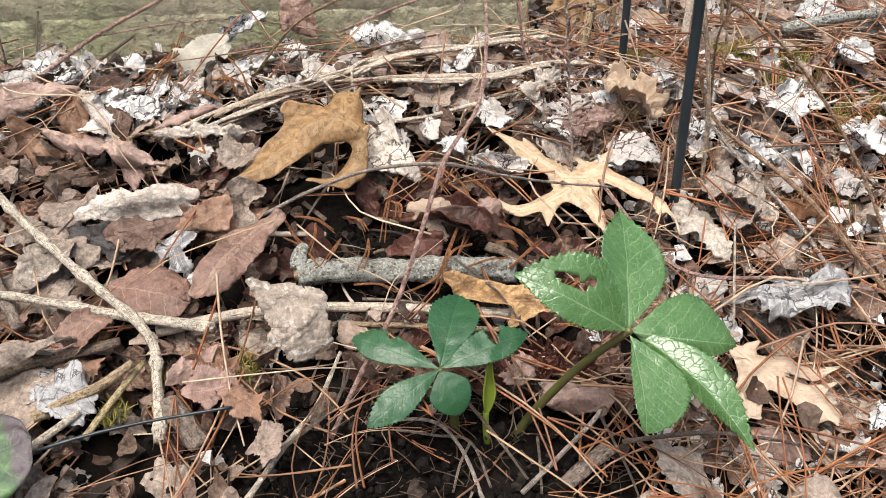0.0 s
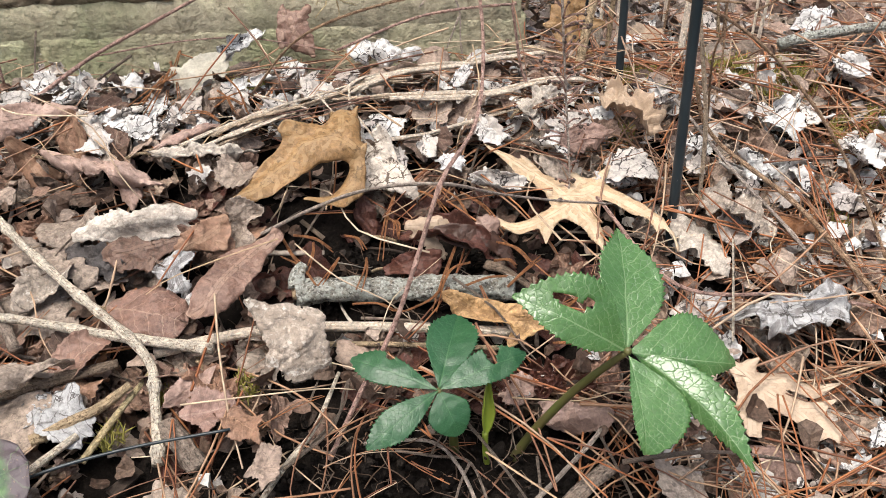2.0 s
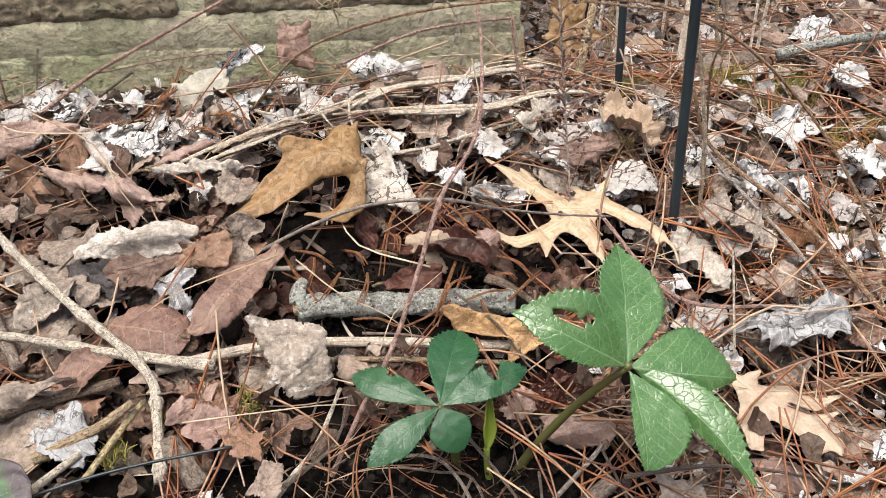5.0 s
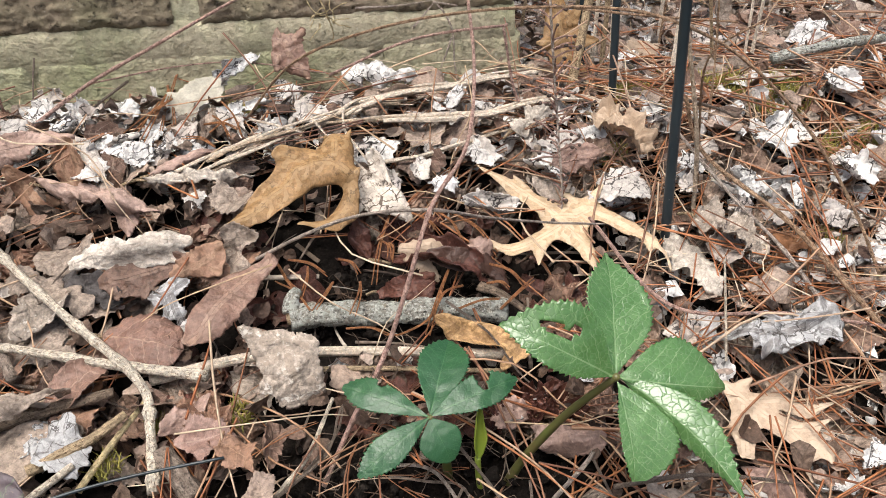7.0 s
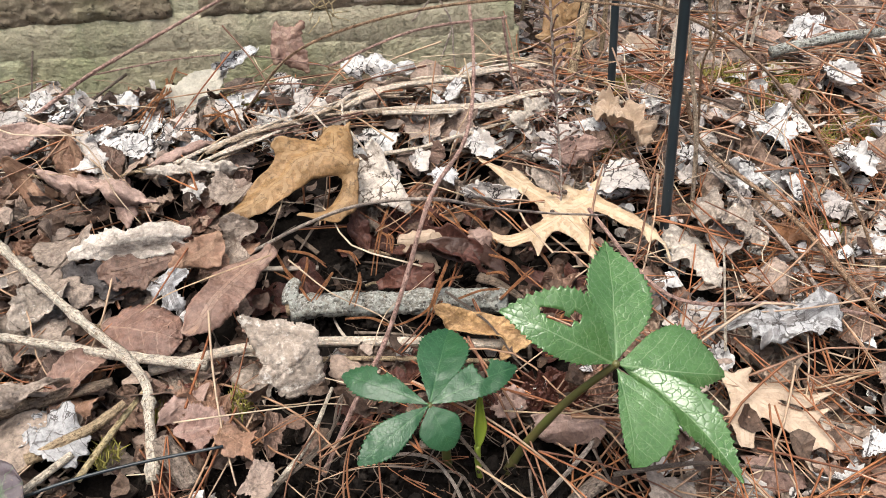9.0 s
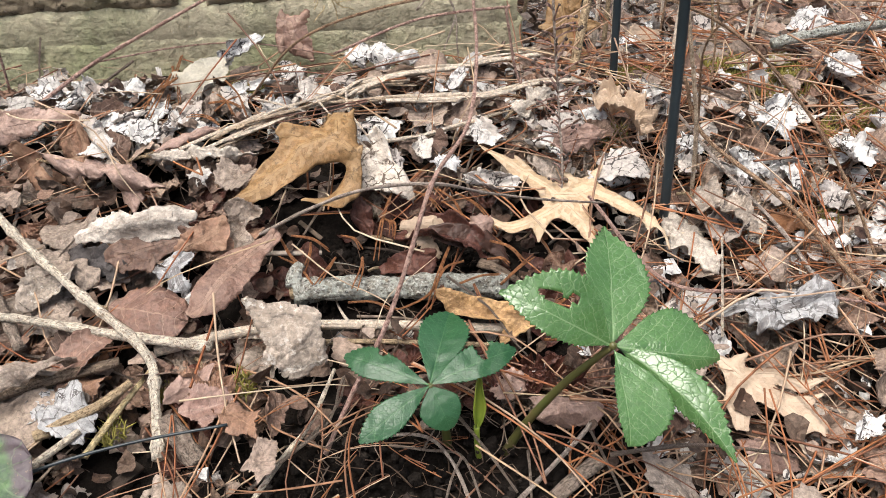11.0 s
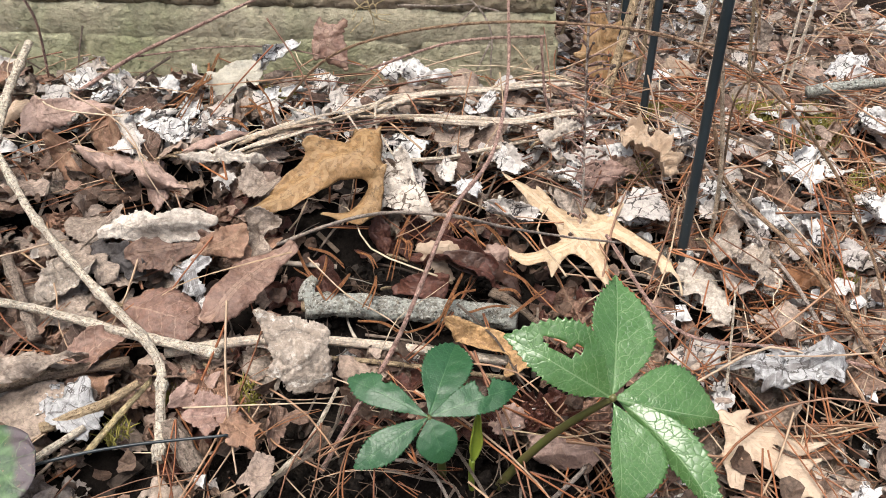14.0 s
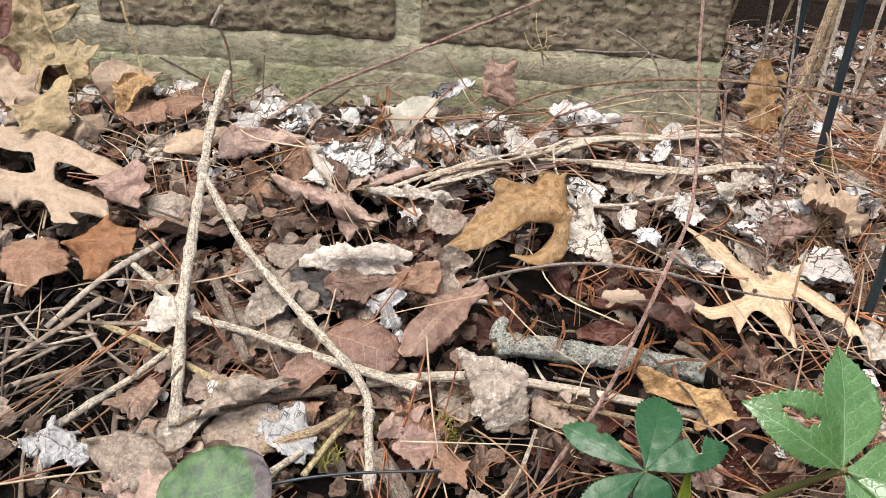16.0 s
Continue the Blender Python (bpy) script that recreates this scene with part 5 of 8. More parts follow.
    # pale hanging rootlets on the vine by the wall
    twig("thin_twig", "upright hooked stem with a pale broken tip", [(-0.108, -0.035, 0.085), (-0.106, -0.04, 0.115), (-0.108, -0.045, 0.132), (-0.112, -0.048, 0.137)], 0.0008, 0.0008, M_VINE, 0, 0.05, 7, category="stem")
    twig("thin_twig", "short pale broken stem tip", [(-0.1125, -0.048, 0.1365), (-0.109, -0.05, 0.143), (-0.105, -0.05, 0.149)], 0.0016, 0.0014, M_TWIG, 0, 0.15, 7, category="stem")


build_twigs()


def build_wall_foot():
    rng = random.Random(8)
    root = tagged(new("dry_rootlets"), "tangle of pale dry rootlets hanging before the wall", "rootlets")
    for i in range(11):
        p = Vector((0.094 + rng.gauss(0, 0.004), -0.022, 0.128 + rng.gauss(0, 0.004)))
        line = [p]
        d = Vector((rng.gauss(0, 1), rng.gauss(0, 0.4), rng.gauss(-0.4, 1))).normalized()
        for _ in range(4):
            d = (d + Vector((rng.gauss(0, 0.5), rng.gauss(0, 0.2), rng.gauss(0, 0.5)))).normalized()
            line.append(line[-1] + d * rng.uniform(0.003, 0.0065))
        V, F, UV = tube(line, 0.00045, 0.0003, 5, 4, 0.1)
        part("rootlet", make_mesh("rootlet", V, F, UV, True, M_STRAW2), root)
    root = tagged(new("dark_sprig"), "small dark branched sprig before the wall", "twig")
    for pts in ([(0.135, -0.03, 0.147), (0.157, -0.03, 0.135), (0.168, -0.03, 0.118), (0.169, -0.032, 0.096), (0.172, -0.034, 0.075)], [(0.144, -0.03, 0.119), (0.157, -0.03, 0.133)], [(0.157, -0.03, 0.134), (0.172, -0.03, 0.131)], [(0.168, -0.03, 0.112), (0.16, -0.03, 0.092)], [(0.11, -0.035, 0.134), (0.135, -0.03, 0.133), (0.157, -0.03, 0.135)]):
        V, F, UV = tube(pts, 0.0007, 0.0004, 6, 6, 0.1, 0.2)
        part("branchlet", make_mesh("branchlet", V, F, UV, True, M_VINE_GREY), root)
    # upright stems in the gap behind the wall's corner
    for i in range(11):
        x, y = rng.uniform(0.235, 0.36), rng.uniform(-0.05, 0.16)
        z = ground_z(x, y)
        lean = Vector((rng.gauss(0.02, 0.05), rng.gauss(0, 0.03), 0))
        h = rng.uniform(0.14, 0.3)
        twig("dry_stalk", rng.choice(("reddish brown upright dry stem behind the wall corner", "pale upright dry stem behind the wall corner")), [(x, y, z - 0.005), tuple(Vector((x, y, z + h * 0.5)) + lean * 0.4), tuple(Vector((x, y, z + h)) + lean)], rng.uniform(0.0008, 0.0019), 0.0008, rng.choice((M_VINE, M_TWIG2, M_STRAW, M_VINE_TAN)), 0.2, 0.08, category="stem", seed=i)
    for i, pts in enumerate(([(0.285, -0.15, 0.055), (0.278, -0.16, 0.09), (0.272, -0.175, 0.13), (0.29, -0.19, 0.15)], [(0.3, -0.12, 0.06), (0.302, -0.115, 0.11), (0.3, -0.11, 0.17)], [(0.225, -0.11, 0.142), (0.26, -0.13, 0.14), (0.3, -0.14, 0.137)])):
        twig("thin_twig", "thin tan dry stem near the black stakes", pts, 0.0007, 0.0005, M_VINE_TAN, 0.2, 0.08, 6, category="stem", seed=i)
    single("pale dry spathe shaped leaf hanging on a stem", w_ovate, 0.6, (0.327, -0.05, 0.136), (0.334, -0.052, 0.112), (0.2, -0.9, 0.2), M_RAG, 0.2, 1.2, 0.05, 0.03, 61)
    twig("thin_twig", "thin stem that holds a dry leaf", [(0.33, -0.045, 0.06), (0.332, -0.046, 0.1), (0.327, -0.05, 0.136), (0.31, -0.04, 0.18)], 0.0007, 0.0006, M_VINE_TAN, 0.1, 0.08, 6, category="stem")
    for pts in ([(-0.21, -0.07, 0.175), (-0.195, -0.09, 0.145), (-0.18, -0.1, 0.115), (-0.176, -0.105, 0.085)], [(-0.17, -0.05, 0.165), (-0.16, -0.06, 0.135), (-0.15, -0.07, 0.105), (-0.152, -0.075, 0.085)]):
        twig("dry_stalk", "bent yellow dry stem among oak leaves", pts, 0.0009, 0.0008, M_STRAW2, 0.1, 0.08, category="stem")




def build_seed_stalk():
    """A dried stalk with short side branches and small round berries."""
    root = tagged(new("seed_stalk"), "dried brown seed stalk with tiny dark berries", "stalk")
    line = [(0.203, -0.13, 0.2), (0.204, -0.15, 0.136), (0.206, -0.158, 0.096), (0.206, -0.172, 0.064), (0.201, -0.186, 0.048)]
    V, F, UV = tube(line, 0.0007, 0.0005, 7, 9, 0.08, 0.3)
    part("stem", make_mesh("stem", V, F, UV, True, M_VINE_GREY), root)
    L = spline(line, 12)
    rng = random.Random(5)
    sph = bmesh.new()
    bmesh.ops.create_icosphere(sph, subdivisions=2, radius=1)
    for v in sph.verts:
        v.co *= 1 + 0.18 * noise.noise(v.co * 2.5)
    berry = from_bm("berry", sph, M_BERRY)
    for i in range(5, len(L)):
        p = L[i]
        for _ in range(1 if i > 30 else 2):
            a = rng.uniform(0, 6.28)
            d = Vector((math.cos(a), math.sin(a) * 0.6, rng.uniform(-0.1, 0.7))) * rng.uniform(0.006, 0.02 if i < 32 else 0.007)
            V, F, UV = tube([p, p + d * 0.5 + Vector((0, 0, 0.001)), p + d], 0.0005, 0.0004, 5, 4, 0.1)
            part("side_branch", make_mesh("side_branch", V, F, UV, True, M_VINE), root)
            for e in range(rng.randint(1, 2)):
                b = part("berry", berry, root)
                r = rng.uniform(0.0005, 0.0011)
                b.matrix_basis = Matrix.Translation(p + d * (1 - 0.35 * e)) @ Matrix.Scale(r, 4)


build_seed_stalk()

# ---- single leaves that stand out ----
def single(label, shape, ratio, base, tip, up, material, bend=0.3, roll=0.4, crumple=0.03, wave=0.03, seed=0, rows=26, cols=7, holes=(), ragged=0.0, shear=0.0, skew=0.0, th=0.005, name="fallen_leaf", stalk=True, fold=0.0, crisp=0.04):
    root_m = span(base, tip, up)
    V, F, UV = leaf(shape, ratio, rows, cols, bend, roll, wave, crumple * 0.6, shear, seed, holes, th, ragged, skew, 0, fold, crisp)
    s = root_m.to_scale()[0]
    ob = new(name, make_mesh(name, V * s, F, UV, crisp < 0.1, material))
    ob.matrix_basis = Matrix.LocRotScale(root_m.translation, root_m.to_quaternion(), None)
    tagged(ob, label, "leaf")
    if stalk:
        rng = random.Random(seed)
        V, F, UV = tube([(0, 0.02 * s, -0.001), (0.01 * s, -0.1 * s, 0.0), (0.03 * s * rng.choice((-1, 1)), -0.22 * s, -0.003)], 0.0007, 0.0009, 6, 4, 0.05)
        part("leaf_stalk", make_mesh("leaf_stalk", V, F, UV, True, M_TWIG2), ob)
    return ob


UP = (0, -0.35, 0.94)
single("curled pinkish tan leaf against the wall", w_ovate, 0.55, (-0.197, -0.055, 0.088), (-0.15, -0.055, 0.097), (0, -0.75, 0.65), M_TAN, 0.3, 1.9, 0.08, 0.05, 8)
single("rounded pinkish brown leaf with pale veins", w_round, 0.78, (-0.0098, -0.2223, 0.0368), (0.0258, -0.2322, 0.0319), (0, -0.45, 0.9), M_PINK, -0.3, -0.3, 0.06, 0.03, 10)
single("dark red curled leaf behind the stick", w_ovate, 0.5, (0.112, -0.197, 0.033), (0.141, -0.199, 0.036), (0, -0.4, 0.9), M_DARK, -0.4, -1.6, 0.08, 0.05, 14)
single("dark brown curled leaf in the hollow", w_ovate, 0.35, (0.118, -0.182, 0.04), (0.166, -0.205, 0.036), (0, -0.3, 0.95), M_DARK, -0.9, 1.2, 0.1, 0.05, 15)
single("ragged white crinkled leaf at the wall foot", w_maple, 0.7, (0.022, -0.05, 0.097), (0.048, -0.036, 0.108), (0, -0.8, 0.6), M_WHITE, -0.5, 1.4, 0.16, 0.1, 23, ragged=0.4)
single("crinkled grey white leaf heap on dark leaves", w_maple, 0.75, (0.1, -0.045, 0.098), (0.142, -0.055, 0.095), (0, -0.7, 0.7), M_WHITE, -0.6, -1.6, 0.25, 0.1, 24, 34, 9, ragged=0.4)
single("white cracked leaf beside the black stake", w_ovate, 0.6, (0.254, -0.19, 0.046), (0.268, -0.229, 0.034), UP, M_PALE, -0.2, -0.5, 0.1, 0.05, 26, ragged=0.4)
single("grey tan broad leaf with a curled rim", w_maple, 0.85, (0.27, -0.186, 0.054), (0.296, -0.212, 0.044), UP, M_RAG2, -0.4, 0.9, 0.1, 0.08, 27, 44, 12, ragged=0.4, crisp=0.08)
single("blackish decayed leaf under the pale roll", w_maple, 0.7, (-0.036, -0.186, 0.047), (-0.006, -0.2, 0.04), (0, -0.7, 0.7), M_BLACKISH, -0.3, 0.5, 0.12, 0.05, 29, ragged=0.5)
single("long curled grey brown leaf over mulch", w_toothed, 0.2, (-0.058, -0.27, 0.022), (-0.021, -0.253, 0.028), (0.1, -0.5, 0.85), M_RAG, -1.3, -0.7, 0.1, 0.08, 30, 30, 6, ragged=0.3)
single("crinkled pale grey leaf with dark veins", w_maple, 0.8, (-0.124, -0.284, 0.016), (-0.096, -0.295, 0.014), UP, M_SILVER, -0.5, -0.6, 0.22, 0.08, 31, 36, 8, ragged=0.3)
single("curled brown leaf near the soil", w_ovate, 0.6, (-0.095, -0.289, 0.016), (-0.052, -0.305, 0.014), (0, -0.5, 0.85), M_RAG, -0.7, -0.8, 0.1, 0.06, 32, ragged=0.3)
single("brown rolled leaf behind the green leaf", w_ovate, 0.55, (-0.088, -0.301, 0.01), (-0.045, -0.314, 0.014), (0, -0.6, 0.8), M_MAUVE, -0.5, -0.7, 0.1, 0.06, 33, ragged=0.3)
single("flat pale olive leaf under the twigs", w_toothed, 0.8, (-0.055, -0.275, 0.014), (-0.015, -0.268, 0.02), UP, M_GREYTAN, -0.2, -0.2, 0.05, 0.03, 34)
single("dull green oval leaf with purple edge", w_round, 0.8, (-0.056, -0.324, 0.020), (-0.015, -0.309, 0.029), (0, -0.55, 0.83), M_OVAL, -0.2, -0.2, 0.02, 0.02, 35, name="green_leaf")
single("pinkish brown flat leaf in front of the twig", w_maple, 0.7, (0.034, -0.252, 0.022), (0.048, -0.28, 0.012), UP, M_FOLD, -0.5, 0.8, 0.16, 0.08, 36, 40, 12, ragged=0.6, crisp=0.1)
single("reddish brown crumpled leaf behind the hellebore stem", w_toothed, 0.5, (0.15, -0.27, 0.016), (0.19, -0.278, 0.014), UP, M_DARK, -0.5, 0.9, 0.3, 0.1, 37, 44, 12, ragged=0.5, crisp=0.12)
single("glossy green ivy like leaf at the wall foot", w_round, 0.8, (-0.268, -0.07, 0.09), (-0.243, -0.062, 0.108), (0.2, -0.8, 0.5), M_GREEN, -0.2, -0.3, 0.02, 0.02, 38, name="green_leaf")

single("rolled mauve brown leaf lying along the bank", w_ovate, 0.42, (-0.058, -0.128, 0.072), (0.006, -0.155, 0.062), (0, -0.6, 0.8), M_MAUVE, -0.4, -2.0, 0.16, 0.06, 40, 40, 8, ragged=0.6, fold=-0.25)
single("pale cracked leaf rolled like bark", w_ovate, 0.36, (-0.004, -0.135, 0.074), (0.052, -0.137, 0.072), (0, -0.6, 0.8), M_PALE, -0.3, -2.1, 0.14, 0.05, 41, 40, 8, ragged=0.7, fold=-0.2)
single("dark mauve leaf rolled into a tube", w_ovate, 0.35, (-0.004, -0.129, 0.074), (0.034, -0.111, 0.08), (0, -0.6, 0.8), M_MAUVE, -0.3, -2.5, 0.08, 0.05, 42, ragged=0.3)
single("narrow white leaf curled into a ribbon", w_ovate, 0.35, (-0.047, -0.095, 0.086), (-0.024, -0.131, 0.071), (0.2, -0.7, 0.7), M_WHITE, -0.5, -1.5, 0.1, 0.05, 43, ragged=0.3)
single("brown leaf curled before the wall", w_ovate, 0.5, (-0.15, -0.075, 0.086), (-0.115, -0.065, 0.094), (0, -0.75, 0.65), M_FOLD, -0.3, -0.9, 0.08, 0.05, 49)
single("tan leaf rolled beside the pale twig", w_ovate, 0.4, (-0.125, -0.115, 0.08), (-0.085, -0.1, 0.09), (0, -0.65, 0.75), M_TAN, -0.2, -1.2, 0.08, 0.04, 50)
single("crumpled cream leaf among the needles", w_maple, 0.8, (0.236, -0.122, 0.086), (0.256, -0.15, 0.074), (0.1, -0.6, 0.78), M_TAN, -0.7, 1.1, 0.25, 0.08, 51, 34, 8, ragged=0.4)
single("crumpled pale leaf under the seed stalk", w_maple, 0.7, (0.19, -0.122, 0.082), (0.214, -0.112, 0.088), (0, -0.6, 0.78), M_PALE, -0.7, -0.9, 0.22, 0.08, 52, 34, 8, ragged=0.4)
single("tan leaf on edge behind the golden oak leaf", w_toothed, 0.6, (0.205, -0.15, 0.072), (0.235, -0.147, 0.077), (0, -0.8, 0.55), M_MAUVE, -0.5, -0.7, 0.15, 0.06, 53, ragged=0.3)
single("broad grey tan leaf under the forked twig", w_maple, 0.8, (-0.056, -0.203, 0.037), (-0.024, -0.232, 0.024), UP, M_RAG, -0.3, -0.3, 0.08, 0.05, 44, 34, 8, ragged=0.3)
single("jagged grey tan leaf beside the blackish one", w_maple, 0.8, (-0.046, -0.191, 0.047), (-0.018, -0.205, 0.04), UP, M_RAG, -0.3, -0.4, 0.08, 0.05, 45, 30, 7, ragged=0.3)
single("brown leaf with a pale midrib by the twig", w_ovate, 0.62, (-0.026, -0.256, 0.024), (-0.004, -0.236, 0.032), UP, M_PINK, -0.4, 0.5, 0.06, 0.04, 46)
single("pale grey crinkled leaf below the brown one", w_maple, 0.85, (-0.034, -0.266, 0.02), (-0.006, -0.276, 0.016), UP, M_SILVER, -0.4, -0.4, 0.12, 0.06, 47, 34, 8, ragged=0.2)


def white_shells(places, seed):
    """Bleached leaves at (x, y, turn, length)."""
    for i, (x, y, a, s) in enumerate(places):
        z = ground_z(x, y) + (0.024 if x > 0.13 else 0.02)
        V, F, UV = shard(seed + i, 9 + i % 4, 0.08, (1.6, -1.2, 2.2, 0.8)[i % 4], 0.3, 72, 9, 0.15, 0.035)
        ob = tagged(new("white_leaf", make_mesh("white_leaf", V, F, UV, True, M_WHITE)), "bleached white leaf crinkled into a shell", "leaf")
        d = Vector((math.cos(radians(a)), math.sin(radians(a)), 0.25 * math.sin(radians(a)))) * s * 0.6
        ob.matrix_basis = span(Vector((x, y, z)) - d, Vector((x, y, z)) + d, (0.15 * math.sin(i), -0.5, 0.85))


white_shells(((0.110, 0.065, -90, 0.022), (0.128, 0.092, -23, 0.026), (0.138, 0.062, 44, 0.020), (0.148, 0.033, -69, 0.022), (0.162, 0.011, -2, 0.022), (0.106, 0.041, 65, 0.016), (0.021, 0.104, -48, 0.022), (0.010, 0.088, 19, 0.026), (0.039, 0.028, 86, 0.020), (0.005, 0.056, -27, 0.020), (-0.051, -0.071, 40, 0.022), (-0.050, -0.091, -73, 0.018), (-0.039, -0.109, -6, 0.020), (-0.032, -0.127, 61, 0.018), (-0.113, 0.019, -52, 0.032), (-0.130, 0.036, 15, 0.028), (-0.092, -0.005, 82, 0.026), (-0.027, -0.105, -31, 0.018), (-0.015, -0.102, 36, 0.022), (-0.004, -0.097, -77, 0.020), (-0.027, -0.068, -10, 0.018), (0.010, -0.100, 57, 0.020), (-0.093, 0.026, -56, 0.024), (-0.009, -0.115, 11, 0.016), (0.005, -0.110, 78, 0.016), (0.022, -0.146, -35, 0.014), (0.051, -0.076, 32, 0.016)), 70)      # by the wall
white_shells(((0.285, -0.003, -90, 0.024), (0.304, -0.117, -23, 0.024), (0.338, -0.126, 44, 0.022), (0.349, -0.139, -69, 0.022), (0.305, -0.171, -2, 0.022), (0.238, -0.166, 65, 0.024), (0.363, -0.166, -48, 0.024), (0.214, -0.132, 19, 0.026), (0.202, -0.148, 86, 0.022), (0.438, 0.036, -27, 0.032), (0.288, -0.172, 40, 0.020), (0.278, -0.155, -73, 0.018), (0.170, -0.168, -6, 0.030), (0.178, -0.166, 61, 0.018), (0.121, -0.143, -52, 0.014), (0.173, -0.134, 15, 0.016), (0.161, -0.108, 82, 0.014), (0.142, -0.106, -31, 0.014), (0.280, -0.203, 36, 0.020), (0.383, -0.105, 57, 0.026), (0.271, -0.122, -56, 0.018), (0.232, -0.126, 11, 0.020), (0.296, -0.313, 32, 0.016), (0.222, -0.295, -14, 0.013)), 110)      # over the bed


def blade_leaf(label, limbs, material, crumple, seed, name="oak_leaf", lift=0.0, soft=0.004, up=(0, 0, 1)):
    """A broad lobed leaf, lying along its limbs and facing up."""
    c, z = Vector(limbs[0][0][0]), Vector(up).normalized()
    x = (Vector((1, 0, 0)) - z * z.x).normalized()
    turn = Matrix((x, z.cross(x), z))
    local = [([tuple(turn @ (Vector(p) - c)) for p in pts], radii) for pts, radii in limbs]
    V, F, UV = blade(local, 0.0009, seed, crumple, soft=soft, ragged=0.0014 if name == "fallen_leaf" else 0.0004)
    ob = new(name, make_mesh(name, V, F, UV, True, material))
    ob.matrix_basis = Matrix.Translation(c + Vector((0, 0, lift))) @ turn.transposed().to_4x4()
    n = len(V) // 2
    for pts, radii in local[:4]:           # veins along the limbs, on the blade's face
        line = []
        for p in spline(pts, 5):
            k = int(((V[:n, :2] - np.array(p[:2])) ** 2).sum(1).argmin())
            line.append((p[0], p[1], V[k][2]))
        P, F, UV = tube(line, 0.00016, 0.00008, 6, 2, 0.05)
        part("vein", make_mesh("vein", P, F, UV, True, material), ob)
    return tagged(ob, label, "leaf")


blade_leaf("brown torn leaf standing against the wall", [
    ([(0.0646, -0.0206, 0.1131), (0.0663, -0.0229, 0.1059), (0.0703, -0.0248, 0.0998)], (0.007, 0.0091, 0.0063)),
    ([(0.0614, -0.0198, 0.1158), (0.0601, -0.0183, 0.1203)], (0.0042, 0.001)),
    ([(0.0699, -0.0201, 0.1148), (0.0755, -0.0187, 0.119)], (0.0049, 0.0018)),
    ([(0.072, -0.025, 0.0991), (0.0769, -0.0274, 0.0917)], (0.0049, 0.0014)),
    ([(0.0603, -0.0233, 0.1045), (0.0579, -0.0256, 0.0972)], (0.0042, 0.0011)),
], M_PINK, 0.004, 21, "fallen_leaf", 0.0, 0.0012, (0.0, -0.95, 0.3))
blade_leaf("large pale silvery leaf against the bank", [
    ([(0.0076, -0.0711, 0.0792), (0.0136, -0.0649, 0.091), (0.0203, -0.0549, 0.0979)], (0.009, 0.0126, 0.0085)),
    ([(0.0029, -0.0638, 0.0876), (-0.0024, -0.0583, 0.094)], (0.0077, 0.0028)),
    ([(0.0225, -0.0564, 0.0962), (0.0315, -0.0525, 0.1007)], (0.0049, 0.0011)),
    ([(0.0206, -0.0679, 0.0829), (0.0269, -0.0719, 0.0783)], (0.0062, 0.0014)),
], M_SILVERY, 0.004, 22, "fallen_leaf", 0.0, 0.0012, (0.0, -0.76, 0.65))
blade_leaf("rusty brown leaf standing behind the wall corner", [
    ([(0.24, 0.0, 0.122), (0.243, -0.008, 0.104), (0.244, -0.016, 0.084)], (0.006, 0.011, 0.009)),
    ([(0.24, -0.012, 0.1), (0.226, -0.01, 0.1)], (0.007, 0.001)),
    ([(0.248, -0.01, 0.1), (0.266, -0.008, 0.099)], (0.008, 0.001)),
    ([(0.247, -0.005, 0.11), (0.257, 0.0, 0.12)], (0.006, 0.001)),
    ([(0.247, -0.016, 0.086), (0.258, -0.02, 0.076)], (0.006, 0.001)),
], M_OCHRE, 0.004, 7, "oak_leaf", 0.0, 0.0012, (0.1, -0.95, 0.35))
blade_leaf("dark brown curled oak leaf in the wall's shade", [
    ([(-0.252, -0.026, 0.142), (-0.238, -0.046, 0.118), (-0.236, -0.068, 0.094)], (0.006, 0.013, 0.007)),
    ([(-0.235, -0.045, 0.12), (-0.214, -0.038, 0.134)], (0.008, 0.001)),
    ([(-0.23, -0.055, 0.11), (-0.209, -0.06, 0.1)], (0.008, 0.001)),
    ([(-0.245, -0.05, 0.116), (-0.27, -0.05, 0.12)], (0.008, 0.001)),
], M_DARK, 0.006, 10, "oak_leaf", 0.0, 0.0012, (0.2, -0.85, 0.4))
blade_leaf("olive tan oak leaf propped against the wall", [
    ([(-0.226, -0.05, 0.15), (-0.225, -0.056, 0.126), (-0.225, -0.064, 0.102), (-0.226, -0.074, 0.076)], (0.0075, 0.0067, 0.0058, 0.005)),
    ([(-0.225, -0.056, 0.126), (-0.206, -0.052, 0.135), (-0.196, -0.05, 0.143)], (0.0055, 0.0037, 0.002)),
    ([(-0.225, -0.06, 0.11), (-0.206, -0.06, 0.116), (-0.19, -0.058, 0.123)], (0.0055, 0.0035, 0.0016)),
    ([(-0.225, -0.066, 0.096), (-0.243, -0.068, 0.088)], (0.005, 0.0016)),
    ([(-0.225, -0.058, 0.12), (-0.244, -0.058, 0.119)], (0.005, 0.0016)),
], M_OLIVE, 0.006, 8, "oak_leaf", 0.0, 0.003, (0.1, -0.9, 0.42))
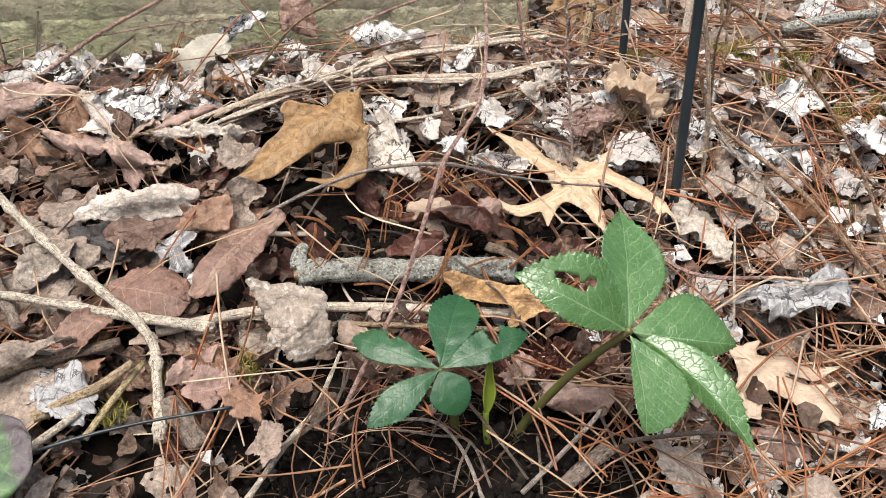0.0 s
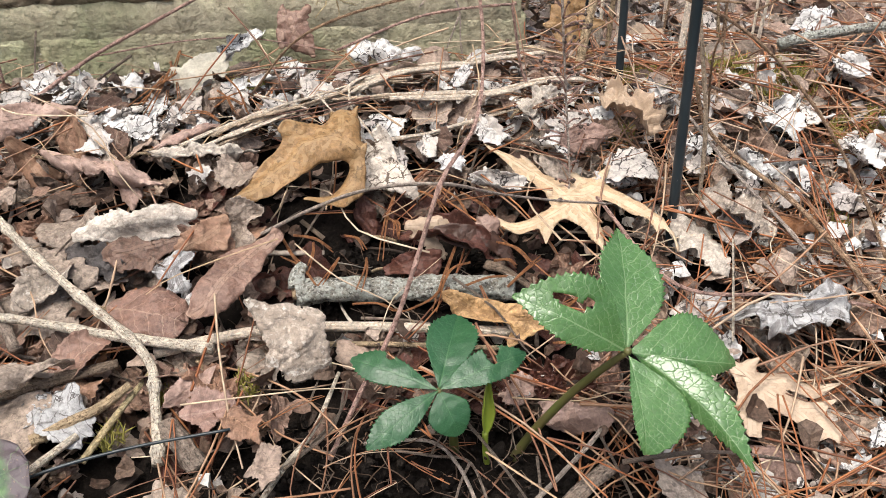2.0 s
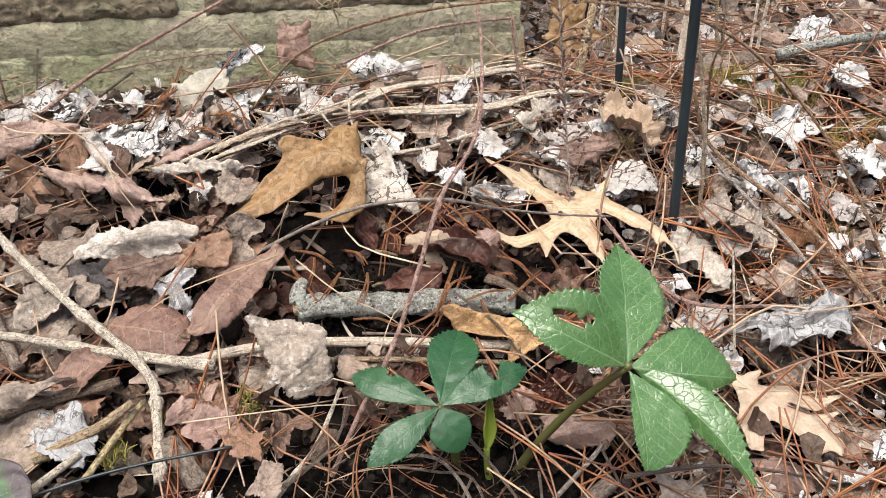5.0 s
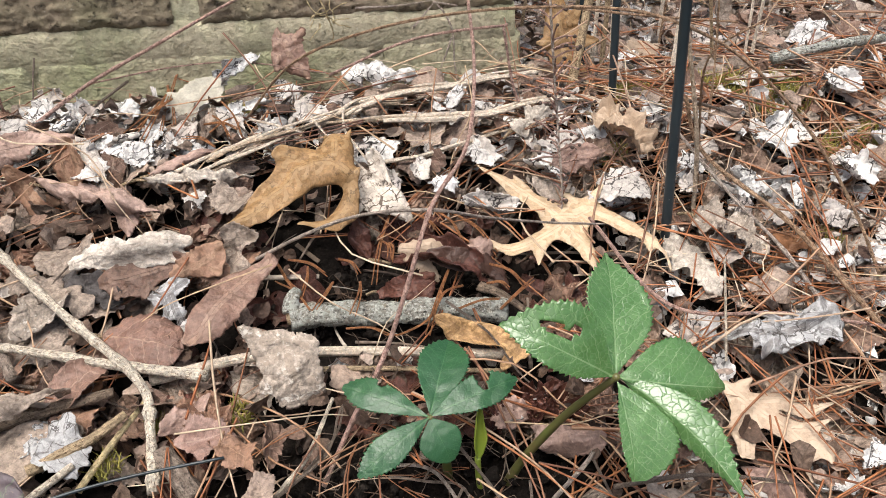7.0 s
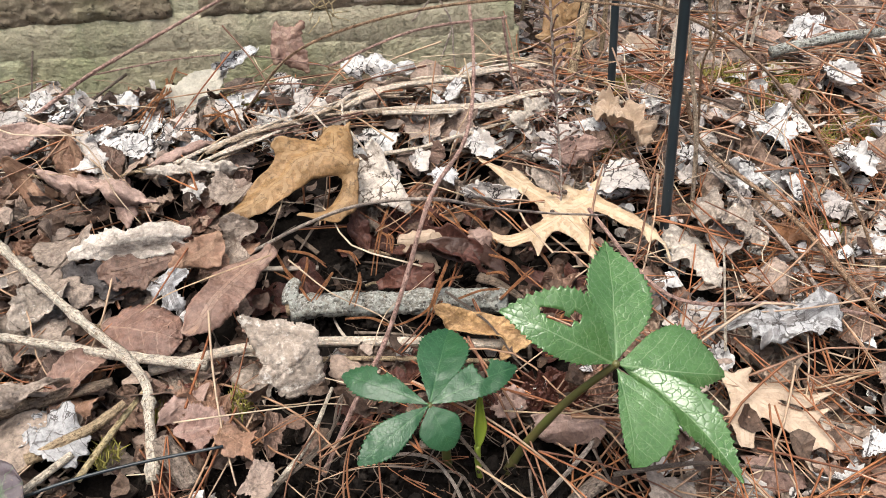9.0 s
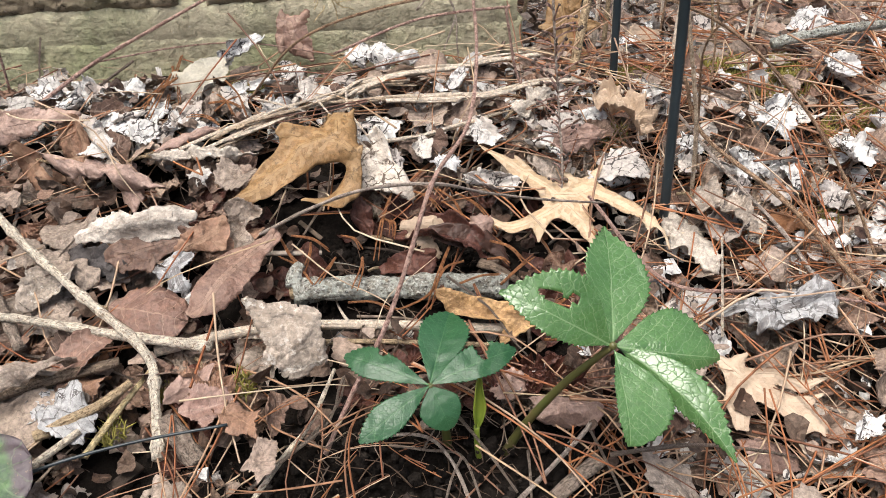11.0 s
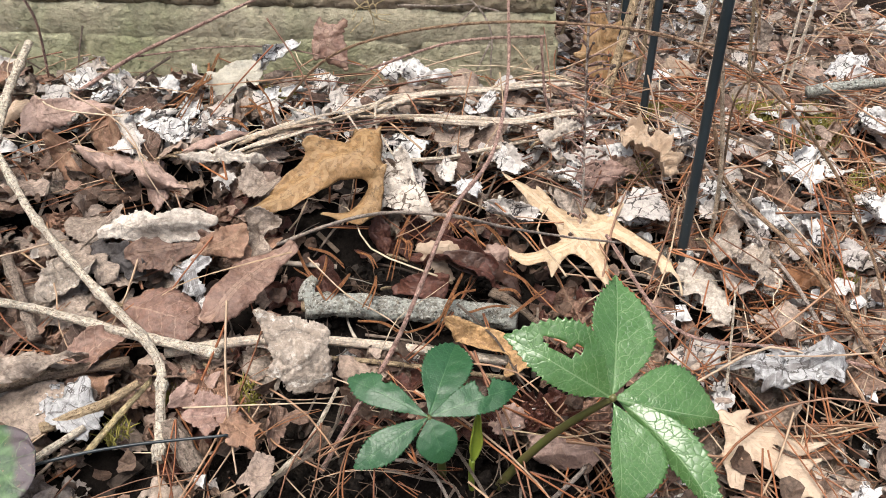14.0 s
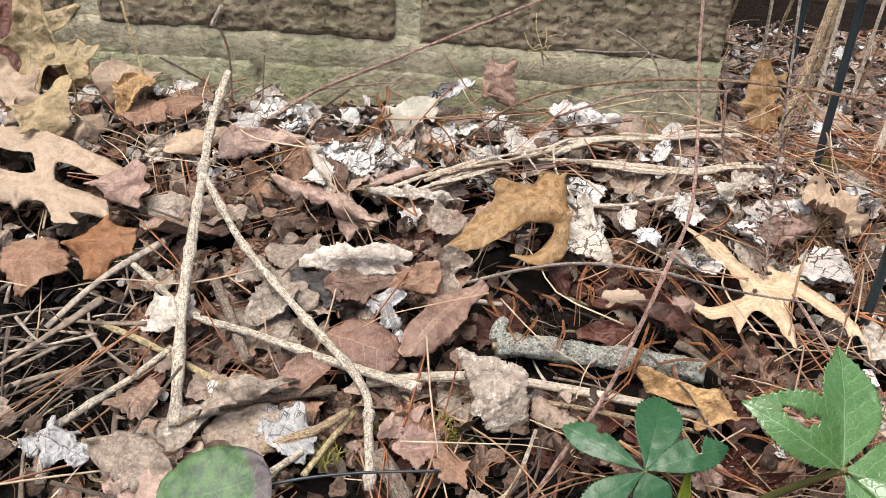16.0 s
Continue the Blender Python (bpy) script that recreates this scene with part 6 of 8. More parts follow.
blade_leaf("tan oak leaf leaning on the pale one", [
    ([(-0.236, -0.08, 0.112), (-0.222, -0.086, 0.096), (-0.206, -0.094, 0.082), (-0.19, -0.1, 0.079)], (0.007, 0.006, 0.005, 0.004)),
    ([(-0.222, -0.086, 0.097), (-0.208, -0.084, 0.108)], (0.005, 0.0016)),
    ([(-0.21, -0.092, 0.086), (-0.192, -0.09, 0.097)], (0.005, 0.0016)),
    ([(-0.216, -0.09, 0.09), (-0.224, -0.1, 0.08)], (0.005, 0.0016)),
], M_TAN_DULL, 0.006, 10, "oak_leaf", 0.002, 0.003, (0.15, -0.75, 0.62))
blade_leaf("dull olive oak leaf behind the tan one", [
    ([(-0.231, -0.045, 0.092), (-0.212, -0.045, 0.094), (-0.192, -0.047, 0.09)], (0.008, 0.0055, 0.003)),
    ([(-0.214, -0.045, 0.093), (-0.207, -0.05, 0.108)], (0.005, 0.0016)),
    ([(-0.214, -0.045, 0.092), (-0.208, -0.052, 0.078)], (0.005, 0.0016)),
], M_OCHRE, 0.004, 9, "oak_leaf", 0.0, 0.003, (0.2, -0.85, 0.5))
blade_leaf("golden tan pointed oak leaf lying flat", [
    ([(0.2005, -0.1797, 0.0548), (0.2101, -0.1809, 0.0544), (0.2204, -0.176, 0.0563)], (0.006, 0.0078, 0.0055)),
    ([(0.1671, -0.1423, 0.0693), (0.1779, -0.1527, 0.0653), (0.1858, -0.1603, 0.0623), (0.1958, -0.171, 0.0582), (0.2036, -0.1825, 0.0537), (0.207, -0.1884, 0.0514)], (0.0005, 0.0025, 0.0052, 0.0051, 0.0073, 0.0072)),
    ([(0.2017, -0.1869, 0.052), (0.1895, -0.1928, 0.0497), (0.1766, -0.1961, 0.0485), (0.1694, -0.1938, 0.0494), (0.1666, -0.1913, 0.0514)], (0.0046, 0.0041, 0.0031, 0.0013, 0.0003)),
    ([(0.2053, -0.1872, 0.0519), (0.2102, -0.1946, 0.0491), (0.2127, -0.2025, 0.046), (0.2134, -0.2124, 0.0422)], (0.0065, 0.0048, 0.0031, 0.0009)),
    ([(0.2058, -0.1813, 0.0542), (0.2172, -0.175, 0.0567), (0.2267, -0.1823, 0.0538), (0.2356, -0.1909, 0.0505), (0.2431, -0.1988, 0.0485), (0.2478, -0.2055, 0.0448), (0.2494, -0.2134, 0.0375)], (0.0053, 0.0061, 0.0044, 0.004, 0.0026, 0.001, 0.0003)),
    ([(0.1918, -0.1947, 0.049), (0.189, -0.2005, 0.0468), (0.1871, -0.2076, 0.044)], (0.0029, 0.0019, 0.0003)),
    ([(0.189, -0.1591, 0.0628), (0.1859, -0.1502, 0.0662)], (0.0028, 0.0004)),
    ([(0.2147, -0.1737, 0.0572), (0.2106, -0.1662, 0.06), (0.2077, -0.1641, 0.0609)], (0.0031, 0.0014, 0.0003)),
    ([(0.2191, -0.1729, 0.0574), (0.2243, -0.1674, 0.0596), (0.2294, -0.1621, 0.0617)], (0.0031, 0.0014, 0.0004)),
    ([(0.2421, -0.1973, 0.048), (0.2418, -0.2026, 0.0427)], (0.0016, 0.0003)),
], M_GOLD, 0.0022, 1, "oak_leaf", 0.002, 0.0012, (0.0, -0.36, 0.93))
blade_leaf("pale tan oak leaf beside the hellebore", [
    ([(0.2541, -0.2712, 0.0155), (0.2602, -0.2814, 0.0122), (0.269, -0.292, 0.0089), (0.2747, -0.3009, 0.0061), (0.2763, -0.3054, 0.0047)], (0.0022, 0.0058, 0.0049, 0.0035, 0.002)),
    ([(0.2584, -0.2818, 0.0121), (0.2542, -0.2916, 0.009), (0.2505, -0.3018, 0.0058)], (0.0048, 0.0049, 0.0027)),
    ([(0.261, -0.2794, 0.0129), (0.2742, -0.2801, 0.0127), (0.2817, -0.2858, 0.0109), (0.2935, -0.2862, 0.0139)], (0.0037, 0.0046, 0.0032, 0.0003)),
    ([(0.2728, -0.2939, 0.0083), (0.2799, -0.2948, 0.008), (0.2889, -0.2935, 0.0116)], (0.0028, 0.0018, 0.0003)),
    ([(0.2745, -0.3023, 0.0056), (0.2718, -0.3078, 0.0039), (0.2717, -0.316, 0.0013)], (0.0023, 0.001, 0.0003)),
    ([(0.2782, -0.3013, 0.006), (0.282, -0.305, 0.0048), (0.282, -0.3092, 0.0035)], (0.0033, 0.002, 0.0005)),
    ([(0.2576, -0.2748, 0.0143), (0.2619, -0.2713, 0.0154), (0.2659, -0.2704, 0.0178)], (0.0022, 0.0014, 0.0003)),
    ([(0.2505, -0.3006, 0.0062), (0.2475, -0.3041, 0.0051)], (0.0015, 0.0005)),
    ([(0.2514, -0.3007, 0.0062), (0.2518, -0.3047, 0.0049)], (0.0015, 0.0005)),
], M_TAN, 0.0018, 3, "oak_leaf", 0.002, 0.0012, (0.0, -0.3, 0.95))
blade_leaf("large pale tan oak leaf with round gaps", [
    ([(-0.2211, -0.1544, 0.0729), (-0.1973, -0.1588, 0.0709), (-0.183, -0.1564, 0.072), (-0.1689, -0.1592, 0.0707), (-0.152, -0.1648, 0.0681), (-0.1384, -0.1706, 0.0654)], (0.01, 0.0083, 0.0079, 0.0066, 0.0061, 0.0028)),
    ([(-0.1745, -0.1575, 0.0715), (-0.1805, -0.1412, 0.0791), (-0.1895, -0.1284, 0.0851)], (0.0052, 0.0043, 0.0056)),
    ([(-0.2274, -0.1218, 0.0881), (-0.2091, -0.1262, 0.0861), (-0.192, -0.1286, 0.085), (-0.1734, -0.1332, 0.0828), (-0.1545, -0.1384, 0.0804), (-0.1357, -0.1428, 0.0784), (-0.1227, -0.1424, 0.0786)], (0.0092, 0.0098, 0.0072, 0.0063, 0.0065, 0.0034, 0.0004)),
    ([(-0.1537, -0.1407, 0.0794), (-0.1424, -0.1516, 0.0742)], (0.0034, 0.0004)),
    ([(-0.1658, -0.1646, 0.0682), (-0.1581, -0.1751, 0.0633), (-0.1485, -0.1783, 0.0618)], (0.0047, 0.0035, 0.0014)),
    ([(-0.1526, -0.1634, 0.0687), (-0.1416, -0.1667, 0.0672), (-0.1345, -0.173, 0.0643)], (0.0051, 0.0043, 0.0017)),
    ([(-0.1903, -0.1607, 0.07), (-0.1865, -0.1679, 0.0666)], (0.0045, 0.0015)),
], M_TAN_DULL, 0.004, 4, "oak_leaf", 0.0, 0.0012, (0.0, -0.42, 0.91))
blade_leaf("rusty orange leaf facing the path", [
    ([(-0.1442, -0.1869, 0.0561), (-0.1336, -0.1862, 0.0566), (-0.1233, -0.1847, 0.0577)], (0.0045, 0.0102, 0.0076)),
    ([(-0.145, -0.187, 0.056), (-0.153, -0.1878, 0.0554)], (0.0032, 0.0003)),
    ([(-0.1344, -0.1923, 0.052), (-0.1318, -0.1977, 0.048), (-0.1267, -0.2008, 0.0457)], (0.0082, 0.005, 0.0009)),
    ([(-0.1342, -0.1956, 0.0496), (-0.1364, -0.2019, 0.0448)], (0.0037, 0.0006)),
    ([(-0.1232, -0.1821, 0.0597), (-0.1175, -0.1789, 0.0621)], (0.0051, 0.001)),
    ([(-0.1327, -0.1802, 0.0611), (-0.133, -0.1747, 0.0652)], (0.0051, 0.001)),
    ([(-0.1205, -0.1878, 0.0554), (-0.1157, -0.19, 0.0537)], (0.0031, 0.0006)),
], M_RUST, 0.004, 5, "oak_leaf", 0.0, 0.0012, (0.0, -0.6, 0.8))
blade_leaf("silver grey crinkled maple leaf with dark veins", [
    ([(0.2658, -0.2525, 0.0278), (0.2738, -0.2552, 0.0277), (0.282, -0.2561, 0.0283), (0.2952, -0.2542, 0.0292), (0.3063, -0.2502, 0.0299), (0.3102, -0.2466, 0.0304)], (0.0022, 0.0039, 0.0073, 0.008, 0.0073, 0.0035)),
    ([(0.2658, -0.2525, 0.0278), (0.2568, -0.2511, 0.0263)], (0.0025, 0.0011)),
    ([(0.3065, -0.2476, 0.0299), (0.3091, -0.2407, 0.034)], (0.0047, 0.0009)),
    ([(0.3011, -0.2539, 0.0271), (0.3061, -0.2576, 0.0255), (0.3066, -0.2599, 0.0213)], (0.0052, 0.004, 0.0008)),
    ([(0.2822, -0.2575, 0.0256), (0.281, -0.2608, 0.0209)], (0.0039, 0.0008)),
    ([(0.2792, -0.2572, 0.0257), (0.2729, -0.2624, 0.0202)], (0.0033, 0.0005)),
    ([(0.2736, -0.2553, 0.0265), (0.269, -0.2602, 0.0212)], (0.0022, 0.0005)),
    ([(0.2975, -0.2563, 0.0261), (0.2977, -0.2604, 0.0211)], (0.0028, 0.0008)),
    ([(0.3097, -0.2493, 0.0292), (0.3132, -0.252, 0.0269)], (0.0026, 0.0006)),
    ([(0.2868, -0.2512, 0.0283), (0.283, -0.245, 0.0322), (0.2759, -0.2428, 0.032)], (0.0028, 0.002, 0.0006)),
], M_SILVER, 0.008, 6, "maple_leaf", 0.002, 0.0012, (0.0, -0.4, 0.92))
blade_leaf("folded pinkish tan leaf below the oak leaf", [
    ([(-0.1482, -0.1587, 0.0716), (-0.1352, -0.1577, 0.0732), (-0.1248, -0.1527, 0.0783)], (0.0029, 0.0072, 0.0053)),
    ([(-0.1263, -0.1568, 0.0702), (-0.118, -0.1579, 0.0708)], (0.0059, 0.002)),
    ([(-0.1316, -0.1591, 0.0692), (-0.1233, -0.1612, 0.0639)], (0.0046, 0.0016)),
    ([(-0.1256, -0.1501, 0.0804), (-0.126, -0.1468, 0.083)], (0.003, 0.001)),
], M_MAUVE, 0.004, 48, "fallen_leaf", 0.003, 0.0012, (0.1, -0.61, 0.79))
blade_leaf("pinkish brown leaf rolled at the tip", [
    ([(-0.0846, -0.1097, 0.085), (-0.0671, -0.1109, 0.0884), (-0.0542, -0.1095, 0.0903), (-0.0445, -0.1079, 0.0908)], (0.0081, 0.0057, 0.0034, 0.0013)),
    ([(-0.0842, -0.1113, 0.0829), (-0.091, -0.1153, 0.0776)], (0.0047, 0.0007)),
    ([(-0.0849, -0.1079, 0.0874), (-0.0863, -0.1042, 0.0925)], (0.0041, 0.001)),
], M_MAUVE, 0.0035, 18, "fallen_leaf", 0.0, 0.0012, (0.0, -0.8, 0.6))
blade_leaf("brown leaf with curled edges among pale leaves", [
    ([(-0.0721, -0.1273, 0.0801), (-0.0659, -0.1282, 0.0718), (-0.0608, -0.1322, 0.0629), (-0.0571, -0.1353, 0.0562)], (0.0026, 0.0054, 0.0051, 0.0026)),
    ([(-0.062, -0.1291, 0.0684), (-0.0532, -0.1273, 0.061)], (0.0038, 0.0013)),
], M_FOLD, 0.005, 20, "fallen_leaf", 0.0, 0.0012, (0.26, -0.82, 0.51))
blade_leaf("folded brown leaf below the rolled one", [
    ([(-0.0496, -0.1104, 0.0866), (-0.0498, -0.1169, 0.0784), (-0.0466, -0.1206, 0.0687)], (0.0048, 0.0068, 0.0047)),
    ([(-0.0434, -0.1137, 0.0895), (-0.0401, -0.1204, 0.0807), (-0.0423, -0.1224, 0.0671)], (0.0024, 0.0024, 0.0014)),
    ([(-0.054, -0.1138, 0.0782), (-0.0577, -0.1097, 0.0843)], (0.0034, 0.0007)),
], M_FOLD, 0.005, 19, "fallen_leaf", 0.0, 0.0012, (-0.2, -0.87, 0.46))
blade_leaf("grey tan weathered leaf with a ragged lower edge", [
    ([(0.0623, -0.2435, 0.0407), (0.0704, -0.244, 0.0403), (0.0799, -0.2444, 0.0368)], (0.0042, 0.0043, 0.0052)),
    ([(0.0724, -0.2482, 0.035), (0.074, -0.2526, 0.0294), (0.074, -0.2555, 0.0243)], (0.0099, 0.0108, 0.0079)),
    ([(0.0585, -0.2422, 0.0429), (0.054, -0.2426, 0.0479)], (0.0033, 0.0012)),
    ([(0.0811, -0.253, 0.0261), (0.0841, -0.2552, 0.0231)], (0.0056, 0.0028)),
    ([(0.0661, -0.255, 0.0262), (0.0625, -0.256, 0.0256)], (0.0033, 0.0019)),
    ([(0.0643, -0.2492, 0.0336), (0.0594, -0.2482, 0.0387)], (0.0037, 0.0019)),
], M_RAG2, 0.0045, 12, "fallen_leaf", 0.0, 0.001, (0.1, -0.77, 0.63))
blade_leaf("crumpled orange brown leaf under the hellebore", [
    ([(0.1367, -0.2319, 0.0357), (0.1465, -0.2372, 0.0334), (0.1583, -0.2405, 0.03), (0.1704, -0.2438, 0.0303), (0.1804, -0.2473, 0.0255)], (0.0016, 0.0036, 0.0049, 0.0056, 0.0008)),
    ([(0.1702, -0.2466, 0.026), (0.1635, -0.2484, 0.0212)], (0.0041, 0.0025)),
    ([(0.1494, -0.2372, 0.0322), (0.1415, -0.236, 0.0305)], (0.0026, 0.001)),
    ([(0.1738, -0.24, 0.0303), (0.173, -0.2391, 0.0334)], (0.0026, 0.0013)),
], M_ORANGE, 0.006, 13, "fallen_leaf", 0.0, 0.001, (0.0, -0.55, 0.83))


white_shells(((-0.0693, -0.0712, -23, 0.019), (-0.0843, -0.0873, -69, 0.018), (-0.0361, -0.0964, -2, 0.014), (-0.0112, -0.1122, 19, 0.018), (0.0018, -0.1106, 86, 0.015), (0.0163, -0.1088, -27, 0.015), (-0.0377, -0.1101, 40, 0.012), (0.133, 0.0555, -6, 0.037), (0.1461, 0.01, 61, 0.034), (0.1199, -0.1189, -52, 0.027), (0.1047, -0.1222, 15, 0.018), (0.1626, -0.094, 82, 0.019), (0.1701, -0.1298, -31, 0.018), (0.1497, -0.1498, 36, 0.016), (0.1388, -0.1423, -77, 0.018), (0.23, -0.1697, -10, 0.017), (0.2729, -0.1677, 57, 0.016), (0.2934, -0.1802, -56, 0.017), (0.3024, -0.1644, 11, 0.014), (0.3238, -0.1775, 78, 0.017), (0.3417, -0.1897, -35, 0.017), (0.3293, -0.1431, 32, 0.018), (-0.1044, -0.0805, -62, 0.024), (-0.15, -0.0134, 35, 0.023), (-0.0539, -0.0909, -48, 0.02), (-0.0745, -0.1034, 49, 0.02)), 150)      # heaped at the wall foot and round the stakes

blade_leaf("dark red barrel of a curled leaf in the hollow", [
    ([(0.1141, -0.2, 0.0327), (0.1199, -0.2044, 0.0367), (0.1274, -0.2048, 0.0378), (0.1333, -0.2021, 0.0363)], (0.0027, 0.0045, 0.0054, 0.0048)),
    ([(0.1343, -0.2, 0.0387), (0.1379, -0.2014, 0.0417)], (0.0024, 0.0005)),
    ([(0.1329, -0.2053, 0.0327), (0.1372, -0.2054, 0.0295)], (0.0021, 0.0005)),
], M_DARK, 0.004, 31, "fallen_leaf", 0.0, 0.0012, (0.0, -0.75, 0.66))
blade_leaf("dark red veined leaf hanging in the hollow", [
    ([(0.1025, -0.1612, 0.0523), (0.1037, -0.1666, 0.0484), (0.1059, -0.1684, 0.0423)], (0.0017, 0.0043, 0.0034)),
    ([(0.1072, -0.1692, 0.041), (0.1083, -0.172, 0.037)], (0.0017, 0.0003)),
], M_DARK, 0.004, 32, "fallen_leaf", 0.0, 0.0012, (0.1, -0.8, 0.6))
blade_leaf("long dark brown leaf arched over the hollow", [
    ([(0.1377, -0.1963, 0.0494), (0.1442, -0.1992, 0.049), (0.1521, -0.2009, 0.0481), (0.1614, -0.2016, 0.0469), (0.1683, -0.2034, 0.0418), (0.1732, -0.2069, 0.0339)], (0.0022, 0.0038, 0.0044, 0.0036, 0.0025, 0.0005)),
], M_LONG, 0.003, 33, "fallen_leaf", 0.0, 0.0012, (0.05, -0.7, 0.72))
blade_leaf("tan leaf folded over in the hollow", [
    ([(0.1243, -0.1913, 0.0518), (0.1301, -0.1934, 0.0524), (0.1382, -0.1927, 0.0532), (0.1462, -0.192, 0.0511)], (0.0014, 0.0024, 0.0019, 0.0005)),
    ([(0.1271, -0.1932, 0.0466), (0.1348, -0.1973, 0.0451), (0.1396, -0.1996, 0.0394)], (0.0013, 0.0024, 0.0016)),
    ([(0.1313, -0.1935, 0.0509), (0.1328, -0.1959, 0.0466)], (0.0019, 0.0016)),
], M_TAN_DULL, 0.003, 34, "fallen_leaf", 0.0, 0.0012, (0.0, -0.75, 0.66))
blade_leaf("small pinkish tan leaf by the golden one", [
    ([(0.1574, -0.1983, 0.051), (0.161, -0.1988, 0.0532), (0.1638, -0.1967, 0.0538)], (0.0032, 0.0046, 0.0027)),
    ([(0.1617, -0.1985, 0.0502), (0.165, -0.1983, 0.0465)], (0.0027, 0.0008)),
], M_MAUVE, 0.003, 35, "fallen_leaf", 0.0, 0.0012, (0.1, -0.8, 0.6))

blade_leaf("long weathered grey leaf twisted along the mulch", [
    ([(-0.089, -0.2778, 0.0127), (-0.0779, -0.2786, 0.0122), (-0.0666, -0.2755, 0.015), (-0.0595, -0.2705, 0.0193), (-0.0514, -0.2635, 0.0249), (-0.0418, -0.2565, 0.0302), (-0.0243, -0.2542, 0.0306)], (0.0013, 0.0051, 0.0066, 0.0062, 0.0039, 0.0027, 0.0005)),
    ([(-0.0516, -0.2628, 0.0253), (-0.0432, -0.2656, 0.018)], (0.0026, 0.001)),
    ([(-0.0393, -0.2561, 0.0301), (-0.0226, -0.2559, 0.026)], (0.0019, 0.0005)),
    ([(-0.0706, -0.2783, 0.0115), (-0.0733, -0.281, 0.008)], (0.003, 0.001)),
], M_RAG2, 0.006, 41, "fallen_leaf", 0.0, 0.0012, (0.1, -0.5, 0.86))
blade_leaf("dull brown curled leaf at the front of the mulch", [
    ([(-0.0963, -0.2844, 0.0125), (-0.0854, -0.2889, 0.0121), (-0.0728, -0.2908, 0.0095), (-0.0594, -0.291, 0.0044)], (0.0013, 0.004, 0.0044, 0.0015)),
], M_PINK, 0.006, 42, "fallen_leaf", 0.0, 0.0012, (0.1, -0.5, 0.86))
blade_leaf("orange tan leaf curled over by the oak leaves", [
    ([(-0.1596, -0.0849, 0.0928), (-0.1571, -0.0817, 0.1014), (-0.1526, -0.0795, 0.1078), (-0.1408, -0.0801, 0.1084)], (0.0032, 0.0053, 0.005, 0.0018)),
    ([(-0.1571, -0.0817, 0.1014), (-0.1643, -0.0783, 0.1044)], (0.0032, 0.0011)),
    ([(-0.1575, -0.0837, 0.0944), (-0.1609, -0.0861, 0.0873)], (0.0028, 0.0011)),
], M_ORANGE, 0.004, 43, "fallen_leaf", 0.0, 0.0012, (0.11, -0.84, 0.53))

blade_leaf("ochre brown oak leaf arched over a hollow", [
    ([(0.1004, -0.1578, 0.0779), (0.0931, -0.1554, 0.0825), (0.0848, -0.1552, 0.0837), (0.0764, -0.1571, 0.0816), (0.0719, -0.1618, 0.077), (0.0647, -0.1662, 0.0725), (0.0567, -0.1711, 0.0678), (0.0498, -0.1754, 0.0644), (0.0429, -0.1786, 0.064)], (0.0052, 0.0102, 0.0102, 0.0095, 0.008, 0.0086, 0.0069, 0.0037, 0.0006)),
    ([(0.0951, -0.152, 0.0842), (0.0953, -0.1446, 0.0879), (0.0955, -0.1402, 0.0891)], (0.0093, 0.0085, 0.0068)),
    ([(0.1003, -0.1389, 0.0897), (0.1035, -0.136, 0.0923)], (0.0021, 0.0003)),
    ([(0.0917, -0.1381, 0.0901), (0.0894, -0.1344, 0.092)], (0.0021, 0.0003)),
    ([(0.1021, -0.1581, 0.0755), (0.1021, -0.1644, 0.0689), (0.099, -0.1685, 0.0635), (0.0916, -0.1725, 0.0592), (0.0853, -0.1752, 0.0579), (0.0755, -0.1767, 0.0583)], (0.0029, 0.0029, 0.0053, 0.0043, 0.0021, 0.0003)),
    ([(0.0755, -0.1509, 0.0847), (0.0699, -0.1504, 0.0862), (0.0655, -0.1517, 0.0855)], (0.0043, 0.003, 0.0007)),
    ([(0.1046, -0.1581, 0.0777), (0.1074, -0.1582, 0.0799)], (0.002, 0.0003)),
], M_OCHRE, 0.004, 2, "oak_leaf", 0.001, 0.0012, (0.0, -0.45, 0.89))
blade_leaf("lacy torn pale leaf beside the ochre one", [
    ([(0.1062, -0.1464, 0.0694), (0.1088, -0.1528, 0.0667), (0.1134, -0.1546, 0.065), (0.1208, -0.1566, 0.0617), (0.1269, -0.1597, 0.0562), (0.1308, -0.1614, 0.0521)], (0.0025, 0.008, 0.0092, 0.0067, 0.003, 0.0009)),
    ([(0.1056, -0.1549, 0.0627), (0.102, -0.1558, 0.0596), (0.1027, -0.158, 0.0566)], (0.0043, 0.0024, 0.0009)),
    ([(0.1082, -0.147, 0.0701), (0.1071, -0.1441, 0.0737)], (0.0031, 0.0009)),
    ([(0.1181, -0.1549, 0.0632), (0.117, -0.1484, 0.0709), (0.1148, -0.1403, 0.0788), (0.1133, -0.1377, 0.0822)], (0.0025, 0.0031, 0.0035, 0.001)),
], M_LACE, 0.004, 17, "fallen_leaf", 0.0, 0.0012, (0.05, -0.62, 0.78))
